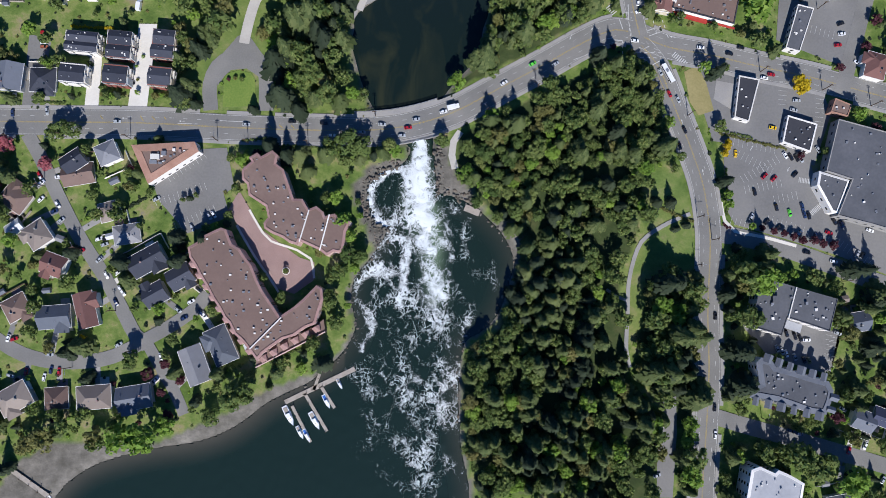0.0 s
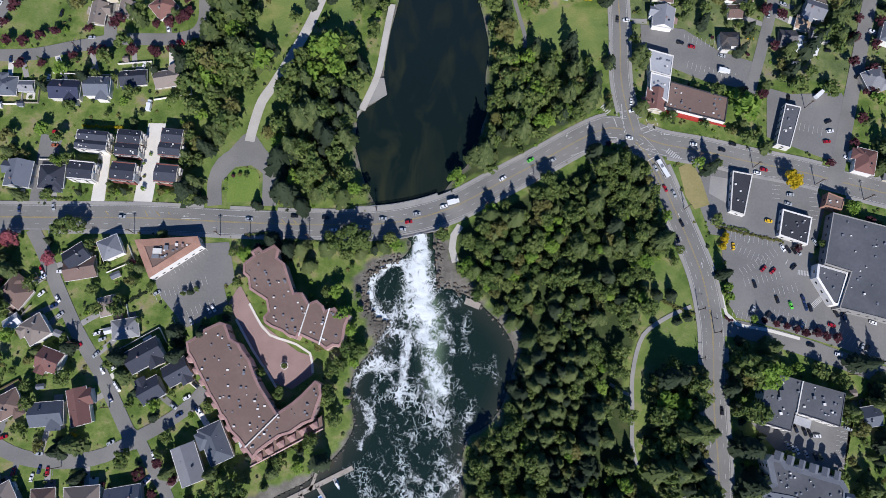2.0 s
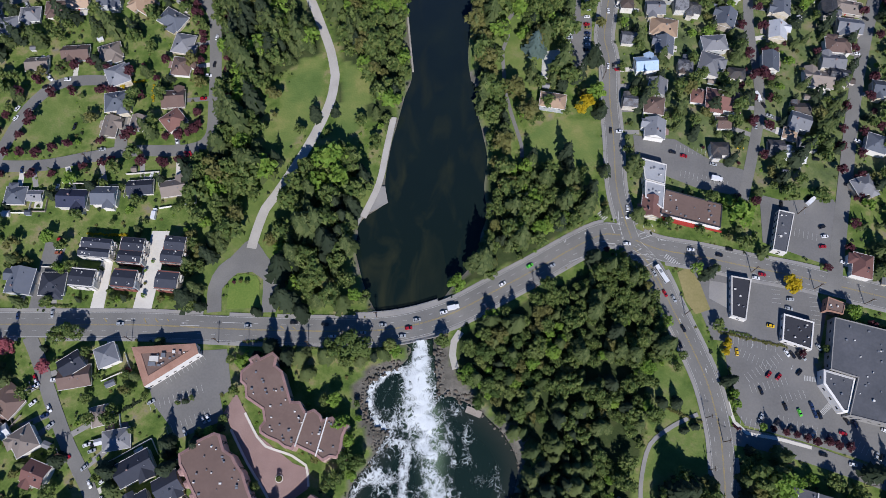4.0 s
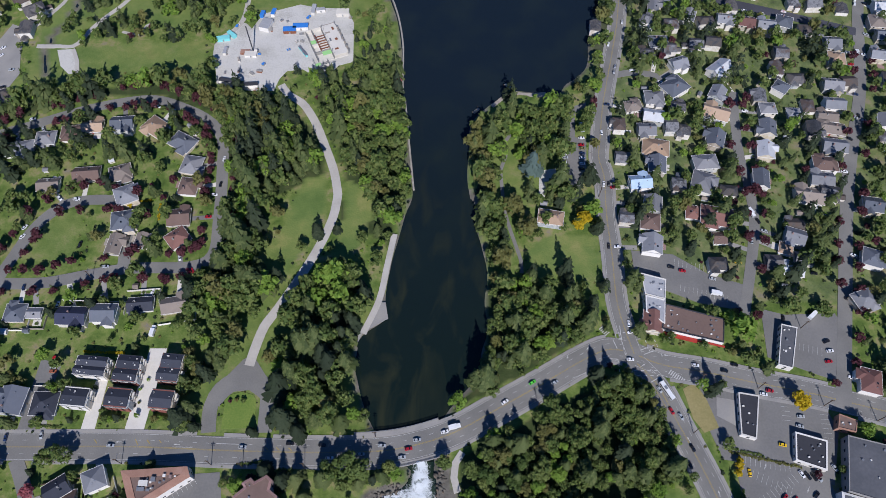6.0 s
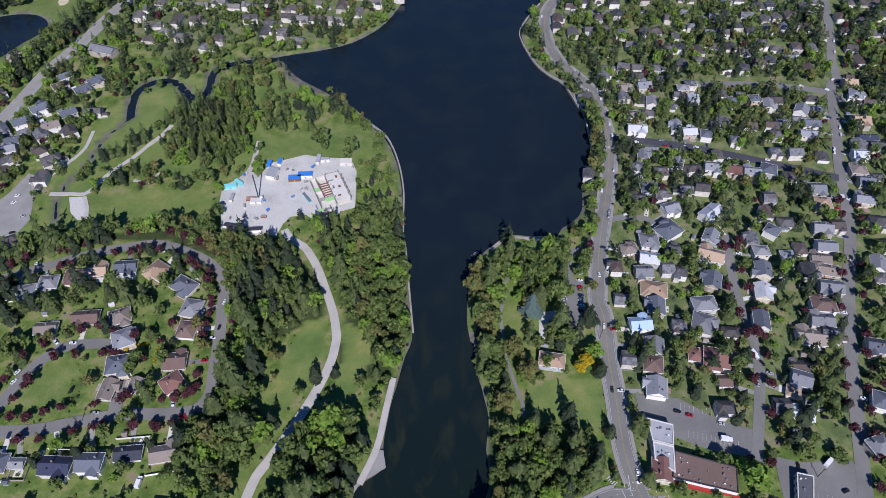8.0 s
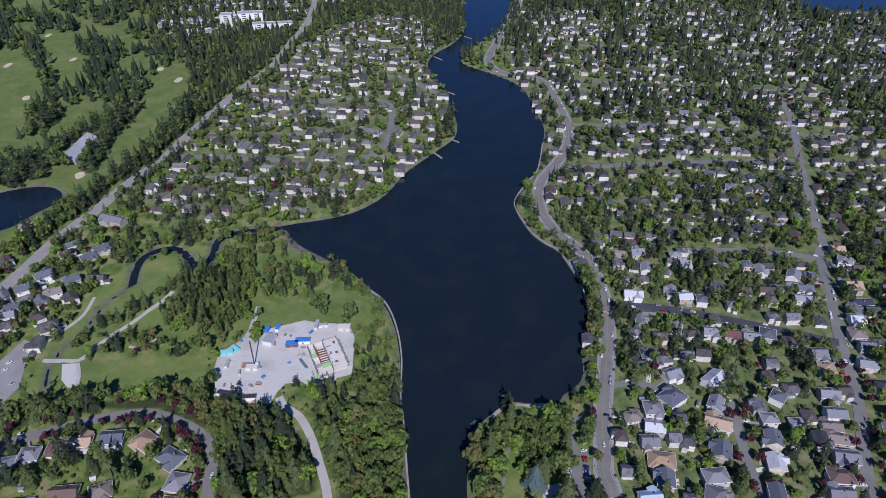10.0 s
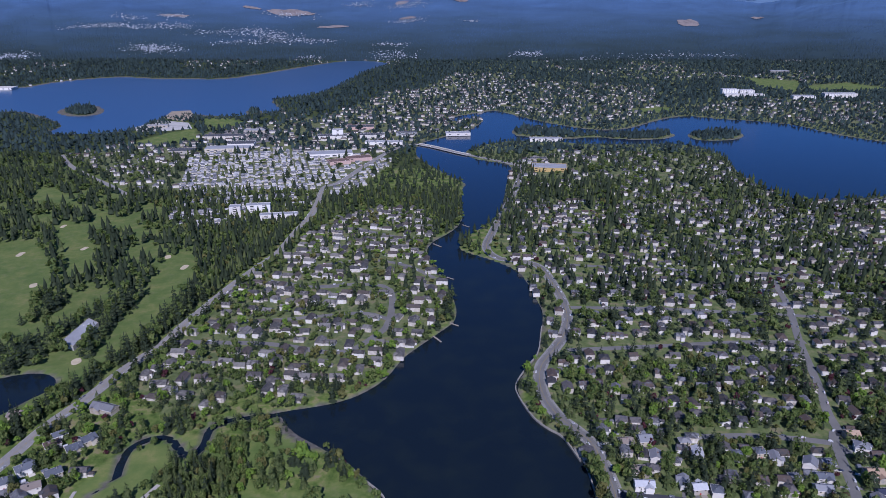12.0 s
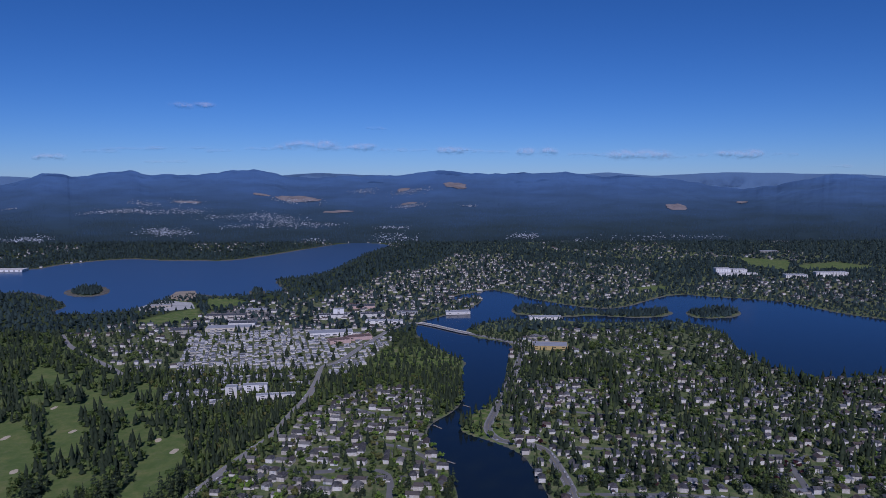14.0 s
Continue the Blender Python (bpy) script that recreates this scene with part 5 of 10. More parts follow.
BIG = []
BIG.append([(-107.9, 79.3), (-102.7, 83.9), (-104.3, 86.1), (-99.6, 89.0), (-97.4, 86.8), (-91.1, 90.4), (-87.9, 87.6), (-88.7, 82.7), (-84.5, 79.6), (-78.4, 63.0), (-73.7, 63.0), (-70.1, 57.3), (-65.7, 59.0), (-61.8, 55.8), (-60.8, 53.3), (-55.5, 54.9), (-51.7, 51.2), (-46.6, 50.6), (-49.0, 44.8), (-50.1, 35.3), (-51.9, 32.8), (-55.7, 33.4), (-59.4, 31.2), (-63.6, 34.3), (-69.9, 37.1), (-74.7, 39.2), (-75.9, 37.0), (-80.9, 38.5), (-84.1, 41.0), (-90.5, 43.5), (-94.3, 46.0), (-95.0, 49.2), (-92.6, 52.4), (-94.0, 58.4), (-98.9, 61.5), (-103.7, 64.6), (-104.8, 71.0), (-107.7, 73.6)])
block("apartment_building", BIG[-1], 11, FLAT_BROWN, PINK, "pink stucco apartment block with a brown flat roof", 46, 4, rim=1.4, rim_material=MAUVE, walls=[((-69.7, 56.7), (-74.7, 38.9)), ((-58.3, 54.3), (-63.3, 34.0))])
BIG.append([(-136.6, 35.2), (-129.5, 39.4), (-127.4, 42.2), (-118.8, 46.4), (-115.6, 45.5), (-112.2, 37.3), (-107.5, 34.5), (-105.2, 30.8), (-100.9, 25.5), (-97.6, 17.6), (-94.3, 11.4), (-87.8, 2.1), (-84.6, -2.5), (-76.9, 2.8), (-72.3, 6.9), (-64.7, 14.8), (-61.5, 13.0), (-60.8, 7.0), (-63.7, -2.3), (-64.9, -6.7), (-70.4, -8.9), (-76.5, -13.3), (-82.7, -15.2), (-88.8, -19.5), (-93.3, -23.0), (-96.3, -27.3), (-98.5, -24.2), (-104.3, -16.9), (-106.2, -15.1), (-109.1, -12.6), (-112.4, -6.4), (-115.3, -3.4), (-118.0, 1.6), (-121.9, 7.1), (-125.5, 13.7), (-129.5, 19.9), (-132.1, 24.9), (-135.4, 29.5)])
block("apartment_building", BIG[-1], 11, FLAT_BROWN, PINK, "pink stucco apartment block with a brown flat roof", 60, 4, rim=1.4, rim_material=MAUVE, walls=[((-100.5, -20.6), (-83.6, -3.1))])
BIG.append([(231.5, 112.6), (307.6, 92.4), (298.3, 37.1), (249.0, 51.8), (228.9, 56.8), (238.0, 77.6), (223.3, 82.3)])
block("shopping_mall", BIG[-1], 8, FLAT_GREY, CONCRETE, "long shopping mall with a grey flat roof", 44, 1, rim=0.5, rim_material=None)
BIG.append([(220.0, 82.5), (237.3, 77.4), (229.5, 58.2), (226.3, 58.8), (218.4, 74.3)])
block("shopping_mall_entrance", BIG[-1], 7, FLAT_GREY, PLASTER, "mall entrance with a white canopy", 4, 1, rim=1.2, rim_material=PLASTER)
BIG.append([(231.2, 125.4), (240.6, 121.5), (238.0, 114.8), (228.3, 117.4)])
block("shop", BIG[-1], 6, FLAT_BROWN, TERRACOTTA, "small brown annexe beside the mall", 5, 1, rim=0.5, rim_material=None)
BIG.append([(176.7, 138.9), (188.6, 136.7), (181.6, 111.5), (173.2, 114.1)])
block("gas_station", BIG[-1], 3.8, FLAT_DARK, PLASTER, "petrol station with a dark flat roof and white rim", 5, 1, rim=0.7, rim_material=PLASTER)
BIG.append([(204.4, 115.7), (221.4, 110.6), (216.9, 94.0), (200.7, 99.7)])
block("shop", BIG[-1], 3.8, FLAT_DARK, PLASTER, "low shop with a dark flat roof and white rim", 8, 1, rim=0.8, rim_material=PLASTER)
BIG.append([(211.8, 181.5), (221.1, 179.2), (211.9, 153.0), (203.7, 155.3)])
block("office_building", BIG[-1], 5, FLAT_GREY, PLASTER, "two-storey office with a grey flat roof", 8, 2, rim=0.5, rim_material=None)
BIG.append([(142.3, 194.4), (176.8, 184.1), (173.4, 168.5), (137.4, 177.8)])
block("pub", BIG[-1], 6.5, FLAT_BROWN, PLASTER, "red-fronted pub building with a dark brown roof", 18, 2, rim=0.6, rim_material=FLAT_DARK)
BIG.append([(129.8, 215.6), (145.0, 211.1), (142.4, 197.2), (130.1, 200.9)])
block("shop", BIG[-1], 7, FLAT_PALE, PLASTER, "pale flat-roofed shop on the corner", 8, 1, rim=0.6, rim_material=None)
BIG.append([(130.4, 200.2), (142.3, 196.8), (139.6, 180.6), (129.1, 188.8)])
block("shop", BIG[-1], 7, FLAT_PALE, PLASTER, "pale flat-roofed shop with a white front", 6, 1, rim=0.6, rim_material=None)
BIG.append([(184, 21.5), (203, 16), (226, 9.6), (221, -8.5), (209, -4.5), (197.5, -1), (194, -11), (177, -6)])
block("apartment_building", BIG[-1], 10, FLAT_GREY, PLASTER, "apartment block with a flat grey roof", 26, 3, rim=0.35, rim_material=FLAT_GREY, walls=[((203, 16), (198, -1))])
for x, y, l, w, h, mat in ((190.5, 9.5, 3.4, 3.0, 2.0, FLAT_GREY), (189, 6.5, 1.6, 1.4, 1.2, METAL), (208, 7, 1.4, 1.6, 1.5, METAL), (213.5, 3.5, 1.6, 1.4, 0.9, PLASTER), (189, -1.5, 1.6, 1.5, 0.9, PLASTER)):
    rx_, ry_ = x - bpy.data.objects["apartment_building.002"].location[0], y - bpy.data.objects["apartment_building.002"].location[1]
    part("roof_unit", boxes((rx_ - l / 2, rx_ + l / 2, ry_ - w / 2, ry_ + w / 2, 10.0, 10.1 + h)), mat, bpy.data.objects["apartment_building.002"])
carport = thing("carport", pose(203, -5.6, 0, 0, 0, -18), "white-roofed carport over the parking bays of an apartment block", "carport")
part("roof", boxes((-6.2, 6.2, -2.4, 2.4, 2.7, 2.95)), FLAT_PALE, carport)
for a in (-5.8, 0, 5.8):
    part("post", boxes((a - 0.12, a + 0.12, -2.2, -1.96, -0.4, 2.7)), METAL, carport)
    part("post", boxes((a - 0.12, a + 0.12, 1.96, 2.2, -0.4, 2.7)), METAL, carport)
BIG.append([(179, -26), (182, -23), (188, -25), (190, -28), (200, -30.5), (208, -33), (219, -36), (221.5, -41), (220, -47), (217, -54), (209, -53.5), (199, -50), (190, -47), (175, -44.5), (176, -39), (180.5, -37)])
block("apartment_building", BIG[-1], 11, FLAT_GREY, PLASTER, "apartment block with grey gabled dormers", 20, 3, rim=3.0, rim_material=SLATE_RIM)
BIG.append([(173.5, -83.3), (178.2, -81.5), (186.4, -85.1), (188.3, -83.3), (195.0, -86.2), (202.2, -90.4), (197.8, -112.4), (169.2, -105.2)])
block("apartment_building", BIG[-1], 14, FLAT_PALE, PLASTER, "pale apartment block with roof terraces", 16, 4, rim=1.5, rim_material=PLASTER)
BIG.append([(-171.6, 93.2), (-135.7, 95.5), (-133.3, 90.0), (-161.2, 71.0)])
block("hotel", BIG[-1], 8, FLAT_BROWN, PLASTER, "small hotel with terracotta tiled roof slopes", 10, 2, rim=4.0, rim_material=TERRACOTTA)


def bays(b, c, line, count, deep, wide, h, wall=None, slope_roof=None):
    """Projecting bays with small sloped roofs along one side of an apartment block."""
    run = smooth(line, 2.0)
    d = np.concatenate([[0], np.cumsum(np.linalg.norm(np.diff(run, axis=0), axis=1))])
    n = normals_of(run)
    for k in range(count):
        at = (k + 0.5) * d[-1] / count
        m = np.array([np.interp(at, d, run[:, 0]), np.interp(at, d, run[:, 1])]) - c
        o = np.array([np.interp(at, d, n[:, 0]), np.interp(at, d, n[:, 1])])
        u = np.array((o[1], -o[0]))
        foot = [tuple(m + u * p * wide / 2 + o * q) for p, q in ((-1, -0.6), (1, -0.6), (0.62, deep), (-0.62, deep))]
        bay = part("bay", plate("bay", foot, -0.5, h - 0.8, wall or PINK), None, b)
        v = [(x, y, h - 0.8) for x, y in foot] + [tuple(m - o * 0.7) + (h + 0.7,)]
        part("bay_roof", mesh_of("bay_roof", v, [(0, 1, 4), (1, 2, 4), (2, 3, 4), (3, 0, 4)]), slope_roof or MAUVE, bay)


SOUTH_BLOCK = [o for o in bpy.data.objects if o.name.startswith("apartment_building") and o.get("label", "").startswith("pink stucco")]
bays(SOUTH_BLOCK[-1], np.array(SOUTH_BLOCK[-1].matrix_world.translation)[:2], [(-98.5, -24.2), (-112.4, -6.4), (-125.5, 13.7), (-135.4, 29.5)], 9, 2.3, 5.0, 10.6)
DORMERED = [o for o in bpy.data.objects if o.get("label", "") == "apartment block with grey gabled dormers"][0]
dc = np.array(DORMERED.matrix_world.translation)[:2]


def gables(b, c, line, count, wide, h):
    """Gabled dormers that stand on the roof's edge and run back into it."""
    run = smooth(line, 2.0)
    d = np.concatenate([[0], np.cumsum(np.linalg.norm(np.diff(run, axis=0), axis=1))])
    n = normals_of(run)
    for k in range(count):
        at = (k + 0.5) * d[-1] / count
        m = np.array([np.interp(at, d, run[:, 0]), np.interp(at, d, run[:, 1])]) - c
        o = np.array([np.interp(at, d, n[:, 0]), np.interp(at, d, n[:, 1])])
        u = np.array((o[1], -o[0]))
        q = wide * (0.8, 1.0, 1.25)[k % 3] / 2
        front = part("dormer", plate("dormer", [tuple(m + u * a + o * e) for a, e in ((-q * 0.9, -0.8), (q * 0.9, -0.8), (q * 0.9, 0.5), (-q * 0.9, 0.5))], 0, h, PLASTER), None, b)
        v = [tuple(m + u * a + o * e) + (z,) for e in (0.8, -4.0) for a, z in ((-q - 0.3, h - 0.1), (0, h + q * 0.85), (q + 0.3, h - 0.1))]
        part("dormer_roof", mesh_of("dormer_roof", v, [(0, 1, 4, 3), (1, 2, 5, 4), (0, 2, 1), (3, 4, 5)]), SLATE_RIM, front)


gables(DORMERED, dc, [(219, -36), (200, -30.5), (182, -24)], 6, 3.6, 11.2)
gables(DORMERED, dc, [(175, -44.5), (199, -50), (217, -54)], 6, 3.6, 11.2)
gables(DORMERED, dc, [(217, -54), (221, -41)], 2, 3.6, 11.2)
hotel_roof = [o for o in bpy.data.objects if o.name.startswith("hotel")][0]
hx, hy = hotel_roof.matrix_world.translation[:2]
for x, y, l, w, h, mat in ((-157.5, 86.5, 5, 3, 1.4, PLASTER), (-158.5, 83.5, 4, 2, 1.0, METAL), (-152.5, 88.5, 2.4, 2.4, 1.6, METAL), (-147, 90.5, 1.6, 1.4, 1.2, PLASTER), (-154.5, 83.0, 2, 1.2, 0.8, METAL), (-143.5, 90.0, 1.5, 1.5, 1.4, PAVER)):
    part("roof_unit", boxes((x - hx - l / 2, x - hx + l / 2, y - hy - w / 2, y - hy + w / 2, 8.0, 8.2 + h)), mat, hotel_roof)
block("apartment_building", [(-375, 1236), (-355, 1239), (-357, 1255), (-377, 1252)], 20, FLAT_PALE, PLASTER, "white seven-storey apartment block with orange panels", 5, 6, 0.5, 18.0)
BIG.append([(-375, 1236), (-355, 1239), (-357, 1255), (-377, 1252)])
block("apartment_building", [(-347, 1248), (-304, 1254), (-306, 1270), (-350, 1264)], 19, FLAT_PALE, PLASTER, "long white six-storey apartment block", 5, 6, 0.5, 18.0)
BIG.append([(-347, 1248), (-304, 1254), (-306, 1270), (-350, 1264)])
block("apartment_building", [(-313, 1208), (-246, 1218), (-248, 1232), (-316, 1223)], 13, FLAT_PALE, PLASTER, "long white four-storey apartment block", 5, 4, 0.5, 18.0)
BIG.append([(-313, 1208), (-246, 1218), (-248, 1232), (-316, 1223)])
block("store", [(223, 1573), (302, 1562), (309, 1608), (229, 1619)], 9, FLAT_PALE, YELLOWISH, "large yellow store with a pale flat roof", 5, 2, 0.5, 18.0)
BIG.append([(223, 1573), (302, 1562), (309, 1608), (229, 1619)])
BIG.append([(-440, 753), (-436, 813), (-418, 800), (-420, 739)])
block("clubhouse", BIG[-1], 6, FLAT_PALE, SIDING, "long low clubhouse with a pale roof", 5, 1, 0.5, 18.0)
block("apartment_building", [(-284, 1949), (-254, 1952), (-256, 1970), (-285, 1967)], 22, FLAT_PALE, PLASTER, "pale six-storey tower block", 5, 6, 0.5, 18.0)
BIG.append([(-284, 1949), (-254, 1952), (-256, 1970), (-285, 1967)])
block("warehouse", [(-311, 1707), (-203, 1726), (-210, 1765), (-318, 1746)], 8, FLAT_PALE, PLASTER, "long white flat-roofed warehouse", 5, 1, 0.5, 18.0)
BIG.append([(-311, 1707), (-203, 1726), (-210, 1765), (-318, 1746)])
block("warehouse", [(-544, 1830), (-475, 1836), (-478, 1876), (-548, 1870)], 8, FLAT_GREY, PLASTER, "low grey flat-roofed warehouse", 5, 1, 0.5, 18.0)
BIG.append([(-544, 1830), (-475, 1836), (-478, 1876), (-548, 1870)])
block("school", [(-322, 1926), (-242, 1933), (-245, 1963), (-325, 1956)], 9, FLAT_GREY, PLASTER, "low grey school building", 5, 2, 0.5, 18.0)
BIG.append([(-322, 1926), (-242, 1933), (-245, 1963), (-325, 1956)])
block("office_building", [(-207, 1940), (-138, 1946), (-140, 1976), (-210, 1969)], 9, FLAT_GREY, PLASTER, "low grey commercial building", 5, 2, 0.5, 18.0)
BIG.append([(-207, 1940), (-138, 1946), (-140, 1976), (-210, 1969)])
block("office_building", [(-185, 1855), (-85, 1855), (-85, 1879), (-185, 1879)], 8, FLAT_PALE, PLASTER, "long pale commercial building", 5, 2, 0.5, 18.0)
BIG.append([(-185, 1855), (-85, 1855), (-85, 1879), (-185, 1879)])
block("office_building", [(261, 1897), (351, 1897), (351, 1921), (261, 1921)], 8, FLAT_PALE, PLASTER, "long pale commercial building by the river", 5, 2, 0.5, 18.0)
BIG.append([(261, 1897), (351, 1897), (351, 1921), (261, 1921)])
block("apartment_building", [(-257, 2061), (-177, 2068), (-181, 2107), (-260, 2101)], 8, FLAT_GREY, PINK, "brown brick housing block", 5, 2, 0.5, 18.0)
BIG.append([(-257, 2061), (-177, 2068), (-181, 2107), (-260, 2101)])
for x0, y0, wide, deep, high, what in ((1112, 2731, 60, 34, 26, "tall white hospital ward block"), (1180, 2731, 55, 34, 22, "white hospital block with a flat roof"), (1112, 2700, 150, 26, 11, "long low white hospital wing"),
                                       (1345, 2640, 82, 34, 13, "pale hospital side wing"), (1477, 2668, 60, 32, 18, "white hospital tower by the fields"), (1541, 2672, 62, 32, 18, "pale flat-roofed hospital building")):
    BIG.append([(x0, y0), (x0 + wide, y0 - 3), (x0 + wide + 3, y0 + deep - 3), (x0 + 3, y0 + deep)])
    block("hospital", BIG[-1], high, FLAT_PALE, PLASTER, what, 5, int(high / 3.6), 0.5, 9.0)
block("office_building", [(1641, 3482), (1731, 3475), (1734, 3504), (1644, 3512)], 12, FLAT_PALE, CONCRETE, "pale flat-roofed institutional building", 5, 3, 0.5, 18.0)
BIG.append([(1641, 3482), (1731, 3475), (1734, 3504), (1644, 3512)])
block("store", [(-639, 1930), (-529, 1938), (-532, 1971), (-641, 1964)], 8, FLAT_GREY, SIDING, "grey flat-roofed shopping centre", 5, 2, 0.5, 18.0)
BIG.append([(-639, 1930), (-529, 1938), (-532, 1971), (-641, 1964)])
block("store", [(-547, 2015), (-487, 2019), (-489, 2045), (-549, 2041)], 8, FLAT_PALE, SIDING, "pale flat-roofed shopping centre wing", 5, 2, 0.5, 18.0)
BIG.append([(-547, 2015), (-487, 2019), (-489, 2045), (-549, 2041)])
block("warehouse", [(-584, 1769), (-475, 1780), (-478, 1816), (-588, 1805)], 9, FLAT_PALE, SIDING, "long pale warehouse by the mobile homes", 5, 1, 0.5, 18.0)
BIG.append([(-584, 1769), (-475, 1780), (-478, 1816), (-588, 1805)])
block("warehouse", [(-667, 1746), (-607, 1752), (-611, 1792), (-671, 1786)], 8, FLAT_GREY, SIDING, "grey warehouse by the mobile homes", 5, 1, 0.5, 18.0)
BIG.append([(-667, 1746), (-607, 1752), (-611, 1792), (-671, 1786)])
block("warehouse", [(-855, 2089), (-795, 2100), (-800, 2123), (-859, 2113)], 7, FLAT_PALE, SIDING, "pale gravel-yard shed near the harbour", 5, 1, 0.5, 18.0)
BIG.append([(-855, 2089), (-795, 2100), (-800, 2123), (-859, 2113)])
block("apartment_building", [(-208, 1662), (-151, 1682), (-161, 1711), (-218, 1690)], 8, FLAT_BROWN, PINK, "brown brick housing court", 5, 2, 0.5, 18.0)
BIG.append([(-208, 1662), (-151, 1682), (-161, 1711), (-218, 1690)])
block("apartment_building", [(-246, 1630), (-199, 1647), (-210, 1675), (-257, 1658)], 8, FLAT_BROWN, PINK, "brown brick housing court beside the road", 5, 2, 0.5, 18.0)
BIG.append([(-246, 1630), (-199, 1647), (-210, 1675), (-257, 1658)])
block("apartment_building", [(-108, 1973), (-48, 1978), (-50, 2002), (-110, 1997)], 9, FLAT_GREY, SIDING, "grey roadside apartment house", 5, 2, 0.5, 18.0)
BIG.append([(-108, 1973), (-48, 1978), (-50, 2002), (-110, 1997)])
block("store", [(223, 1662), (273, 1662), (273, 1682), (223, 1682)], 8, FLAT_GREY, SIDING, "grey two-storey shop row", 5, 2, 0.5, 18.0)
BIG.append([(223, 1662), (273, 1662), (273, 1682), (223, 1682)])
block("warehouse", [(-1826, 2885), (-1706, 2896), (-1712, 2956), (-1831, 2945)], 8, PALE, PLASTER, "large white harbour shed", 5, 2, 0.5, 18.0)
BIG.append([(-1826, 2885), (-1706, 2896), (-1712, 2956), (-1831, 2945)])
block("hall", [(33, 1975), (103, 1981), (100, 2011), (31, 2004)], 7, FLAT_PALE, PLASTER, "low pale hall among lawns", 5, 1, 0.5, 18.0)
BIG.append([(33, 1975), (103, 1981), (100, 2011), (31, 2004)])
tc = [(x, y) for x, y in TERRACE]
terrace = thing("roof_terrace", pose(0, 0, 0), "stepped brown roof terrace with pink bays below the apartment block", "terrace")
part("floor", plate("floor", tc, -0.5, 6.5, FLAT_BROWN), None, terrace)
bays(terrace, np.zeros(2), [(-62, -7), (-80, -17), (-97, -27)], 6, 2.6, 4.8, 9.2)
part("balustrade", strip("balustrade", smooth([TERRACE[0], TERRACE[1]], 6), -0.3, 0.3, 6.4, 7.5, PINK), None, terrace)

# ---- building site ----
BLUE = surface("blue_tarpaulin", ["2f6cb4", "3c7cc4"], 0.3, 0.7, 2)
TEAL = surface("teal_sheet", ["6cb8b8", "80c8c8"], 0.3, 0.7, 2)
ORANGE = surface("orange_formwork", ["6e4430", "7c503a"], 0.3, 0.8, 2)
LIME = surface("green_membrane", ["86b872", "98c884"], 0.3, 0.8, 2)


def cabin(x, y, ang, l, w, h, mat, roof, label, name="site_cabin"):
    t = thing(name, pose(x, y, 0.05, 0, 0, ang), label, name.replace("_", " "), "site cabins and containers")
    part("body", boxes((-l / 2, l / 2, -w / 2, w / 2, 0, h)), mat, t)
    part("roof", boxes((-l / 2 - 0.1, l / 2 + 0.1, -w / 2 - 0.1, w / 2 + 0.1, h, h + 0.15)), roof, t)
    part("door", boxes((-0.5, 0.5, -w / 2 - 0.05, -w / 2 + 0.05, 0.05, 2.1)), METAL, t)


cabin(-156.7, 380.3, -12, 16, 3.4, 3, PLASTER, FLAT_DARK, "white site cabin with a dark roof", "site_cabin")
cabin(-142.7, 376.8, 5, 16, 3.4, 3, PLASTER, FLAT_DARK, "white site cabin with a dark roof", "site_cabin")
cabin(-117.2, 435.1, 3, 10, 5, 3, ORANGE, BLUE, "container with a blue tarpaulin roof", "shipping_container")
cabin(-108.9, 439.0, 3, 12, 5, 3, PLASTER, BLUE, "container with a blue tarpaulin roof", "shipping_container")
cabin(-136.3, 440.3, 75, 11, 8, 4, PLASTER, FLAT_PALE, "white site tent with a pale roof", "site_cabin")
cabin(-144.6, 409.3, 0, 9, 5, 2, PLASTER, PALE, "pale stack of wrapped boards", "material_stack")
cabin(-149.4, 411.8, 0, 7, 4, 1.5, ORANGE, TERRACOTTA, "stack of brown timber boards", "material_stack")
cabin(-100.2, 458.7, 85, 10, 3, 2.8, PLASTER, FLAT_PALE, "white steel shipping container", "shipping_container")
cabin(-94.5, 458.0, 10, 7, 3, 2.8, PLASTER, FLAT_PALE, "white steel shipping container", "shipping_container")
cabin(-140.9, 453.1, 80, 6, 3, 2.6, BLUE, BLUE, "blue site toilet cabin block", "site_cabin")
cabin(-132.2, 455.2, 80, 7, 3, 2.6, PLASTER, BLUE, "blue and white site cabin", "site_cabin")
cabin(-168.4, 425.8, 10, 10, 4, 2.5, TEAL, TEAL, "teal sheeted material stack", "material_stack")
cabin(-162.4, 430.3, -40, 8, 3, 2.5, TEAL, TEAL, "teal sheeted material stack", "material_stack")
cabin(-76.4, 455.3, 0, 10, 6, 3, PALE, PALE, "pale wrapped material stack", "material_stack")
cabin(-104.6, 412.6, -55, 12, 1.5, 2, TEAL, METAL, "green concrete pump boom folded down", "concrete_pump")
cabin(-164.8, 412.4, 85, 7, 2.5, 2.4, PLASTER, FLAT_PALE, "white site truck on gravel", "site_truck")
works = thing("building_under_construction", pose(-88, 416, 0.05, 0, 0, 23), "grey concrete building shell under construction with brown formwork", "construction")
part("slab", boxes((-9, 15, -13, 21, 0, 0.5)), PALE, works)
part("slab", boxes((-13, -2, -24, -13.1, 0, 0.45)), CONCRETE, works)
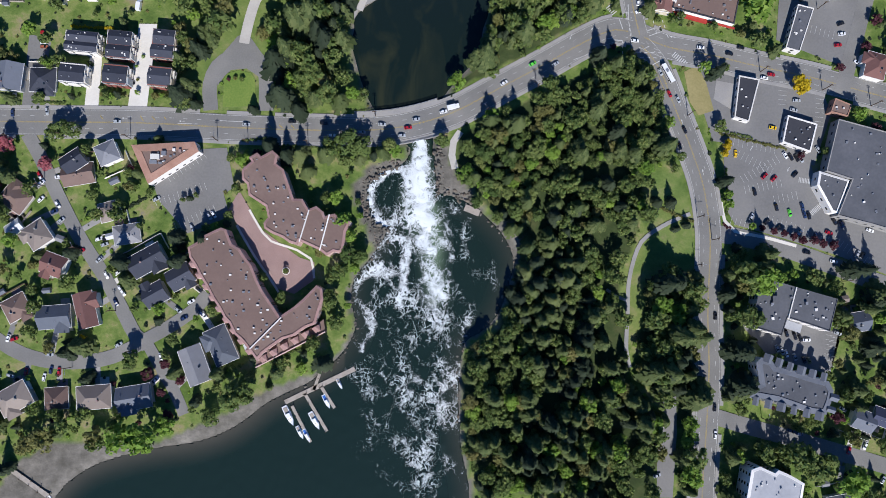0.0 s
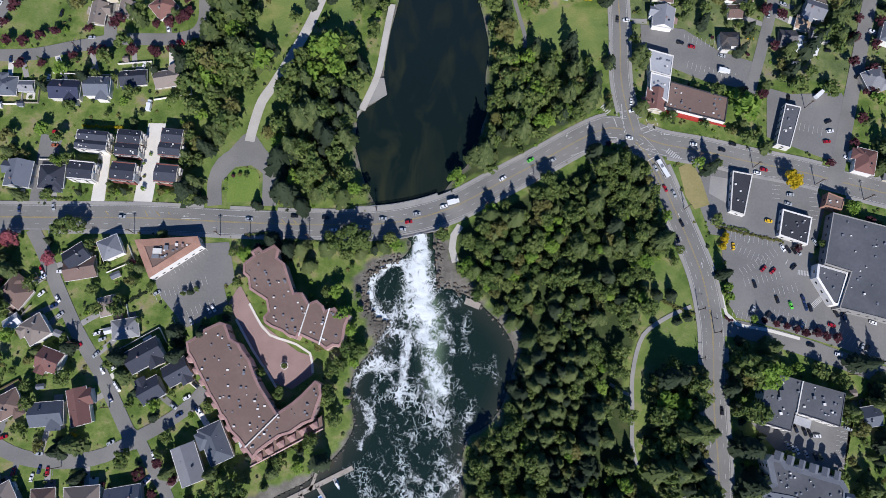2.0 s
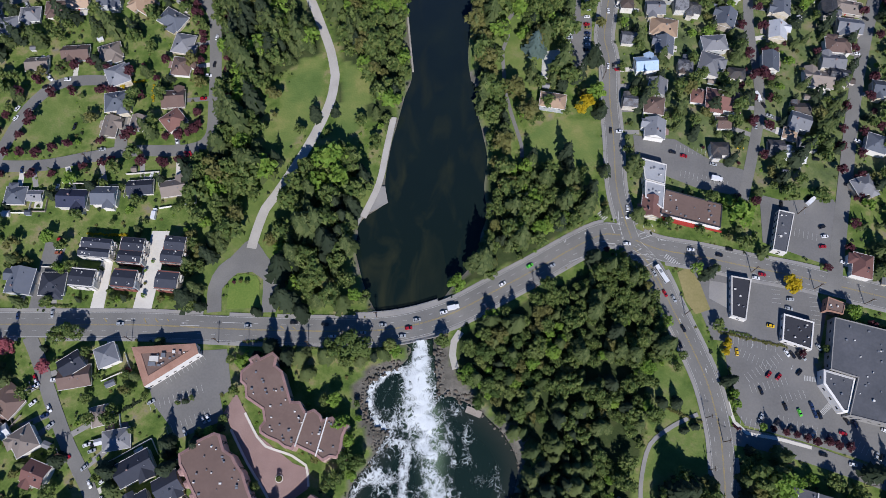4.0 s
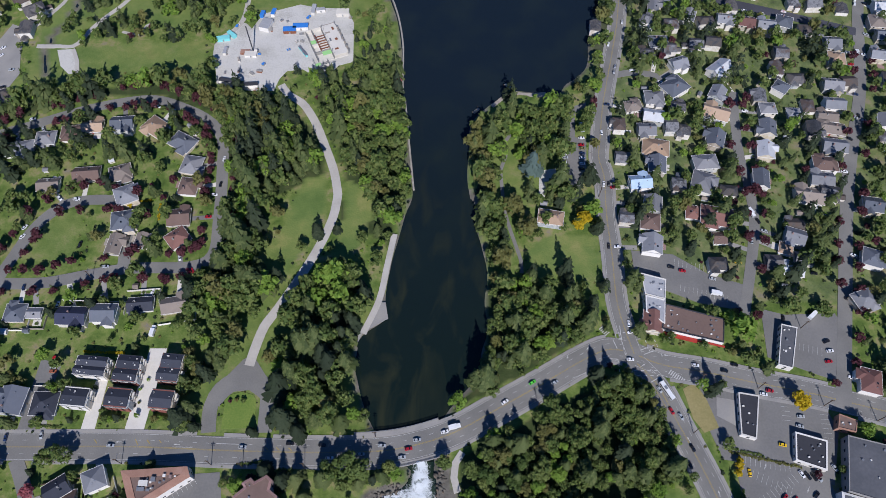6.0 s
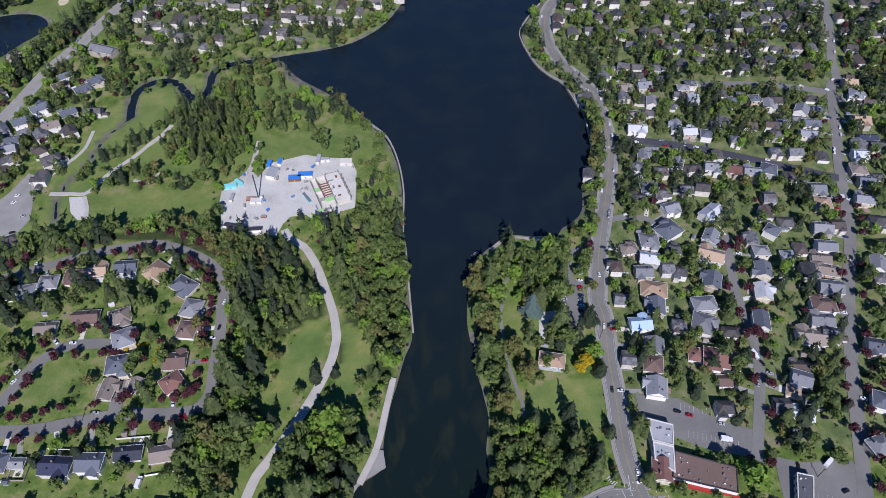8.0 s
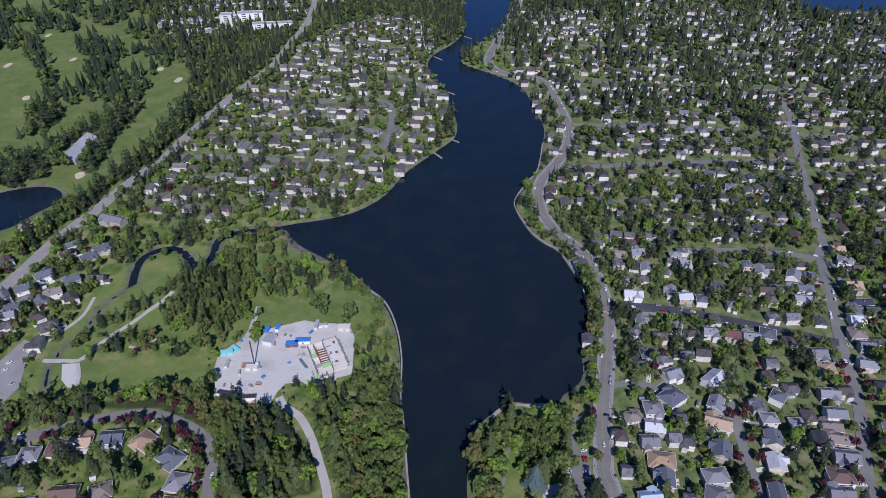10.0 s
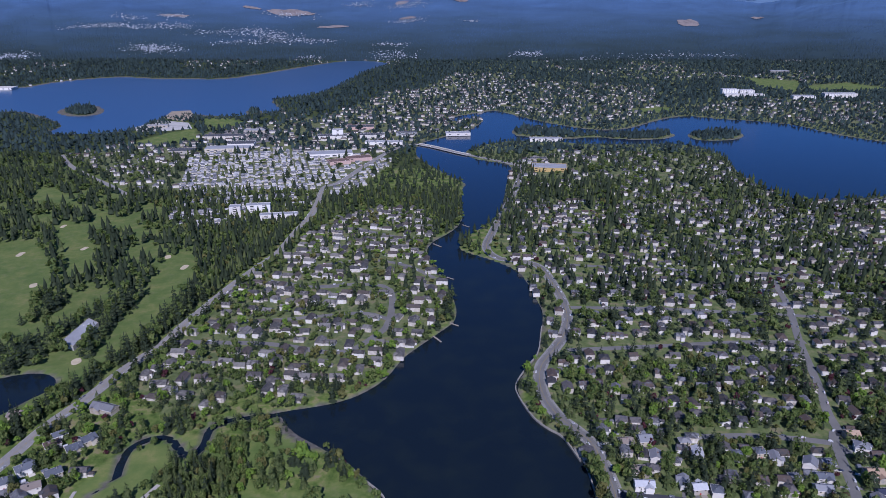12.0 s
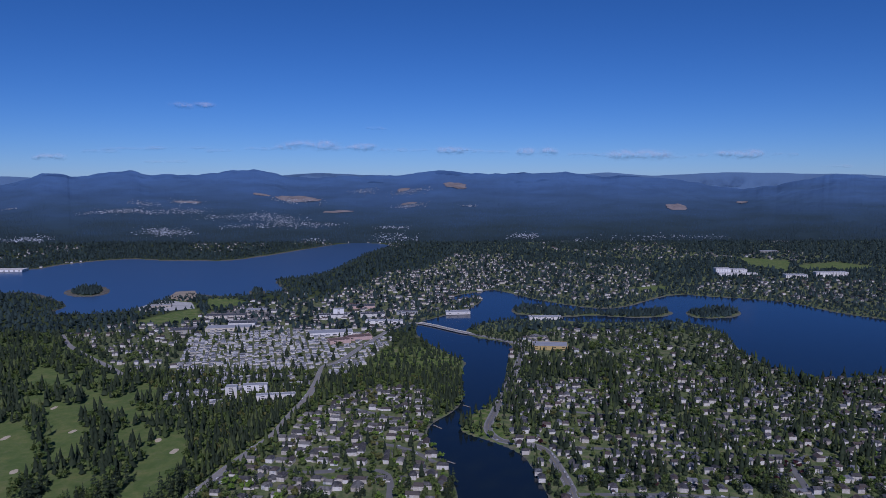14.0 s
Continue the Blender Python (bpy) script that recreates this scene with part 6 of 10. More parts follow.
for x0, x1, y0, y1, h in ((-9, 15, 20.6, 21, 3.4), (-9, -8.6, -13, 20.6, 3.0), (3.6, 4, -13, 20.6, 3.6), (-8.6, 3.6, 4.2, 4.6, 3.0), (-8.6, 3.6, -4.6, -4.2, 3.2), (-13, -12.6, -24, -9, 2.6), (-2.4, -2, -24, -13.1, 2.6),
                          (-12.6, -2.4, -24, -23.6, 2.2), (-12.6, -2.4, -18, -17.7, 2.4), (-4.2, -3.9, 4.6, 20.6, 3.4)):
    part("concrete_wall", boxes((x0, x1, y0, y1, 0.4, 0.4 + h)), rng.choice((PALE, CONCRETE)), works)
deck = part("deck", boxes((4.1, 15.2, -13.2, 20.4, 3.6, 4.0)), PALE, works)
part("membrane", boxes((-8.4, -4.4, 6, 9.5, 2.6, 2.9)), LIME, works)
part("membrane", boxes((-3.6, 3.4, -9, -5, 2.9, 3.2)), LIME, works)
part("membrane", boxes((-12.4, -8, -17.4, -13.4, 1.2, 1.5)), LIME, works)
for k in range(6):
    part("formwork_beam", boxes((-3.8, 3.5, -3 + 2.7 * k, -2.3 + 2.7 * k, 3.6, 4.1)), ORANGE, works)
part("formwork_beam", boxes((-4.0, -3.4, -4, 14, 3.5, 4.0)), ORANGE, works)
for x, y, l, w in ((7, 12, 3.4, 1.2), (11, 3, 2, 2), (8, -7, 2.6, 1.4), (12, 15, 1.6, 2.8), (6.5, 4, 1.2, 3)):
    part("board_stack", boxes((x - l / 2, x + l / 2, y - w / 2, y + w / 2, 4.0, 4.5)), rng.choice((ORANGE, WOOD, METAL)), deck)
for k in range(8):
    for x in (4.4, 14.9):
        part("column", boxes((x - 0.2, x + 0.2, -12.6 + 4.6 * k, -12.2 + 4.6 * k, 4.0, 6.2)), METAL if k % 2 else PALE, deck)
for k in range(6):
    part("scaffold_frame", boxes((15.4, 16.6, -12 + 5.5 * k, -11.8 + 5.5 * k, 0.4, 5.2)), METAL, works)
part("scaffold_deck", boxes((15.4, 16.6, -12, 16, 3.4, 3.5)), WOOD, works)
part("scaffold_deck", boxes((4, 15, 21.3, 22.4, 3.0, 3.1)), WOOD, works)
crane = thing("mobile_crane", pose(-143.2, 412.5, 0.05, 0, 0, 10), "dark mobile crane with a raised boom", "crane")
part("chassis", boxes((-4, 4, -1.3, 1.3, 0.4, 1.6)), METAL, crane)
part("cab", boxes((1, 3.4, -1.2, 0.2, 1.6, 3)), PLASTER, crane)
part("boom", boxes((-0.4, 0.4, -0.4, 0.4, 1.6, 26)), FLAT_DARK, crane)
awning = thing("awning", pose(0, 0, 0), "red sloping awning along the front of the pub", "awning")
part("canopy", strip("canopy", smooth([(137.7, 177.1), (158.8, 171.3)], 5), -1.6, 1.6, 2.6, 3.6, RED), None, awning)
part("sill", strip("sill", smooth([(158.8, 171.3), (175.0, 167.3)], 5), -0.5, 0.5, 2.6, 3.4, RED), None, awning)
clutter = random.Random(31)
sx0, sy0 = np.array(SITE).min(0)
sx1, sy1 = np.array(SITE).max(0)
spots = [(clutter.uniform(sx0, sx1), clutter.uniform(sy0, sy1)) for _ in range(60)]
for x, y in [q for q, o in zip(spots, inside(np.array(spots), SITE)) if o and not (-106 < q[0] < -66 and 386 < q[1] < 444)][:26]:
    cabin(x, y, clutter.uniform(0, 180), clutter.uniform(1.5, 4.5), clutter.uniform(1, 2.2), clutter.uniform(0.5, 1.6), clutter.choice((PALE, WOOD, CONCRETE, ORANGE, METAL)), clutter.choice((WOOD, PALE, CONCRETE, METAL, BLUE)), "stack of building material on the gravel", "material_stack")


# ---- rapids ----


def near_line(pts, line, wide):
    return np.exp(-(line_dist(pts, smooth(line, 4)) / wide) ** 2)


def rapids_material():
    m = bpy.data.materials.new("rapids")
    m.use_nodes = True
    n, l = m.node_tree.nodes, m.node_tree.links
    b = n["Principled BSDF"]
    geo = n.new("ShaderNodeNewGeometry")
    at = n.new("ShaderNodeVertexColor")
    at.layer_name = "foam"
    sep = n.new("ShaderNodeSeparateColor")
    l.new(at.outputs["Color"], sep.inputs["Color"])

    def math_node(op, a, c, d=None):
        x = n.new("ShaderNodeMath")
        x.operation = op
        for i, q in enumerate((a, c, d)):
            if q is None:
                continue
            if isinstance(q, (int, float)):
                x.inputs[i].default_value = q
            else:
                l.new(q, x.inputs[i])
        return x.outputs[0]

    warp = n.new("ShaderNodeTexNoise")
    warp.inputs["Scale"].default_value, warp.inputs["Detail"].default_value = 0.16, 9
    warp.inputs["Roughness"].default_value = 0.6
    l.new(geo.outputs["Position"], warp.inputs["Vector"])
    vm = n.new("ShaderNodeVectorMath")
    vm.operation = "MULTIPLY_ADD"
    l.new(warp.outputs["Color"], vm.inputs[0])
    vm.inputs[1].default_value = (12, 12, 0)
    l.new(geo.outputs["Position"], vm.inputs[2])
    stretch = n.new("ShaderNodeVectorMath")
    stretch.operation = "MULTIPLY"
    l.new(vm.outputs[0], stretch.inputs[0])
    stretch.inputs[1].default_value = (1, 0.8, 1)

    def lace(scale):
        v = n.new("ShaderNodeTexVoronoi")
        v.feature = "DISTANCE_TO_EDGE"
        v.inputs["Scale"].default_value = scale
        l.new(stretch.outputs[0], v.inputs["Vector"])
        x = n.new("ShaderNodeMapRange")
        l.new(v.outputs["Distance"], x.inputs["Value"])
        x.inputs["From Min"].default_value, x.inputs["From Max"].default_value = 0.0, 0.3
        x.inputs["To Min"].default_value, x.inputs["To Max"].default_value = 1.0, 0.0
        return x.outputs["Result"]

    fine = n.new("ShaderNodeTexNoise")
    fine.inputs["Scale"].default_value, fine.inputs["Detail"].default_value, fine.inputs["Roughness"].default_value = 1.0, 8, 0.78
    l.new(vm.outputs[0], fine.inputs["Vector"])
    patch = n.new("ShaderNodeTexNoise")
    patch.inputs["Scale"].default_value, patch.inputs["Detail"].default_value = 0.07, 4
    l.new(geo.outputs["Position"], patch.inputs["Vector"])
    gap = n.new("ShaderNodeMapRange")
    l.new(warp.outputs["Fac"], gap.inputs["Value"])
    gap.inputs["From Min"].default_value, gap.inputs["From Max"].default_value, gap.inputs["To Min"].default_value, gap.inputs["To Max"].default_value = 0.36, 0.6, 1.0, 0.35
    torn = n.new("ShaderNodeMapRange")
    l.new(patch.outputs["Fac"], torn.inputs["Value"])
    torn.inputs["From Min"].default_value, torn.inputs["From Max"].default_value, torn.inputs["To Min"].default_value, torn.inputs["To Max"].default_value = 0.35, 0.62, 0.4, 1.0
    web = math_node("MAXIMUM", math_node("MULTIPLY", lace(0.15), gap.outputs["Result"]), math_node("MULTIPLY", lace(0.4), math_node("MULTIPLY", torn.outputs["Result"], 0.95)))
    web = math_node("MULTIPLY_ADD", web, 0.5, math_node("MULTIPLY", fine.outputs["Fac"], 0.78))
    web = math_node("ADD", web, math_node("MULTIPLY", patch.outputs["Fac"], 0.34))
    level = math_node("ADD", web, sep.outputs["Red"])
    foam = n.new("ShaderNodeMapRange")
    foam.interpolation_type = "SMOOTHSTEP"
    l.new(level, foam.inputs["Value"])
    foam.inputs["From Min"].default_value, foam.inputs["From Max"].default_value = 1.0, 1.34
    tint = n.new("ShaderNodeMix")
    tint.data_type = "RGBA"
    l.new(sep.outputs["Green"], tint.inputs[0])
    tint.inputs[6].default_value, tint.inputs[7].default_value = (0.0085, 0.018, 0.0125, 1), (0.15, 0.22, 0.13, 1)
    white = n.new("ShaderNodeMix")
    white.data_type = "RGBA"
    l.new(foam.outputs["Result"], white.inputs[0])
    bed = n.new("ShaderNodeMix")
    bed.data_type = "RGBA"
    l.new(sep.outputs["Blue"], bed.inputs[0])
    l.new(tint.outputs[2], bed.inputs[6])
    bed.inputs[7].default_value = (0.06, 0.056, 0.042, 1)
    l.new(bed.outputs[2], white.inputs[6])
    white.inputs[7].default_value = (0.62, 0.66, 0.66, 1)
    l.new(white.outputs[2], b.inputs["Base Color"])
    rough = math_node("MULTIPLY_ADD", foam.outputs["Result"], 0.7, 0.15)
    l.new(rough, b.inputs["Roughness"])
    bp = n.new("ShaderNodeBump")
    bp.inputs["Strength"].default_value, bp.inputs["Distance"].default_value = 0.5, 0.5
    l.new(math_node("MULTIPLY_ADD", foam.outputs["Result"], level, math_node("MULTIPLY", fine.outputs["Fac"], 0.12)), bp.inputs["Height"])
    l.new(bp.outputs["Normal"], b.inputs["Normal"])
    return m


bx, by = np.meshgrid(np.arange(-330, 70, 1.3), np.arange(-190, 100, 1.3))
bp_ = np.stack([bx.ravel(), by.ravel()], 1)
jy = [-6, 13, 29, 40, 52, 66, 80, 94, 100]
jet_w = np.interp(bp_[:, 1], jy, [-6, -4, -9, -12, -17, -19, -17, -13, -13])
jet_e = np.interp(bp_[:, 1], jy, [9, 7, 1, 2, 2, -1, 0, -4, -4])
core = np.exp(-np.abs((bp_[:, 0] - (jet_w + jet_e) / 2) / ((jet_e - jet_w) / 2)) ** 4)
den = core * np.interp(bp_[:, 1], [-20, 0, 20, 35, 50, 62, 74, 88], [0.04, 0.13, 0.19, 0.21, 0.23, 0.27, 0.34, 0.44])
den += 0.13 * near_line(bp_, JET[:5], 3.4)
for line, wide, much in ((EDDY, 3.2, 0.42), (EDDY_B, 2.6, 0.26), (WEST_FOAM, 2.6, 0.28), (WEST_BAND, 2.4, 0.26), (EAST_FOAM, 2.0, 0.14), (EAST_THREADS, 2.6, 0.15), (EAST_EDGE, 2.2, 0.14), (SHORE_FOAM, 3.0, 0.06)):
    den += much * near_line(bp_, line, wide)
basin_mid = smooth([(-9, 60), (-12, 25), (-11, -15), (-6, -60), (-10, -110), (-20, -170)], 8)
den += 0.22 * np.exp(-(line_dist(bp_, basin_mid) / 26) ** 2) * np.interp(bp_[:, 1], [-150, -60, 20], [0.45, 0.85, 1.0]) - 0.04 * np.clip((bp_[:, 0] - 13) / 10, 0, 1) * (bp_[:, 1] > -20)
den += np.array([0.17 * noise.noise(Vector((x * 0.045 + 0.4 * noise.noise(Vector((x * 0.06, y * 0.06, 1))), y * 0.035, 3.0))) for x, y in bp_])
den -= 0.25 * np.clip((-15 - bp_[:, 0] - 0.5 * (bp_[:, 1] + 100)) / 30, 0, 1)
den -= 0.3 * np.clip((-45 - bp_[:, 0]) / 25, 0, 1) * (bp_[:, 1] < -25)
wave = np.array([noise.fractal(Vector((x * 0.25, y * 0.18, 2.0)), 0.9, 2.0, 4) for x, y in bp_])
hz = SEA + 0.2 + wave * (0.12 + 0.5 * core) + 0.7 * core + 1.1 * core * np.clip((bp_[:, 1] - 45) / 40, 0, 1)
aer = np.clip(near_line(bp_, JET_GREEN, 5) * 0.6 + 0.3 * core * np.clip((bp_[:, 1] - 20) / 40, 0, 1), 0, 0.6)
inland = shore(bp_)
sel = inland < 1.2
shallow = np.clip(1 + inland / 13, 0, 1) ** 1.5 * np.where(bp_[:, 0] < -50, 0.9, 0.35) * (bp_[:, 1] < 60)
nyb, nxb = bx.shape
ib = np.arange(nyb * nxb).reshape(nyb, nxb)
qb = np.stack([ib[:-1, :-1], ib[:-1, 1:], ib[1:, 1:], ib[1:, :-1]], -1).reshape(-1, 4)
qb = qb[sel[qb].all(1)]
used, inv = np.unique(qb, return_inverse=True)
qb = inv.reshape(-1, 4)
rap = mesh_of("rapids", np.column_stack([bp_[used], hz[used]]), qb, rapids_material())
rap.attributes.new("foam", "FLOAT_COLOR", "POINT").data.foreach_set("color", np.column_stack([den[used], aer[used], shallow[used], 0 * den[used] + 1]).astype(np.float32).ravel())
rap.polygons.foreach_set("use_smooth", [True] * len(rap.polygons))
tagged(new("rapids", rap), "white foaming tidal rapids spreading into dark water", "water", kind="structure")

for name, pl, wide in (("pier", PIER_N, 3.0), ("pier", PIER_N2, 4.5)):
    tagged(new(name, strip(name, smooth(pl, 4), -wide / 2, wide / 2, -0.9, -0.4, WOOD)), "weathered grey timber pier on the inlet", "pier", kind="structure")

# ---- bridge over the narrows ----
line, wide = LINES["gorge_road"]
span = line[(line[:, 0] > -48) & (line[:, 0] < 6)]
bridge = thing("bridge", pose(0, 0, 0), "grey concrete road bridge with steel railings over the narrows", "bridge")
part("deck", strip("deck", span, -wide / 2 - 2.3, wide / 2 + 3.4, -1.3, 0.03, CONCRETE), None, bridge)
for off in (-wide / 2 - 2.2, wide / 2 + 3.3):
    for zz in (0.5, 0.85, 1.2):
        part("rail", strip("rail", span, off - 0.06, off + 0.06, zz - 0.06, zz + 0.06, METAL), None, bridge)
    nn = normals_of(span)
    for i in range(0, len(span)):
        q = span[i] + nn[i] * off
        part("post", boxes((q[0] - 0.12, q[0] + 0.12, q[1] - 0.12, q[1] + 0.12, 0, 1.3)), CONCRETE, bridge)
part("walkway", strip("walkway", span, wide / 2 + 0.1, wide / 2 + 3.2, -0.2, 0.26, CONCRETE), None, bridge)

hw = LINES["highway"][0]
hs = hw[(shore(hw) < 6) & (hw[:, 1] > 1100)]
if len(hs) > 3:
    fb_ = thing("road_bridge", pose(0, 0, 0), "long pale concrete road bridge on piers across the river", "bridge")
    part("deck", strip("deck", hs, -8.6, 8.6, -0.2, 0.14, PALE), None, fb_)
    for s in (-8.6, 8.6):
        part("parapet", strip("parapet", hs, s - 0.3, s + 0.3, 0.1, 1.4, PALE), None, fb_)
    for q in hs[::2]:
        part("pier", boxes((q[0] - 1, q[0] + 1, q[1] - 5, q[1] + 5, -6, -0.2)), CONCRETE, fb_)

# ---- road paint ----
RP = {k: v[0] for k, v in LINES.items()}


def dashes(name, line, off, dash, gap, wide, z, mat, d0=0.0, d1=1e9):
    n = normals_of(line)
    run = np.concatenate([[0], np.cumsum(np.linalg.norm(np.diff(line, axis=0), axis=1))])
    v, f = [], []
    d = max(3.0, d0)
    while d + dash < min(run[-1] - 3, d1):
        ends = []
        for q in (d, d + dash):
            c = np.array([np.interp(q, run, line[:, 0]), np.interp(q, run, line[:, 1])])
            m = np.array([np.interp(q, run, n[:, 0]), np.interp(q, run, n[:, 1])])
            ends += [c + m * (off - wide / 2), c + m * (off + wide / 2)]
        k = len(v)
        v += [(p[0], p[1], z) for p in ends]
        f.append((k, k + 2, k + 3, k + 1))
        d += dash + gap
    if v:
        tagged(new(name, mesh_of(name, v, f, mat)), "painted road line", "road marking", kind="structure")


for rd, lanes, z in (("gorge_road", 2, 0.09), ("east_road", 2, 0.095), ("south_road", 2, 0.1), ("north_road", 1, 0.1), ("highway", 2, 0.18)):
    for o in (-0.22, 0.22):
        dashes("centre_line", RP[rd], o, 4.0, 0.02, 0.16, z, YELLOW_LINE)
    if lanes == 2:
        for o in (-3.7, 3.7):
            dashes("lane_line", RP[rd], o, 2.5, 5.5, 0.15, z, WHITE_LINE)
    for o in (-1, 1):
        dashes("edge_line", RP[rd], o * (LINES[rd][1] / 2 - 0.6), 6.0, 0.02, 0.16, z, WHITE_LINE)


def paint(x0, y0, x1, y1, dash=0.0, wide=0.3, mat=WHITE_LINE):
    """A painted line from point to point, solid or dashed."""
    a, c = np.array((x0, y0)), np.array((x1, y1))
    length = np.linalg.norm(c - a)
    u = (c - a) / length
    n = np.array((-u[1], u[0])) * wide / 2
    d, v, f = 0.0, [], []
    step = dash or length
    while d < length - 0.1:
        p, q = a + u * d, a + u * min(d + step, length)
        k = len(v)
        v += [(w[0], w[1], 0.15) for w in (p - n, q - n, q + n, p + n)]
        f.append((k, k + 1, k + 2, k + 3))
        d += 2 * step
    tagged(new("painted_line", mesh_of("painted_line", v, f, mat)), "worn painted line on the asphalt", "road marking", kind="structure")


def arrow(x, y, ang):
    c, s = math.cos(radians(ang)), math.sin(radians(ang))
    flat_ = [(-1.8, -0.14), (0.4, -0.14), (0.4, -0.5), (1.8, 0), (0.4, 0.5), (0.4, 0.14), (-1.8, 0.14)]
    tagged(new("lane_arrow", mesh_of("lane_arrow", [(x + p * c - q * s, y + p * s + q * c, 0.15) for p, q in flat_], [(0, 1, 5, 6), (2, 3, 4)], WHITE_LINE)), "white painted lane arrow on the road", "road marking", kind="structure")


def stripes(x, y, ang, count, pitch, length, wide, mat=WHITE_LINE, z=0.13, name="crosswalk", label="painted zebra crossing"):
    v, f = [], []
    c, s = math.cos(radians(ang)), math.sin(radians(ang))
    for k in range(count):
        u = (k - (count - 1) / 2) * pitch
        for a, b in ((-1, -1), (1, -1), (1, 1), (-1, 1)):
            p, q = u + a * wide / 2, b * length / 2
            v.append((x + p * c - q * s, y + p * s + q * c, z))
        f.append((4 * k, 4 * k + 1, 4 * k + 2, 4 * k + 3))
    tagged(new(name, mesh_of(name, v, f, mat)), label, "road marking", kind="structure")


stripes(103.6, 178.9, -50, 5, 1.3, 3.5, 0.6)
stripes(143.6, 149.6, -40, 8, 1.3, 3.4, 0.6)
stripes(112.7, 153.7, 0, 1, 1, 1, 0.5)
stripes(215.4, 78.1, -8, 9, 0.9, 3, 0.45)
stripes(221.1, 61.3, 40, 9, 0.9, 3, 0.45)
stripes(150.3, 476.4, 0, 9, 1.1, 3.2, 0.5)
stripes(112.0, 178.3, 0, 2, 3.2, 8, 0.4)
stripes(129.6, 166.5, -70, 2, 3.2, 9, 0.4)
stripes(122.7, 153.8, 0, 2, 12, 0.5, 0.4)
stripes(182.8, 90.1, -28, 12, 2.7, 5, 0.14, name="stall_lines", label="painted parking stall lines")
stripes(190.6, 74.6, 12, 9, 2.7, 5, 0.14, name="stall_lines", label="painted parking stall lines")
stripes(203.6, 68.1, 12, 6, 2.7, 5, 0.14, name="stall_lines", label="painted parking stall lines")
stripes(189.2, 84.5, 30, 10, 2.7, 5, 0.14, name="stall_lines", label="painted parking stall lines")
stripes(186.3, 98.5, -10, 10, 2.7, 5, 0.14, name="stall_lines", label="painted parking stall lines")
stripes(225.1, 118.4, 85, 7, 2.7, 5, 0.14, name="stall_lines", label="painted parking stall lines")
stripes(203.8, 129.9, 85, 6, 2.7, 5, 0.14, name="stall_lines", label="painted parking stall lines")
stripes(209.6, 50.0, -18, 14, 2.7, 5, 0.14, name="stall_lines", label="painted parking stall lines")
stripes(176.9, 53.0, -20, 5, 2.7, 5, 0.14, name="stall_lines", label="painted parking stall lines")
stripes(227.2, -9.8, 80, 12, 2.7, 4.5, 0.14, name="stall_lines", label="painted parking stall lines")
stripes(226.7, -24.2, 80, 12, 2.7, 4.5, 0.14, name="stall_lines", label="painted parking stall lines")
stripes(-145.5, 66.3, 20, 12, 2.7, 5, 0.14, name="stall_lines", label="painted parking stall lines")
stripes(-136.9, 53.3, 25, 10, 2.7, 5, 0.14, name="stall_lines", label="painted parking stall lines")
stripes(-142.9, 82.7, 35, 10, 2.7, 5, 0.14, name="stall_lines", label="painted parking stall lines")
stripes(238.7, 38.8, -35, 12, 2.7, 5, 0.14, name="stall_lines", label="painted parking stall lines")
stripes(172.1, 223.2, -12, 14, 2.7, 5, 0.14, name="stall_lines", label="painted parking stall lines")
stripes(170.2, 204.7, -15, 12, 2.7, 5, 0.14, name="stall_lines", label="painted parking stall lines")
stripes(225.8, 167.7, -15, 8, 2.7, 5, 0.14, name="stall_lines", label="painted parking stall lines")
paint(127.4, 175.7, 130.5, 163.1, 1.6, 0.4)
paint(133.7, 173.1, 137.5, 160.8, 1.6, 0.4)
paint(108.3, 173.1, 110.2, 167.3, 0, 0.4)
paint(109.8, 160.4, 110.0, 151.6, 1.6, 0.4)
paint(113.3, 177.6, 115.7, 152.7, 1.6, 0.4)
paint(118.7, 153.4, 132.7, 153.2, 2, 0.4)
paint(116.0, 150.3, 132.6, 150.1, 2, 0.4)
paint(112.0, 177.3, 118.4, 178.0, 1.5, 0.4)
paint(112.0, 173.8, 115.6, 174.2, 1.5, 0.4)
paint(124.0, 175.0, 128.0, 175.4, 0, 0.5)
paint(81.1, 148.5, 102.1, 156.3, 0, 0.25)
paint(104.5, 160.7, 109.8, 160.4, 0, 0.5)
paint(127.6, 146.0, 134.0, 149.5, 0, 0.5)
paint(122.0, 151.0, 130.7, 130.8, 0, 0.2)
paint(127.9, 145.7, 135.0, 129.2, 0, 0.2, YELLOW_LINE)
paint(-170.5, 112.2, -168.6, 109.1, 0, 0.4, YELLOW_LINE)
paint(-163.9, 111.9, -161.7, 109.5, 0, 0.4, YELLOW_LINE)
paint(-156.9, 111.6, -155.5, 110.2, 0, 0.4, YELLOW_LINE)
paint(-193.6, 112.0, -191.8, 109.9, 0, 0.4, YELLOW_LINE)
paint(-96.6, 107.7, -94.5, 106.0, 0, 0.4, YELLOW_LINE)
paint(-90.3, 107.7, -88.2, 106.0, 0, 0.4, YELLOW_LINE)
paint(-83.3, 107.4, -81.3, 105.8, 0, 0.4, YELLOW_LINE)
paint(-148.8, 107.9, -137.5, 107.7, 0, 0.3)
paint(-124.5, 109.8, -109.2, 109.3, 0, 0.3)
arrow(-179.6, 110.7, 180)
arrow(-146.5, 109.3, 180)
arrow(-110.1, 107.9, 180)
arrow(79.5, 162.1, 250)
arrow(92.5, 167.8, 235)
arrow(139.5, 162.9, 170)
arrow(124.4, 156.5, 30)
arrow(155.9, 82.5, 100)
arrow(144.3, 112.1, 110)
arrow(184.6, 97.1, 60)
arrow(205.7, 84.7, 240)
arrow(102.8, 161.7, 10)

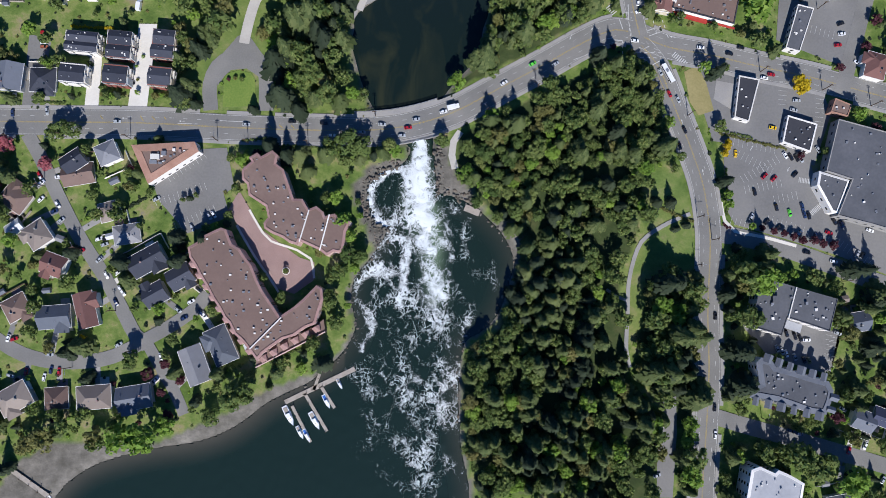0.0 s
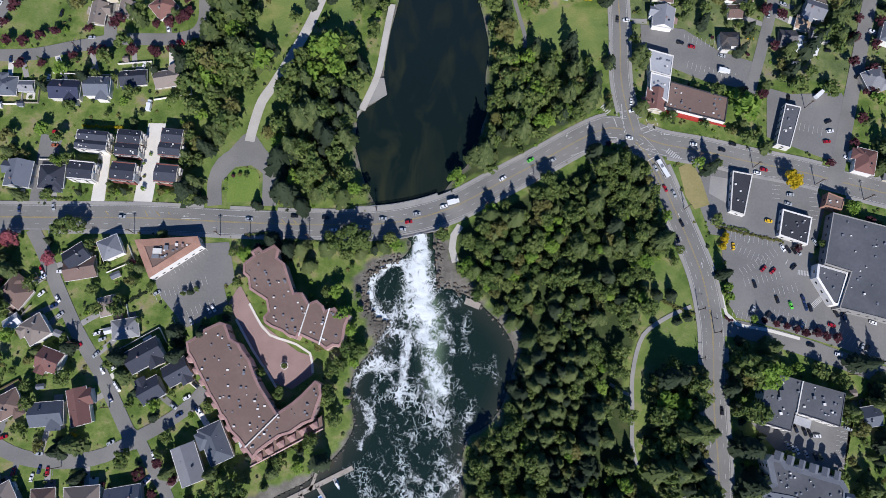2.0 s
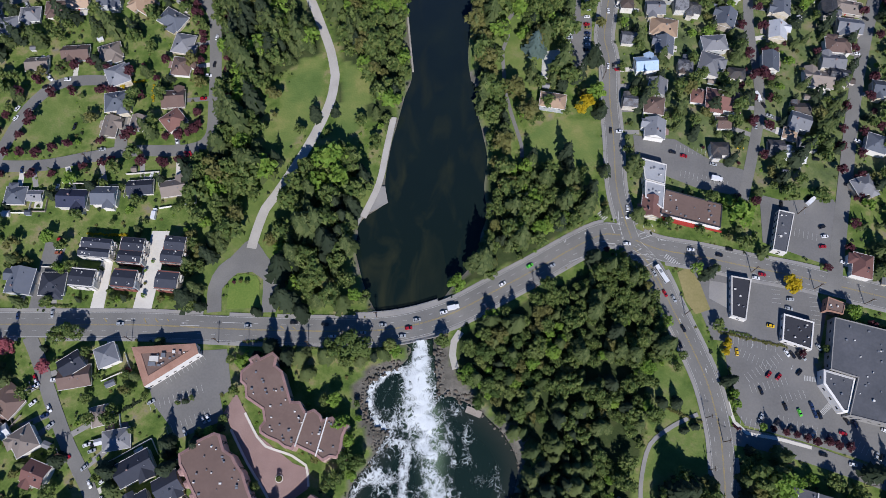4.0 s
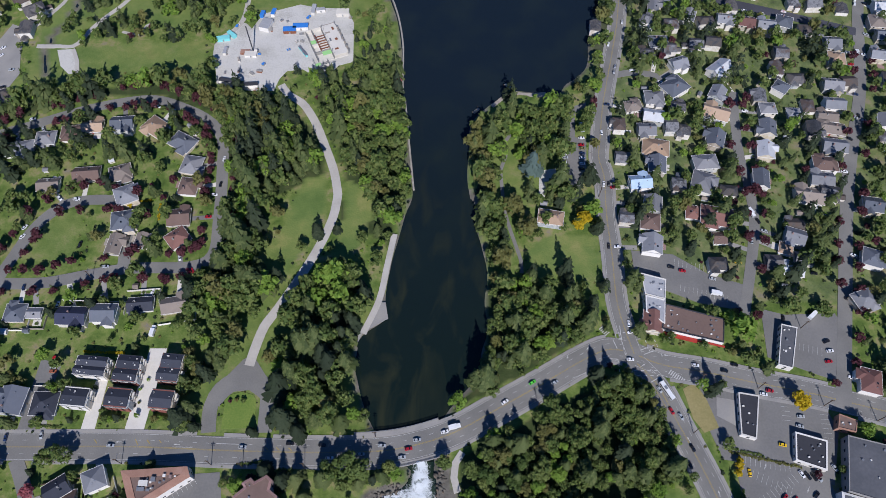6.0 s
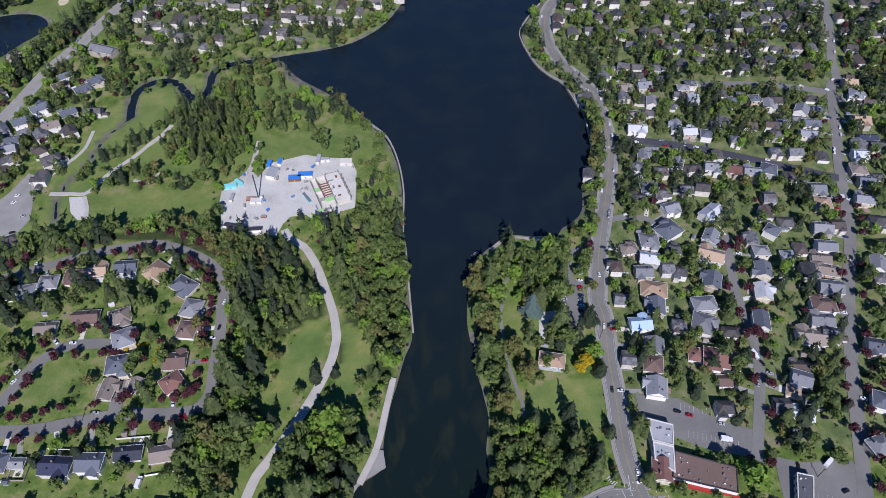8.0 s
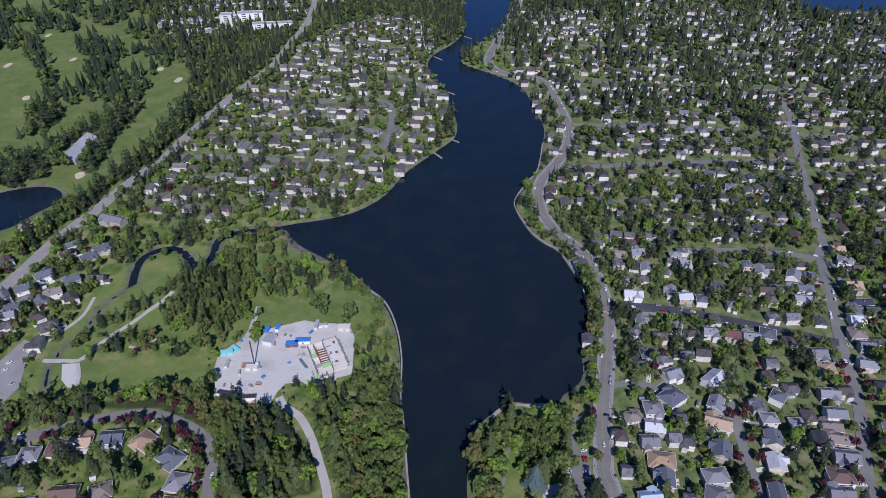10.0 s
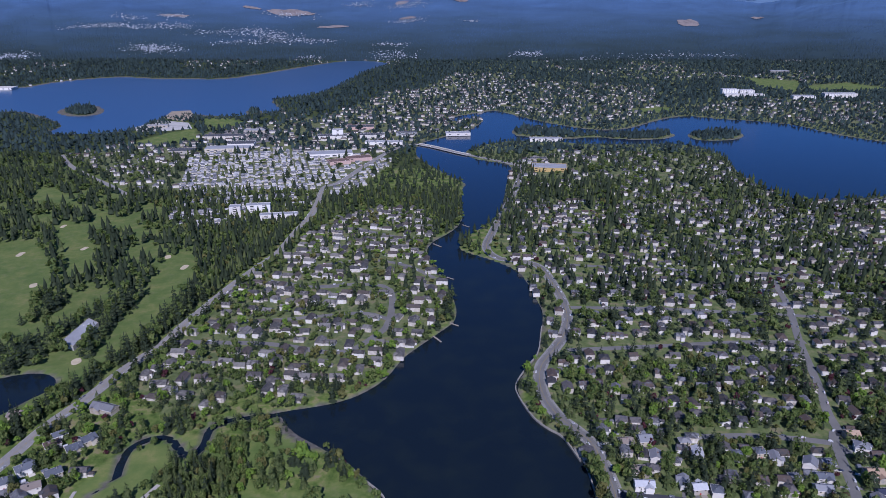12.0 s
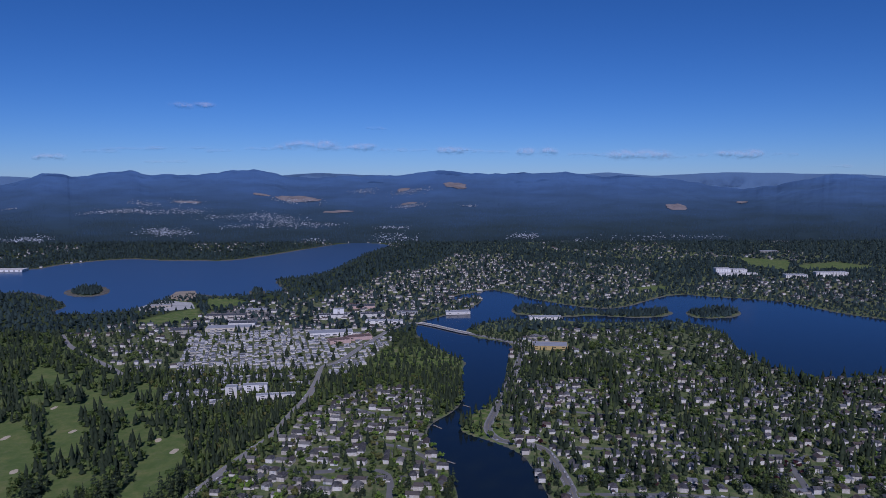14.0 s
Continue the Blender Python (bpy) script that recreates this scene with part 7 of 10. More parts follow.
# ---- vehicles ----
PAINT = {k: surface(k + "_car_paint", v, 0.6, 0.3, 3, spec=0.6) for k, v in dict(white=["c8cacb", "d8dadb"], silver=["8d9296", "a0a5a8"], black=["15161a", "202126"], navy=["1c2a48", "263658"],
         red=["8a1420", "a01c28"], green=["4fb038", "62c446"], gold=["c8a010", "d8b018"], olive=["6d6a3c", "7a7748"], brick=["8a4c34", "985a40"]).items()}
TYRE = surface("tyre_rubber", ["101010", "1a1a1a"], 0.5, 0.9, 3)
GLASS_CAR = surface("car_glass", ["0c1014", "141a20"], 0.5, 0.05, 2, spec=0.8)


def loft(sections):
    """sections: x, half width, z low, z high."""
    v, f = [], []
    for x, w, z0, z1 in sections:
        v += [(x, -w, z0), (x, -w * 1.02, z0 + 0.6 * (z1 - z0)), (x, -w * 0.88, z1), (x, w * 0.88, z1), (x, w * 1.02, z0 + 0.6 * (z1 - z0)), (x, w, z0)]
    for i in range(len(sections) - 1):
        for k in range(6):
            f.append((6 * i + k, 6 * i + (k + 1) % 6, 6 * i + 6 + (k + 1) % 6, 6 * i + 6 + k))
    f += [tuple(range(5, -1, -1)), tuple(6 * (len(sections) - 1) + k for k in range(6))]
    return v, f


def wheel_mesh():
    v = [(0.33 * math.cos(a), y, 0.33 + 0.33 * math.sin(a)) for y in (-0.12, 0.12) for a in [k * math.pi / 5 for k in range(10)]]
    return mesh_of("wheel", v, [(k, (k + 1) % 10, 10 + (k + 1) % 10, 10 + k) for k in range(10)] + [tuple(range(9, -1, -1)), tuple(range(10, 20))], TYRE)


WHEEL = wheel_mesh()
CAR_PROTO = {}
for colour in PAINT:
    p = thing("car", pose(0, 0, -900), "%s car with dark tinted windows" % {"gold": "yellow", "navy": "dark blue", "olive": "olive green", "brick": "rust-coloured", "green": "lime green"}.get(colour, colour), "car", "cars")
    v, f = loft([(-2.2, 0.78, 0.35, 0.85), (-1.9, 0.88, 0.25, 1.0), (0.9, 0.9, 0.22, 0.98), (1.9, 0.86, 0.25, 0.85), (2.2, 0.74, 0.35, 0.7)])
    part("body", mesh_of("body", v, f), PAINT[colour], p)
    v, f = loft([(-1.85, 0.74, 0.9, 0.98), (-1.35, 0.72, 0.9, 1.42), (0.3, 0.72, 0.9, 1.42), (1.1, 0.74, 0.9, 0.96)])
    part("glazing", mesh_of("glazing", v, f), GLASS_CAR, p)
    part("roof", boxes((-1.35, 0.25, -0.62, 0.62, 1.39, 1.47)), PAINT[colour], p)
    for wx in (-1.35, 1.35):
        for wy in (-0.8, 0.8):
            o = part("wheel", WHEEL, None, p)
            o.location = (wx, wy, 0)
    CAR_PROTO[colour] = p


def lorry(x, y, ang, name, length, label):
    t = thing(name, pose(x, y, 0.1, 0, 0, ang), label, name)
    part("body", boxes((-length / 2, length / 2 - (0 if name == "bus" else 2.2), -1.25, 1.25, 0.5, 3.1)), PAINT["white"], t)
    if name == "bus":
        part("glazing", boxes((-length / 2 + 0.6, length / 2 + 0.03, -1.28, 1.28, 1.5, 2.4)), GLASS_CAR, t)
        part("roof_unit", boxes((-2.5, -0.5, -0.8, 0.8, 3.1, 3.4)), METAL, t)
    else:
        part("cab", boxes((length / 2 - 2.1, length / 2, -1.1, 1.1, 0.5, 2.2)), PAINT["white"], t)
        part("windscreen", boxes((length / 2 - 1.2, length / 2 + 0.03, -1.0, 1.0, 1.3, 1.9)), GLASS_CAR, t)
    for wx in (-length * 0.32, length * 0.32):
        for wy in (-1.1, 1.1):
            o = part("wheel", WHEEL, None, t)
            o.location, o.scale = (wx, wy, -0.05), (1.4, 1.4, 1.4)
    return t


def car(x, y, ang, colour):
    if colour == "bus":
        return lorry(x, y, ang, "bus", 12, "long white city bus on the road")
    if colour == "van":
        return lorry(x, y, ang, "camper_van", 7, "white box-bodied camper van")
    return copy_thing(CAR_PROTO[colour], pose(x, y, 0.1, 0, 0, ang))


car(-59.6, 101.6, 2, "white")
car(-42.3, 103.8, 2, "silver")
car(-64.3, 108.9, -2, "black")
car(-82.6, 109.7, -2, "black")
car(-109.0, 107.7, 0, "silver")
car(-30.6, 108.6, -2, "silver")
car(-19.1, 102.1, 5, "silver")
car(-15.5, 106.8, 8, "red")
car(-10.7, 111.8, 8, "silver")
car(5.0, 116.4, 15, "white")
car(10.6, 119.1, 15, "van")
car(40.2, 133.9, 35, "white")
car(57.0, 145.6, 30, "green")
car(70.3, 145.7, 30, "silver")
car(117.2, 160.2, -5, "white")
car(155.8, 156.6, -5, "white")
car(172.7, 153.1, -10, "black")
car(179.5, 156.9, -10, "black")
car(135.9, 140.4, -62, "bus")
car(131.9, 141.4, -65, "silver")
car(137.0, 128.6, -65, "red")
car(141.9, 125.3, -65, "silver")
car(145.5, 107.2, -65, "black")
car(142.4, 97.5, -70, "black")
car(161.0, -0.7, 88, "black")
car(159.5, -52.2, 85, "black")
car(159.5, -67.2, 85, "white")
car(193.0, 138.7, -10, "white")
car(197.1, 140.8, -10, "red")
car(211.6, 125.4, 0, "silver")
car(209.7, 119.7, -15, "silver")
car(197.1, 109.1, -10, "gold")
car(174.9, 93.5, 88, "gold")
car(203.9, 92.8, -60, "white")
car(207.2, 91.8, -60, "black")
car(210.5, 91.2, -60, "black")
car(213.1, 90.6, -60, "silver")
car(223.2, 96.3, -60, "silver")
car(191.4, 80.4, 45, "red")
car(196.9, 79.1, 45, "red")
car(209.2, 81.6, 45, "black")
car(185.5, 71.1, -75, "black")
car(197.8, 62.3, -75, "black")
car(205.5, 59.1, -75, "green")
car(212.9, 62.8, -75, "navy")
car(214.0, 58.2, -75, "navy")
car(216.6, 57.6, -75, "black")
car(183.2, 56.6, 60, "silver")
car(191.9, 53.7, 45, "black")
car(198.7, 50.5, 45, "black")
car(210.7, 47.3, 50, "silver")
car(219.5, 45.8, 45, "navy")
car(227.8, 47.8, -20, "red")
car(231.3, 54.4, -60, "black")
car(235.5, 52.8, -60, "navy")
car(214.6, 36.3, -12, "black")
car(230.1, 31.2, -12, "white")
car(251.8, 49.4, -20, "white")
car(244.0, 35.6, 60, "silver")
car(247.0, 34.9, 60, "black")
car(249.6, 26.5, 80, "white")
car(257.5, 69.1, 30, "silver")
car(258.3, 64.5, 30, "white")
car(233.1, 3.7, -30, "silver")
car(231.8, -3.4, -20, "silver")
car(230.9, -9.8, -20, "silver")
car(196.0, -18.7, -70, "silver")
car(198.6, -20.2, -70, "silver")
car(201.1, -21.5, -70, "white")
car(205.9, -23.4, -70, "silver")
car(211.0, -24.9, -70, "black")
car(213.9, -25.2, -70, "olive")
car(201.5, -10.0, -70, "black")
car(206.3, -11.6, -70, "black")
car(209.2, -12.5, -70, "black")
car(213.0, -13.8, 0, "white")
car(232.3, -52.6, -30, "silver")
car(239.9, -87.6, -20, "silver")
car(253.5, -91.5, 60, "silver")
car(135.5, -50.1, 80, "white")
car(129.2, -65.2, 80, "white")
car(126.5, -72.1, 10, "black")
car(126.8, -78.3, 10, "black")
car(126.3, -89.8, 20, "silver")
car(202.4, -64.7, -15, "navy")
car(207.1, -66.3, -15, "navy")
car(-226.3, 76.8, -60, "red")
car(-225.2, 74.5, -60, "white")
car(-215.1, 59.9, -55, "white")
car(-224.9, 62.8, 45, "white")
car(-185.6, 19.8, -60, "white")
car(-178.7, 22.8, 40, "black")
car(-179.0, 21.5, 40, "white")
car(-177.3, 11.9, -55, "white")
car(-175.9, 10.0, -55, "white")
car(-179.5, 4.5, -60, "navy")
car(-190.7, 40.4, 20, "white")
car(-186.9, 40.7, 20, "black")
car(-187.4, 37.2, 20, "silver")
car(-183.5, 108.6, 0, "silver")
car(-128.6, 53.9, -55, "silver")
car(-126.1, 54.9, -55, "white")
car(-138.1, 47.3, -60, "silver")
car(-159.0, 63.7, 30, "silver")
car(-228.1, 161.0, 0, "red")
car(-228.0, 158.0, 0, "black")
car(-227.8, 155.0, 0, "white")
car(-227.7, 152.3, 0, "brick")
car(-175.8, 156.6, 85, "silver")
car(-176.7, 146.1, 0, "black")
car(-176.4, 131.4, 0, "black")
car(-164.2, 160.8, 85, "black")
car(-137.2, 5.2, 30, "white")
car(-140.7, -4.1, 30, "navy")
car(-126.2, 1.8, -60, "black")
car(-129.3, -2.4, -60, "white")
car(-176.9, -19.3, 30, "silver")
car(-152.8, -26.0, -65, "white")
car(-215.2, -25.2, 0, "silver")
car(-226.3, -41.6, -60, "van")
car(-217.7, -37.8, 80, "white")
car(-214.1, -33.7, 80, "navy")
car(-236.6, -37.0, -15, "silver")
car(-235.6, -16.6, 20, "red")
car(-198.2, -16.9, 50, "white")
car(245.8, -60.4, 0, "silver")
car(239.2, 172.0, 20, "black")
car(239.7, 165.8, 5, "white")
car(237.1, 159.0, 5, "red")
car(163.4, 170.0, -15, "white")
car(-245.3, 274.9, 5, "white")
car(-273.1, 245.2, 60, "white")
car(-258.6, 268.9, 20, "black")
car(-233.8, 239.5, 85, "black")
car(-206.4, 217.0, 5, "red")
car(-212.1, 212.6, 5, "silver")
car(-157.8, 219.0, 15, "red")
car(-179.4, 204.3, 80, "white")
car(-173.5, 177.8, 85, "van")
car(-236.6, 195.8, 85, "white")
car(-236.5, 188.6, 85, "white")
car(213.1, 264.8, -65, "van")
car(216.7, 258.6, -65, "black")
car(196.4, 227.0, -5, "gold")
car(152.0, 223.4, -10, "black")
car(159.0, 220.7, -10, "red")
car(177.4, 214.9, -15, "silver")
car(177.7, 204.3, -10, "van")
car(264.3, 263.2, -5, "white")
car(244.1, 219.0, -5, "black")
car(235.1, 189.3, 40, "van")
car(224.2, 290.9, -65, "black")
car(119.3, 288.6, 85, "black")
car(119.3, 183.6, 85, "white")
car(-152.2, 278.7, -5, "white")
car(-149.3, 287.3, 85, "black")
car(105.9, 342.1, 5, "white")
car(105.1, 335.1, 5, "silver")
car(104.3, 328.8, 5, "white")
car(103.6, 322.5, 5, "red")
car(91.4, 323.5, 5, "silver")
car(90.4, 314.3, 5, "white")
car(89.7, 307.2, 5, "white")
car(88.8, 298.3, 5, "white")
car(156.2, 525.0, 80, "white")
car(119.5, 334.1, 88, "white")
car(115.8, 288.6, 85, "white")
car(113.4, 239.0, 85, "black")
car(-294.7, 344.4, 10, "white")
car(-275.5, 345.5, 10, "black")
car(-206.1, 356.6, -20, "white")
car(-150.1, 309.1, 85, "white")
car(-244.9, 274.6, 0, "white")
car(-273.6, 252.2, 60, "white")
car(-213.3, 256.5, 80, "black")
car(-213.3, 222.8, 5, "silver")
car(-159.0, 220.7, 10, "red")
car(199.2, 477.8, -5, "red")
car(225.5, 476.5, -5, "white")
car(250.7, 461.0, -8, "white")
car(330.8, 415.9, 80, "white")
car(312.0, 350.6, 85, "black")
car(265.2, 263.0, -5, "white")
car(244.9, 226.4, -5, "black")
car(209.0, 243.2, 80, "silver")
car(216.3, 187.3, 80, "black")
car(92.2, 323.6, 0, "black")
car(91.7, 319.0, 0, "white")
car(91.4, 315.9, 0, "red")
car(91.0, 311.4, 0, "silver")
car(89.9, 300.0, 0, "white")
car(89.4, 295.1, 0, "white")
car(89.0, 290.7, 0, "black")
car(104.0, 319.5, 0, "olive")
car(103.5, 315.0, 0, "navy")
car(103.1, 310.9, 0, "white")
car(102.5, 305.9, 0, "white")
car(102.0, 301.5, 0, "black")
car(-331.8, 430.6, 30, "white")
car(-338.0, 415.5, 40, "white")
car(-337.6, 407.5, 40, "white")
car(-324.9, 392.6, 20, "silver")
car(-326.0, 375.1, 20, "black")
for x, y, a, c in WAITING:
    car(x, y, a, c)
for p in CAR_PROTO.values():
    for o in (*p.children_recursive, p):
        bpy.data.objects.remove(o)

# ---- docks and boats ----
HULL = surface("white_hull", ["c9ccce", "d9dbdc"], 0.5, 0.35, 3)


def dock(pts, wide, label, up=0.0):
    line = smooth(pts, 3)
    d = thing("dock", pose(0, 0, 0), label, "dock")
    part("deck", strip("deck", line, -wide / 2, wide / 2, SEA + 0.25 + up, SEA + 0.65 + up, WOOD), None, d)
    n = normals_of(line)
    for i in range(0, len(line), 2):
        for s in (-1, 1):
            q = line[i] + n[i] * s * (wide / 2 + 0.15)
            part("pile", boxes((q[0] - 0.15, q[0] + 0.15, q[1] - 0.15, q[1] + 0.15, SEA - 3, SEA + 1.6 + up)), BARK, d)


dock(MAIN_DOCK, 2.6, "floating grey wooden main dock with piles")
for q in (DOCK_A, DOCK_B, DOCK_C):
    dock(q, 1.8, "grey wooden finger dock with piles")
dock(GANGWAY, 1.6, "sloping gangway to the floating dock")
dock(PIER_W, 2.6, "weathered wooden pier over the mud", 1.6)
dock([(-1.5, 773.8), (8.0, 759.1)], 2.2, "small private wooden dock on the shore")
dock([(18.0, 957.8), (27.7, 949.5)], 2.2, "small private wooden dock on the shore")
dock([(17.9, 810.8), (29.8, 801.3)], 2.2, "small private wooden dock on the shore")
dock([(-2.0, 1099.5), (10.8, 1083.9)], 2.2, "small private wooden dock on the shore")
dock([(49.7, 1196.6), (61.1, 1184.5)], 2.2, "small private wooden dock on the shore")
dock([(-29.1, 390.0), (-26.0, 373.5)], 2.2, "small private wooden dock on the shore")
dock([(57.8, 375.9), (51.5, 381.8)], 2.2, "small private wooden dock on the shore")
dock([(31.1, 357.6), (27.1, 353.1)], 2.2, "small private wooden dock on the shore")


def boat(x, y, ang, l, kind, cover=None):
    b = thing("boat", pose(x, y, SEA, 0, 0, ang), "white %s moored at the dock" % kind, "boat", "moored boats")
    v, f = loft([(-l * 0.5, l * 0.13, -0.3, 0.8), (-l * 0.1, l * 0.16, -0.35, 0.9), (l * 0.25, l * 0.12, -0.3, 1.05), (l * 0.5, 0.05, 0.2, 1.25)])
    part("hull", mesh_of("hull", v, f), HULL, b)
    part("cockpit", boxes((-l * 0.42, -l * 0.1, -l * 0.09, l * 0.09, 0.85, 1.05)), cover or WOOD, b)
    v, f = loft([(-l * 0.12, l * 0.11, 0.8, 1.9), (l * 0.1, l * 0.11, 0.8, 1.9), (l * 0.25, l * 0.07, 0.8, 1.2)])
    part("cabin", mesh_of("cabin", v, f), HULL, b)
    part("windscreen", boxes((l * 0.1, l * 0.16, -l * 0.08, l * 0.08, 1.3, 1.75)), GLASS_CAR, b)


BLUE_COVER = surface("blue_canvas", ["2a5aa0", "3468b0"], 0.5, 0.8, 3)
boat(-80.7, -58.4, -62, 12, "motor yacht", None)
boat(-74.1, -67.7, -62, 8, "motor boat", None)
boat(-70.3, -69.3, -62, 8, "motor boat", BLUE_COVER)
boat(-66.0, -61.1, -60, 11, "sailing boat", None)
boat(-59.6, -50.4, -62, 8.5, "motor boat", BLUE_COVER)
boat(-52.4, -40.6, -62, 6.5, "small boat", None)
boat(-213.1, -102.6, -38, 5, "dinghy", None)

# ---- plaza planter and swimming float ----
pl = thing("planter", pose(PLANTER[0][0], PLANTER[0][1], 0.1), "round concrete planter with a palm-like shrub on the plaza", "planter")
ring = [(math.cos(k * math.pi / 8), math.sin(k * math.pi / 8)) for k in range(16)]
part("rim", plate("rim", [(2.2 * a, 2.2 * q) for a, q in ring], 0, 0.5, PALE), None, pl)
part("soil", plate("soil", [(1.8 * a, 1.8 * q) for a, q in ring], 0.4, 0.53, BARK), None, pl)
fl = thing("swimming_float", pose(FLOAT[0][0], FLOAT[0][1], SEA, 0, 0, -22), "grey wooden float moored in the basin", "float")
part("deck", boxes((-4.6, 4.6, -1.9, 1.9, 0.1, 0.7)), WOOD, fl)
for k in (-2.5, 1.5):
    part("beam", boxes((k, k + 0.3, 1.9, 5, 0.2, 0.5)), WOOD, fl)

# ---- poles ----


def pole(x, y, ang, lamp=True):
    t = thing("utility_pole", pose(x, y, 0, 0, 0, ang), "wooden utility pole with cross-arms%s" % (" and a street lamp" if lamp else ""), "pole", "utility poles")
    part("pole", boxes((-0.16, 0.16, -0.16, 0.16, -0.5, 11)), BARK, t)
    for z in (9.6, 10.5):
        part("crossarm", boxes((-1.2, 1.2, -0.08, 0.08, z, z + 0.16)), BARK, t)
    if lamp:
        part("lamp_arm", boxes((-0.06, 0.06, 0.1, 3.0, 8.2, 8.32)), METAL, t)
        part("lamp_head", boxes((-0.16, 0.16, 2.8, 3.6, 8.15, 8.32)), METAL, t)


pole(-242.4, 97.9, 0)
pole(-212.4, 99.2, 0)
pole(-175.3, 98.6, 0)
pole(-125.2, 97.8, 0)
pole(-107.6, 96.7, 0)
pole(-73.0, 96.4, 0)
pole(6.2, 99.9, 20)
pole(59.4, 130.6, 30)
pole(30.4, 116.2, 30)
pole(156.9, 147.4, 160)
pole(190.8, 142.3, 165)
pole(227.2, 131.9, 165)
pole(255.5, 122.8, 165)
pole(147.6, 115.8, 200)
pole(152.1, 56.0, 270)
pole(160.3, 43.0, 250)
pole(191.0, 31.2, -10)
pole(234.8, 19.9, -10)
pole(150.2, 28.3, 270)
pole(-34.4, 113.5, 180)
pole(-223.2, 70.4, 30)
pole(-201.4, 34.8, 30)
pole(-179.7, -0.3, 30)
pole(-167.6, -22.4, 180)
pole(-202.6, -32.1, 180)
pole(186.3, -57.8, -10)
pole(111.4, 278.4, 270)
pole(124.5, 222.8, 90)
pole(-219.8, 214.2, 0)
pole(225.9, 180.9, 170)


# ---- rocks along the narrows ----


def rock(seed):
    r = random.Random(seed)
    bm = bmesh.new()
    bmesh.ops.create_icosphere(bm, subdivisions=1, radius=1.0)
    v = np.array([tuple(q.co) for q in bm.verts]) * [[r.uniform(0.45, 1.3)] for _ in bm.verts] * np.array((1, r.uniform(0.5, 0.9), 0.5))
    f = [tuple(q.index for q in q_.verts) for q_ in bm.faces]
    bm.free()
    return v, f


ROCKS = [rock(k) for k in range(5)]

# ---- vegetation ----


def conifer(seed, layers, arms, sprays=3, broad=0.3):
    """A fir one metre in radius and of height 3.6: whorls of drooping, ragged branches with side sprays."""
    r = random.Random(seed)
    v, f = [], []
    lean = r.uniform(0, 6.28)
    for i in range(layers):
        t = i / (layers - 1)
        z = 0.55 + 2.6 * t
        rad = (1 - t) ** 0.7 * r.uniform(0.85, 1.1) + 0.07
        for k in range(arms):
            a = 2 * math.pi * (k + r.random() * 0.9) / arms + i * 1.3
            q = rad * r.uniform(0.5, 1.2) * (1 + 0.18 * math.sin(2 * a + lean))
            zz = z + r.uniform(-0.16, 0.16)
            for j in range(sprays):
                aa = a + (0, 0.55, -0.5, 0.25)[j] * r.uniform(0.6, 1.3)
                q0, q1 = q * (0.12, 0.3, 0.35, 0.2)[j], q * (1.0, 0.8, 0.75, 0.6)[j]
                wd = (broad * q + 0.04) * r.uniform(0.7, 1.2)
                c, s = math.cos(aa), math.sin(aa)
                n = len(v)
                zt = zz - 0.28 * q1 + r.uniform(-0.06, 0.1)
                v += [(c * q0, s * q0, zz + 0.1), (c * q1 - s * wd, s * q1 + c * wd, zt), (c * q1 * 1.12 + s * wd * 0.7, s * q1 * 1.12 - c * wd * 0.7, zt - 0.05)]
                f.append((n, n + 2, n + 1))
    n = len(v)
    v += [(0.1, 0, 2.85), (-0.06, 0.08, 2.85), (-0.06, -0.08, 2.85), (0, 0, 3.5)]
    f += [(n, n + 1, n + 3), (n + 1, n + 2, n + 3), (n + 2, n, n + 3)]
    return np.array(v), f


def broadleaf(seed, lobes, leaves, size=0.17, tall=1.0):
    """A crown one metre in radius, of uneven lobes covered in small leaf sprays, with gaps between them."""
    r = random.Random(seed)
    cs = [Vector((r.uniform(-0.1, 0.1), r.uniform(-0.1, 0.1), 1.5 * tall))]
    rs = [0.5]
    for k in range(lobes):
        a, q = 2.4 * k + r.random(), r.uniform(0.25, 0.78)
        cs.append(Vector((q * math.cos(a), q * math.sin(a), (1.75 - 0.75 * q + r.uniform(-0.4, 0.25)) * tall)))
        rs.append(r.uniform(0.2, 0.4))
    v, f = [], []
    for k in range(leaves):
        i = r.randrange(len(cs))
        d = Vector((r.gauss(0, 1), r.gauss(0, 1), r.gauss(0.45, 1))).normalized()
        p = cs[i] + d * rs[i] * r.uniform(0.75, 1.12)
        nrm = (d + Vector((r.gauss(0, 0.45), r.gauss(0, 0.45), r.gauss(0.35, 0.45)))).normalized()
        u = nrm.orthogonal().normalized()
        u = Matrix.Rotation(r.uniform(0, 6.28), 3, nrm) @ u
        w = nrm.cross(u)
        s = size * r.uniform(0.6, 1.35)
        n = len(v)
        v += [p + u * s, p - u * s * 0.5 + w * s * 0.85, p - u * s * 0.6 - w * s * 0.8]
        f.append((n, n + 1, n + 2))
    return np.array([tuple(p) for p in v]), f


def spire(seed):
    """A ragged two-tier fir for trees far off."""
    r = random.Random(seed)
    v, f = [], []
    for z0, z1, rad in ((0.2, 2.3, 1.0), (1.3, 3.7, 0.62)):
        n = len(v)
        v += [(rad * r.uniform(0.5, 1.15) * math.cos(a), rad * r.uniform(0.5, 1.15) * math.sin(a), z0 + r.uniform(0, 0.7)) for a in [k * 1.2566 + r.random() * 0.7 for k in range(5)]]
        v.append((r.uniform(-0.12, 0.12), r.uniform(-0.12, 0.12), z1))
        f += [(n + k, n + (k + 1) % 5, n + 5) for k in range(5)]
    return np.array(v), f


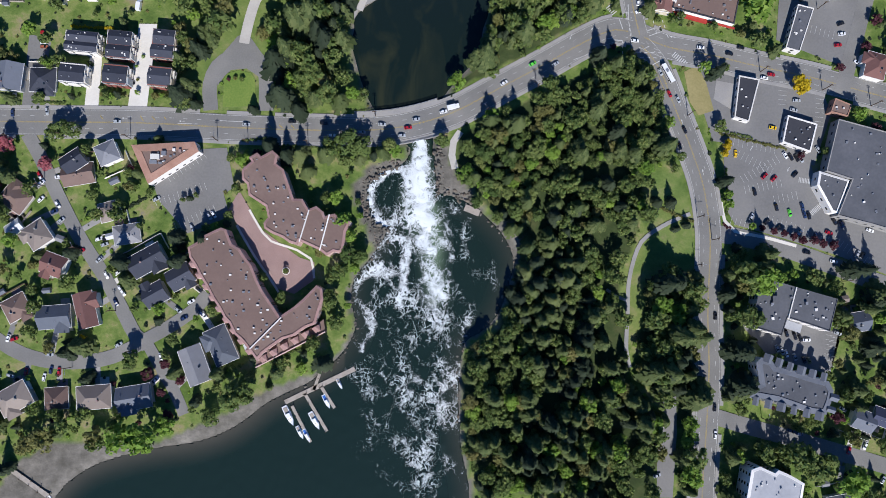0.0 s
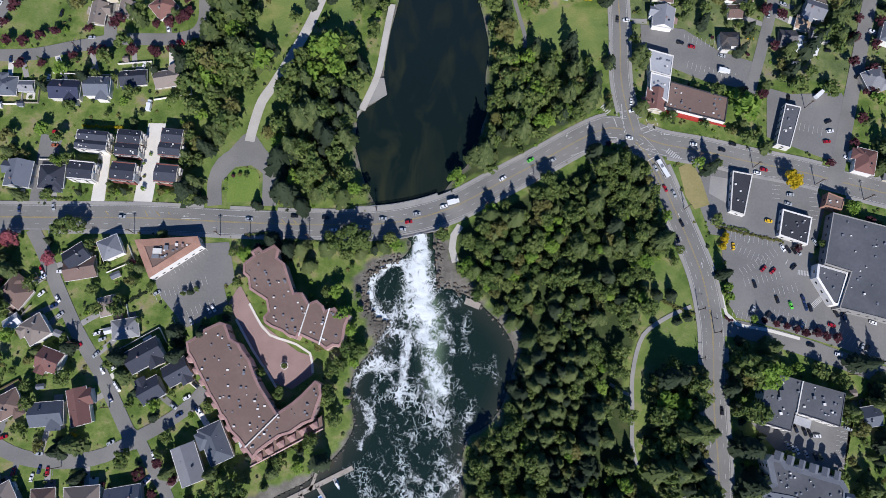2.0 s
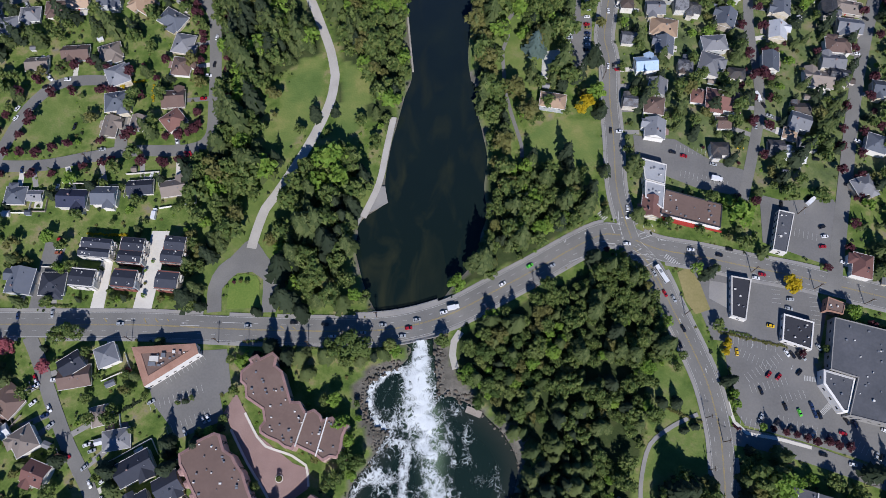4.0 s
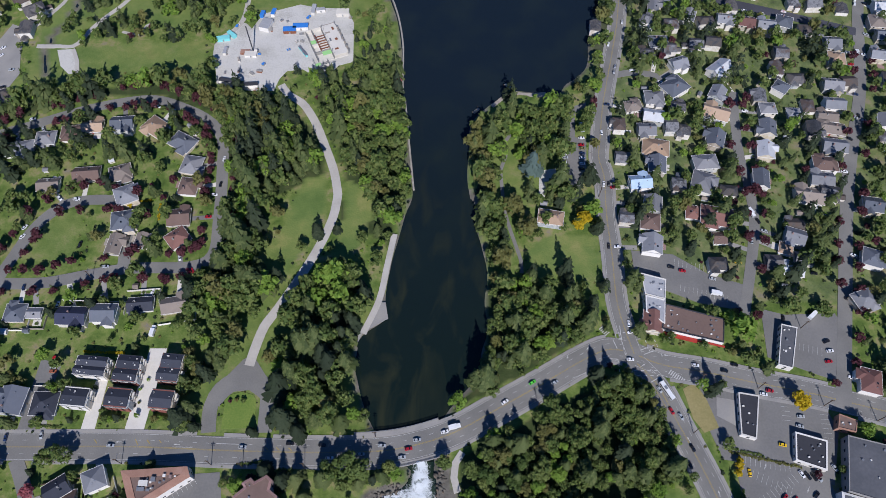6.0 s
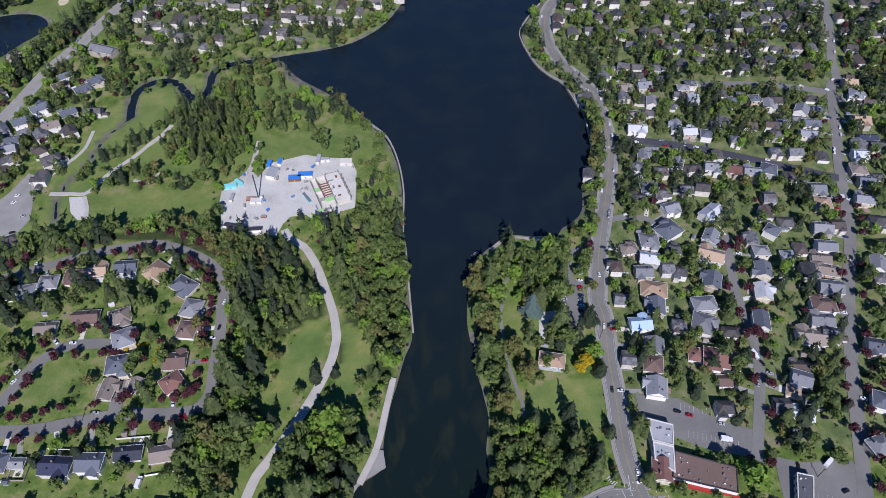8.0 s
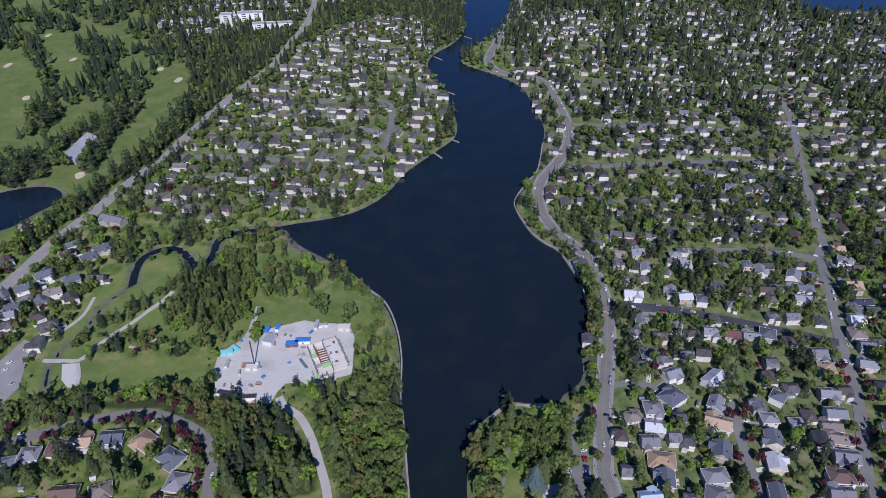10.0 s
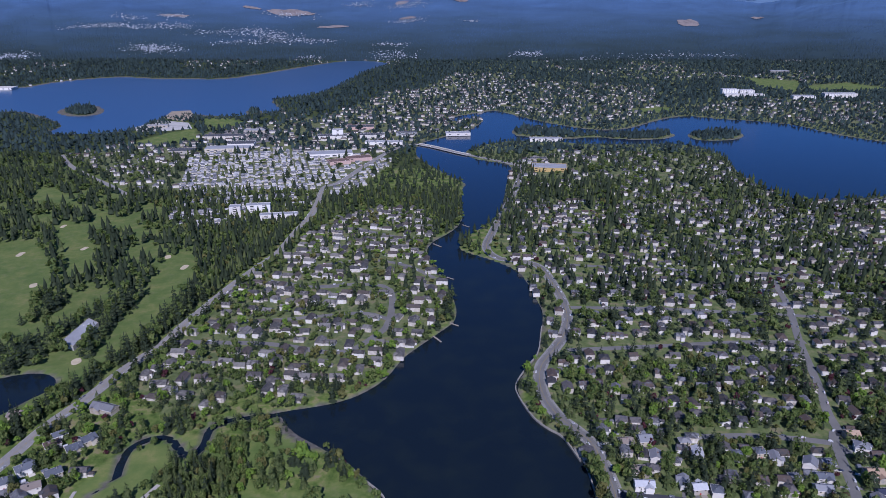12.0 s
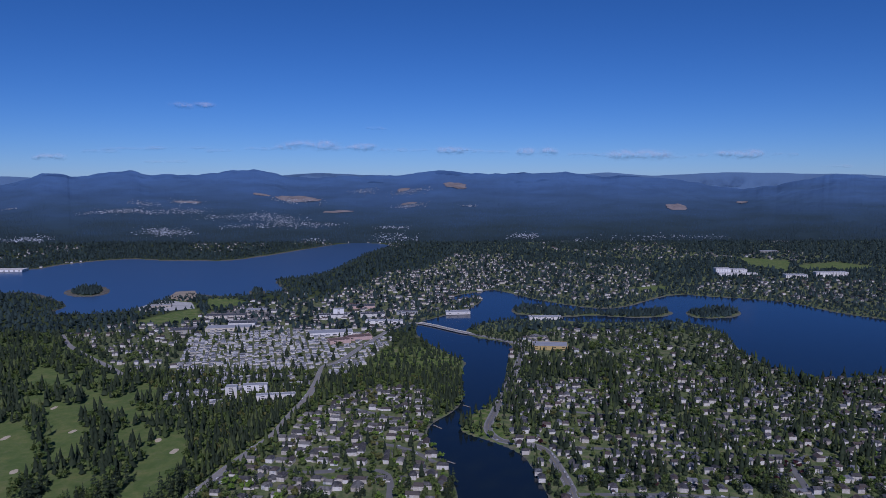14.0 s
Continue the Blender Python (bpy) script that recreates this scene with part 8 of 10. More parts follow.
def lone_spike(seed):
    """The plain pointed outline of a fir some kilometres off."""
    r = random.Random(seed)
    v = [(r.uniform(0.7, 1.1) * math.cos(a), r.uniform(0.7, 1.1) * math.sin(a), r.uniform(0, 0.8)) for a in (0.2, 1.8, 3.3, 4.9)] + [(r.uniform(-0.2, 0.2), r.uniform(-0.2, 0.2), r.uniform(2.2, 3.5))]
    return np.array(v), [(k, (k + 1) % 4, 4) for k in range(4)]


CONIFERS = [conifer(k, 13, 11, 4, 0.21) for k in range(4)]
BROADS = [broadleaf(10 + k, 15, 640, 0.14) for k in range(5)]
HALF_BROADS = [broadleaf(50 + k, 14, 440, 0.155) for k in range(6)]
MID_CONIFERS = [conifer(20 + k, 6, 6, 3) for k in range(3)]
MID_BROADS = [broadleaf(30 + k, 9, 110, 0.29) for k in range(5)]
FULL_BROADS = [broadleaf(90 + k, 12, 270, 0.2) for k in range(5)]
SHRUBS = [broadleaf(70 + k, 5, 40, 0.42, 0.5) for k in range(4)]
FAR_CONIFERS = [spire(k) for k in range(5)]
FAR_BROADS = [broadleaf(110 + k, 7, 46, 0.42, 0.85) for k in range(4)]
LOW_BROADS = [broadleaf(120 + k, 5, 18, 0.7, 0.9) for k in range(4)]
PARK_BROADS = [broadleaf(130 + k, 11, 190, 0.23) for k in range(4)]
SPIKES = [lone_spike(k) for k in range(6)]
TRUNK_V = [(0.07 * math.cos(a) * s, 0.07 * math.sin(a) * s, z) for z, s in ((-0.15, 1.2), (0.6, 0.8), (1.5, 0.3)) for a in [k * 1.0472 for k in range(6)]]
TRUNK_F = [(6 * j + k, 6 * j + (k + 1) % 6, 6 * j + 6 + (k + 1) % 6, 6 * j + 6 + k) for j in range(2) for k in range(6)]
for a in (0.4, 2.5, 4.6):
    n0 = len(TRUNK_V)
    c, s = math.cos(a), math.sin(a)
    TRUNK_V += [(0.03 * s, -0.03 * c, 0.7), (-0.03 * s, 0.03 * c, 0.7), (0, 0, 0.78), (0.5 * c, 0.5 * s, 1.15)]
    TRUNK_F += [(n0, n0 + 1, n0 + 3), (n0 + 1, n0 + 2, n0 + 3), (n0 + 2, n0, n0 + 3)]
TRUNK = mesh_of("trunk", TRUNK_V, TRUNK_F, BARK)
SPECIES = ("fir", "dark", "green", "bright", "olive", "plum", "pink", "gold", "spruce")
TREE_NAMES = {"spruce": "spruce_tree", "fir": "fir_tree", "dark": "cedar_tree", "green": "broadleaf_tree", "bright": "maple_tree", "olive": "alder_tree", "plum": "plum_tree", "pink": "blossom_tree", "gold": "broom_shrub"}
TREE_WORDS = {"spruce": "pale blue-grey spruce tree", "fir": "dark green fir with drooping branches", "dark": "very dark green cedar tree", "green": "leafy green broadleaf tree", "bright": "fresh bright green maple tree",
              "olive": "olive-brown tree with sparse young leaves", "plum": "dark purple-leaved plum tree", "pink": "pink blossoming ornamental garden tree", "gold": "yellow flowering shrub tree"}
PROTO = {}
for sp in SPECIES:
    shapes = CONIFERS if sp in ("fir", "dark", "spruce") else BROADS
    PROTO[sp] = [mesh_of("crown", v, f, LEAF_OB[sp]) for v, f in shapes]


def tree(x, y, r, sp, z=0.0, k=None):
    k = rng.randrange(len(PROTO[sp])) if k is None else k
    t = thing(TREE_NAMES[sp], pose(x, y, z, 0, 0, rng.uniform(0, 360)), TREE_WORDS[sp], "tree")
    h = r * rng.uniform(0.85, 1.15)
    for nm, me in (("trunk", TRUNK), ("crown", PROTO[sp][k])):
        o = part(nm, me, None, t)
        o.scale = (r, r, h * (1.08 if sp in ("fir", "dark", "spruce") else 1.0))
    return t


def mass(name, items, shapes, material, label, category="trees"):
    """Many small things as one mesh. items: x, y, z, radius, height factor."""
    if not len(items):
        return
    vs, fs, base = [], [], 0
    r = np.random.RandomState(7)
    for x, y, z, rad, hf in items:
        v, f = shapes[r.randint(len(shapes))]
        a = r.uniform(0, 6.28)
        c, s = math.cos(a), math.sin(a)
        w = np.column_stack([(v[:, 0] * c - v[:, 1] * s) * rad + x, (v[:, 0] * s + v[:, 1] * c) * rad + y, v[:, 2] * rad * hf + z])
        vs.append(w)
        fs.append(np.array(f) + base)
        base += len(v)
    v, f = np.vstack(vs), np.vstack(fs)
    me = bpy.data.meshes.new(name)
    me.vertices.add(len(v))
    me.vertices.foreach_set("co", v.astype(np.float32).ravel())
    k = f.shape[1]
    me.loops.add(f.size)
    me.loops.foreach_set("vertex_index", f.ravel().astype(np.int32))
    me.polygons.add(len(f))
    me.polygons.foreach_set("loop_start", np.arange(0, f.size, k, dtype=np.int32))
    me.update()
    me.materials.append(material)
    return tagged(new(name, me), label, category, kind="stuff")


def free(p, pad=1.5, houses=True):
    ok = shore(p) > 1.5
    for line, wide in LINES.values():
        lo, hi = line.min(0) - 20, line.max(0) + 20
        near = np.all((p > lo) & (p < hi), 1) & ok
        if near.any():
            ok[np.where(near)[0][line_dist(p[near], line) < wide / 2 + pad]] = False
    for q, _ in LOTS:
        ok &= ~inside(p, q)
    for q in BIG:
        ok &= ~inside(p, q)
    if houses:
        for x, y, r in TAKEN:
            if y < 1400:
                ok &= (p[:, 0] - x) ** 2 + (p[:, 1] - y) ** 2 > (r + pad * 0.4) ** 2
    return ok


def lattice(x0, x1, y0, y1, step, seed):
    r = np.random.RandomState(seed)
    a, b = np.meshgrid(np.arange(x0, x1, step), np.arange(y0, y1, step))
    p = np.stack([a.ravel(), b.ravel()], 1) + r.uniform(-0.45, 0.45, (a.size, 2)) * step
    return p


def in_any(p, polys):
    c = np.zeros(len(p), bool)
    for q in polys:
        c |= inside(p, q)
    return c


# rocks of the shore
rk = []
for poly, step in ((ROCKS_W, 2.0), (ROCKS_E, 2.0)):
    q = np.array(poly)
    for x, y in lattice(q[:, 0].min(), q[:, 0].max(), q[:, 1].min(), q[:, 1].max(), step, 3):
        if inside(np.array([(x, y)]), poly)[0]:
            rk.append((x, y, -0.6, rng.choice((rng.uniform(0.4, 1.2), rng.uniform(0.8, 2.0))), rng.uniform(0.35, 0.8)))
edge = smooth(BASIN_W[:17], 1.6).tolist() + smooth(BASIN_E[2:16], 1.6).tolist()
for x, y in edge:
    if rng.random() < 0.7:
        rk.append((x + rng.gauss(0, 1.2), y + rng.gauss(0, 1.2), -1.5, rng.uniform(0.4, 1.5), rng.uniform(0.6, 1.1)))
mass("shore_rocks", rk, ROCKS, surface("shore_rock_mass", ["3a3833", "514d46", "69645b", "5f554a", "484640"], 0.15, 0.95, 1.2, vary="island"), "broken grey and brown rocks along the narrows", "rocks")

# far and middle houses
def gabled(l, w, h, hip):
    r = 0.3 * w
    return np.array([(-l / 2, -w / 2, -0.3), (l / 2, -w / 2, -0.3), (l / 2, w / 2, -0.3), (-l / 2, w / 2, -0.3), (-l / 2, -w / 2, h), (l / 2, -w / 2, h), (l / 2, w / 2, h), (-l / 2, w / 2, h),
                     (-l / 2 - .4, -w / 2 - .5, h), (l / 2 + .4, -w / 2 - .5, h), (l / 2 + .4, w / 2 + .5, h), (-l / 2 - .4, w / 2 + .5, h), (-l / 2 + hip, 0, h + r), (l / 2 - hip, 0, h + r)])


BODY_FACES = ((0, 1, 5, 4), (1, 2, 6, 5), (2, 3, 7, 6), (3, 0, 4, 7), (8, 9, 13, 12), (10, 11, 12, 13), (8, 12, 11), (9, 10, 13))


def house_mass(name, rows, label, roof):
    """rows: x, y, angle, length, width, height."""
    vs, fs, mats, base = [], [], [], 0
    r = np.random.RandomState(3)
    for x, y, a, l, w, h in rows:
        shapes = [gabled(l, w, h, r.choice([0, 0, w * 0.4]))]
        if r.rand() < 0.6:
            s = gabled(w * 0.5 + 2.4, l * 0.42, h - 0.2, 0)
            sx, sy = r.choice([-1, 1]) * l * 0.22, r.choice([-1, -1, 1])
            shapes.append(np.column_stack([sx - s[:, 1], sy * (w * 0.25 + 1.2) + s[:, 0], s[:, 2]]))
        if r.rand() < 0.4:
            s = gabled(5.5, 4, 2.6, 0)
            shapes.append(s + np.array((r.choice([-1, 1]) * (l / 2 + 2.2), r.uniform(-2, 2), 0)))
        c, s_ = math.cos(a), math.sin(a)
        for q in shapes:
            vs.append(np.column_stack([q[:, 0] * c - q[:, 1] * s_ + x, q[:, 0] * s_ + q[:, 1] * c + y, q[:, 2]]))
            fs += [[base + k for k in f] for f in BODY_FACES]
            mats += [0, 0, 0, 0, 1, 1, 1, 1]
            base += 14
    me = mesh_of(name, np.vstack(vs), fs, FAR_WALL, roof)
    me.polygons.foreach_set("material_index", mats)
    return tagged(new(name, me), label, "houses", kind="stuff")


FAR_WALL = surface("far_house_walls", ["7d766b", "a29c92", "c0bbb2", "d0cdc6", "aca496", "c6c3bc", "868e92"], 0.3, 0.8, 2, vary="island")
FAR_ROOF = surface("far_house_roofs", ["2a2c30", "3a3c40", "4c4743", "52453e", "57585b", "727376", "393b3f", "605c59", "4a4b50"], 0.3, 0.85, 2, vary="island")
ALL_PARK = LAWNS + WOODS
rows = []
hr = np.random.RandomState(11)


def settle(p, angle, keep, l0=10, l1=16, far=False, big=0.0):
    ok = free(p, 5, True) & ~in_any(p, ALL_PARK)
    for x, y in p[ok]:
        if hr.rand() < keep:
            l, w = hr.uniform(l0, l1), hr.uniform(8, 11)
            rows.append((x, y, angle + hr.normal(0, 0.07) + (1.5708 if hr.rand() < 0.4 else 0), l, w, hr.choice([3.2, 5.6, 5.6])))
            TAKEN.append((x, y, l * 0.5))


def turned(x0, x1, y0, y1, sx, sy, seed):
    a, b = np.meshgrid(np.arange(x0, x1, sx), np.arange(y0, y1, sy))
    p = np.stack([a.ravel(), b.ravel()], 1)
    return p + np.random.RandomState(seed).uniform(-0.3, 0.3, p.shape) * (sx, sy)


# the suburb on the east bank
p = turned(125, 1500, 480, 1350, 17, 29, 1)
p = p[(p[:, 0] < 0.75 * p[:, 1] + 60)]
settle(p, -0.08, 0.86, 8.5, 13)
p = turned(345, 520, 200, 480, 19, 30, 2)
settle(p, -0.05, 0.85)
p = turned(128, 345, 225, 480, 18, 27, 8)
settle(p, -0.05, 0.7, 9, 13)
p = turned(-420, -255, 330, 560, 20, 26, 9)
settle(p[~inside(p, WOOD_CREEK) & ((p[:, 0] < -318) | (p[:, 1] > 560))], 0.6, 0.7, 11, 16)
# the suburb on the west bank
p = turned(-520, 60, 560, 1350, 19, 28, 3)
keep_rows, rows = rows, []
settle(p[inside(p, TOWN_L)], -0.12, 0.95, 11, 18)
house_mass("riverside_houses", rows, "rows of cream and grey houses on the west bank", surface("pale_shingle_roofs", ["36373a", "494847", "5f5d59", "74726d", "3e3d3d", "564f49", "433e3a"], 0.3, 0.85, 2, vary="island"))
rows = keep_rows
a, b = np.meshgrid(np.arange(-700, 700, 15.5), np.arange(-700, 700, 11.5))
a, b = a.ravel() + hr.uniform(-1.2, 1.2, a.size), b.ravel() + hr.uniform(-0.8, 0.8, a.size)
p = np.stack([-350 + a * math.cos(0.25) - b * math.sin(0.25), 1500 + a * math.sin(0.25) + b * math.cos(0.25)], 1)
p = p[(np.round(np.arange(len(p)) // 91) % 6 != 3)]
keep_rows, rows = rows, []
settle(p[inside(p, TOWN_DENSE)], 0.25, 0.8, 9, 13)
rows = [(x, y, 0.25 + hr.normal(0, 0.04) + (1.5708 if hr.rand() < 0.08 else 0), hr.uniform(7, 12), hr.uniform(4.6, 6.2), hr.choice([2.7, 3.0, 3.4])) for x, y, a, l, w, h in rows]
house_mass("mobile_homes", rows, "dense rows of pale-roofed mobile homes", surface("pale_home_roofs", ["3a3c40", "5a5c60", "97989a", "b2b2b0", "484a4e", "7c7e82", "3e4044"], 0.3, 0.8, 2, vary="island"))
rows = keep_rows
p = turned(-1600, 700, 1200, 3300, 24, 36, 5)
settle(p[inside(p, TOWN_MID)], 0.1, 0.62, 10, 20)
# scattered districts further out
FAR_TOWNS = [TOWN_V, TOWN_Q, TOWN_R, TOWN_S, TOWN_U]
p = turned(150, 850, 1170, 1810, 24, 34, 16)
settle(p[inside(p, TOWN_T)], 0.1, 0.6, 9, 14)
p = turned(-2800, 2800, 1400, 4200, 23, 38, 6)
p = p[(np.abs(p[:, 0]) < 0.75 * p[:, 1] + 100) & ~inside(p, TOWN_MID) & ~inside(p, TOWN_DENSE)]
cl = np.array([noise.noise(Vector((x * 0.0022, y * 0.0016, 4.0))) for x, y in p])
settle(p[((cl > 0.2) & (hr.rand(len(p)) < 0.5)) | in_any(p, FAR_TOWNS)], 0.2, 0.5, 9, 14)
p = turned(-520, -290, 150, 540, 24, 28, 7)
settle(p, 0.1, 0.8)
house_mass("suburban_houses", rows, "rows of white and grey suburban houses among trees", FAR_ROOF)

# cars along the further streets
CAR_SHAPE = (np.array([(-2.2, -.9, .2), (2.2, -.9, .2), (2.2, .9, .2), (-2.2, .9, .2), (-2.2, -.85, .9), (2.2, -.85, .85), (2.2, .85, .85), (-2.2, .85, .9), (-1.5, -.7, 1.45), (.4, -.7, 1.45), (.4, .7, 1.45), (-1.5, .7, 1.45), (1.2, -.75, .9), (1.2, .75, .9)]),
             [(0, 1, 5, 4), (1, 2, 6, 5), (2, 3, 7, 6), (3, 0, 4, 7), (4, 5, 6, 7), (8, 9, 10, 11), (4, 12, 9, 8), (13, 7, 11, 10), (12, 13, 10, 9), (7, 4, 8, 11)])
parked = []
pr = random.Random(8)
for nm, (line, wide) in LINES.items():
    if nm.startswith(("street", "crescent", "highway", "north")):
        nn = normals_of(line)
        for i in range(len(line)):
            if line[i][1] > 380 and pr.random() < 0.16:
                q = line[i] + nn[i] * pr.choice((-1, 1)) * (wide / 2 - 1.3)
                parked.append((q[0], q[1], math.atan2(-nn[i][0], nn[i][1])))
vs_, fs_ = [], []
for k, (x, y, a) in enumerate(parked):
    v, f = CAR_SHAPE
    c, s = math.cos(a), math.sin(a)
    vs_.append(np.column_stack([v[:, 0] * c - v[:, 1] * s + x, v[:, 0] * s + v[:, 1] * c + y, v[:, 2] + 0.2]))
    fs_ += [[14 * k + i for i in q] for q in f]
tagged(new("parked_cars", mesh_of("parked_cars", np.vstack(vs_), fs_, surface("far_car_paint", ["15161a", "8d9296", "c8cacb", "303848", "d8dadb", "7a2028"], 0.5, 0.35, 2, vary="island"))),
       "cars parked along the further streets", "cars", kind="stuff")

# near trees
near = []
mid = {k: [] for k in SPECIES}
far = {k: [] for k in SPECIES}
tr = np.random.RandomState(21)


def choose(mix):
    names = list(mix)
    w = np.array([mix[n] for n in names])
    return names[tr.choice(len(names), p=w / w.sum())]


def plant(p, mix, r0, r1, tall=1.0, grove_wise=True):
    for x, y in p:
        sp = choose(mix)
        grove = noise.noise(Vector((x * 0.021, y * 0.019, 6.0)))
        if y > 700 or not grove_wise:
            grove = 0
        if grove > 0.08 and sp in ("fir", "dark", "spruce") and tr.rand() < 0.6:
            sp = "bright" if tr.rand() < 0.22 else "green"
        elif grove < -0.1 and sp in ("green", "bright", "olive") and tr.rand() < 0.5:
            sp = "fir" if tr.rand() < 0.5 else "dark"
        r = (r0 + (r1 - r0) * tr.rand() ** 1.2) * (0.75 if sp in ("plum", "gold", "pink") else 1)
        if y < 420:
            near.append((x, y, r, sp))
        elif y < 900:
            mid[sp].append((x, y, 0, r, tr.uniform(0.95, 1.4) * tall))
        else:
            far[sp].append((x, y, 0, r, tr.uniform(0.8, 1.35) if y < 1400 else tr.uniform(0.6, 1.05)))


FOREST_MIX = {"fir": 3.2, "dark": 0.8, "green": 4.6, "bright": 1.2, "olive": 0.9}
WEST_MIX = {"fir": 3, "dark": 1, "green": 4, "bright": 1.2, "olive": 1}
YARD_MIX = {"green": 5, "bright": 0.8, "olive": 1.0, "fir": 1.4, "dark": 1.4, "plum": 0.6}
for wood, mix, step in [(WOOD_PARK, FOREST_MIX, 5.9), (WOOD_PARK_B, FOREST_MIX, 7), (WOOD_NE, WEST_MIX, 6.4), (WOOD_NW, WEST_MIX, 8), (WOOD_W, WEST_MIX, 8.5), (WOOD_E, {"green": 6, "bright": 2.6, "fir": 1.5, "olive": 1.2, "dark": 0.5}, 7.6),
                        (WOOD_SHORE, WEST_MIX, 7.5), (WOOD_SITE, WEST_MIX, 7), (WOOD_CREEK, {"fir": 4, "green": 4, "olive": 1.2, "dark": 1.5, "bright": 0.5}, 10), (WOOD_BAND, WEST_MIX, 8), (WOOD_GOLF, {"dark": 6, "fir": 1, "green": 4}, 12.5), (WOOD_TIL, WEST_MIX, 7)]:
    q = np.array(wood)
    p = lattice(q[:, 0].min(), q[:, 0].max(), q[:, 1].min(), q[:, 1].max(), step, len(near) + 5)
    p = p[inside(p, wood) & ~in_any(p, LAWNS)]
    p = p[(line_dist(p, LINES["park_drive"][0]) > 9) & (line_dist(p, LINES["park_loop"][0]) > 9) & (line_dist(p, LINES["point_path"][0]) > 5)]
    if wood in (WOOD_GOLF, WOOD_CREEK, WOOD_NW, WOOD_W, WOOD_E):
        p = p[[noise.noise(Vector((x * (0.05 if wood is WOOD_E else 0.016), y * (0.05 if wood is WOOD_E else 0.012), 7))) > (-0.34 if wood in (WOOD_NW, WOOD_W) else -0.2 if wood is WOOD_GOLF else -0.26 if wood is WOOD_E else -0.02) for x, y in p]]
    p = p[(line_dist(p, SITE + SITE[:1]) > 6.5) & ~in_any(p, [POINT_LAWN, MEADOW])]
    if wood is WOOD_E:
        p = p[p[:, 1] < 354]
    if wood is WOOD_PARK:
        p = p[[noise.noise(Vector((x * 0.055, y * 0.055, 17))) > -0.3 for x, y in p]]
    plant(p[free(p, 1.0) & ((wood is not WOOD_CREEK) | (shore(p) > 8))], mix, *((4.0, 7.6) if wood is WOOD_GOLF else (2.6, 5.4) if wood is WOOD_CREEK else (step * 0.46, step * (1.0 if wood is WOOD_PARK else 1.1))), grove_wise=wood is not WOOD_E)
p = lattice(-245, -155, 448, 575, 7.0, 33)
plant(p[inside(p, SLIM_WOOD) & free(p, 1.0) & (shore(p) > 9)], {"fir": 4, "green": 6, "dark": 1, "olive": 1.2}, 2.4, 4.0, 1.6)
p = lattice(-420, 480, -130, 700, 7.4, 77)
p = p[(np.abs(p[:, 0]) < 300 + 0.6 * np.maximum(p[:, 1], 0)) & ~in_any(p, ALL_PARK + [BEACH, BEACH_E, GASGRASS])]
p = p[free(p, 1.6)]
plant(p[tr.rand(len(p)) < np.where((p[:, 0] > 165) & (p[:, 1] < 40), 0.8, np.where((p[:, 0] > 100) & (p[:, 1] > 150), 0.5, np.where(p[:, 1] > 130, 0.42, 0.5)))], YARD_MIX, 1.7, 5.4)
p = lattice(125, 560, 150, 520, 14, 92)
p = p[free(p, 1.0) & ~in_any(p, ALL_PARK)]
plant(p[tr.rand(len(p)) < 0.38], {"fir": 2, "dark": 2.4, "green": 5.6, "bright": 1}, 3.4, 6.2)
p = lattice(-500, 620, 420, 700, 7.6, 80)
p = p[(np.abs(p[:, 0]) < 0.75 * p[:, 1] + 100) & ~in_any(p, ALL_PARK)]
p = p[free(p, 1.6)]
plant(p[tr.rand(len(p)) < 0.37], {"green": 5.5, "dark": 2.4, "fir": 1.2, "olive": 0.8, "plum": 0.6, "bright": 1.0}, 2.2, 5.4)
p = lattice(-900, 1400, 700, 1400, 8.6, 78)
p = p[(np.abs(p[:, 0]) < 0.75 * p[:, 1] + 100) & ~in_any(p, LAWNS)]
p = p[free(p, 2)]
p = p[(p[:, 1] < 1150) | (shore(p) > 60) | (p[:, 0] < 60)]
p = p[~inside(p, WOOD_GOLF)]
west = inside(p, TOWN_L)
plant(p[west][tr.rand(west.sum()) < 0.64], {"green": 6, "dark": 2.6, "olive": 1.6, "bright": 1.6, "fir": 0.5}, 2.6, 5.8)
plant(p[~west & (p[:, 0] < 60)], {"dark": 5, "fir": 2, "green": 4, "olive": 0.5}, 3.4, 6.4)
west |= p[:, 0] < 60
plant(p[~west][tr.rand((~west).sum()) < 0.4], {"green": 4.5, "dark": 5.5, "fir": 1.0, "olive": 0.6, "bright": 0.2, "plum": 0.25}, 2.4, 5.6)
p = lattice(125, 1400, 480, 1500, 11, 95)
p = p[(p[:, 0] < 0.75 * p[:, 1] + 100) & ~in_any(p, LAWNS)]
p = p[free(p, 4.0)]
cl = np.array([noise.noise(Vector((x * 0.011, y * 0.006, 14.0))) for x, y in p])
plant(p[tr.rand(len(p)) < np.clip(0.22 + 1.4 * cl, 0.07, 0.75)], {"dark": 7.5, "green": 3.5, "fir": 1.5}, 4.0, 7.4)
p = lattice(-3000, 3000, 1400, 4300, 17.5, 79)
p = p[(np.abs(p[:, 0]) < 0.75 * p[:, 1] + 100) & ~in_any(p, LAWNS)]
p = p[free(p, 2, False)]
cl = np.array([noise.noise(Vector((x * 0.0022, y * 0.0016, 4.0))) for x, y in p])
p = p[(tr.rand(len(p)) < np.where(inside(p, TOWN_T), 0.8, 1.0) * np.where((cl > 0.2) | in_any(p, FAR_TOWNS + [TOWN_MID]), 0.55, 0.97)) & (~inside(p, TOWN_DENSE) | (tr.rand(len(p)) < 0.2))]
sd = shore(p)
isle = in_any(p, [q.tolist() for q in ISLES])
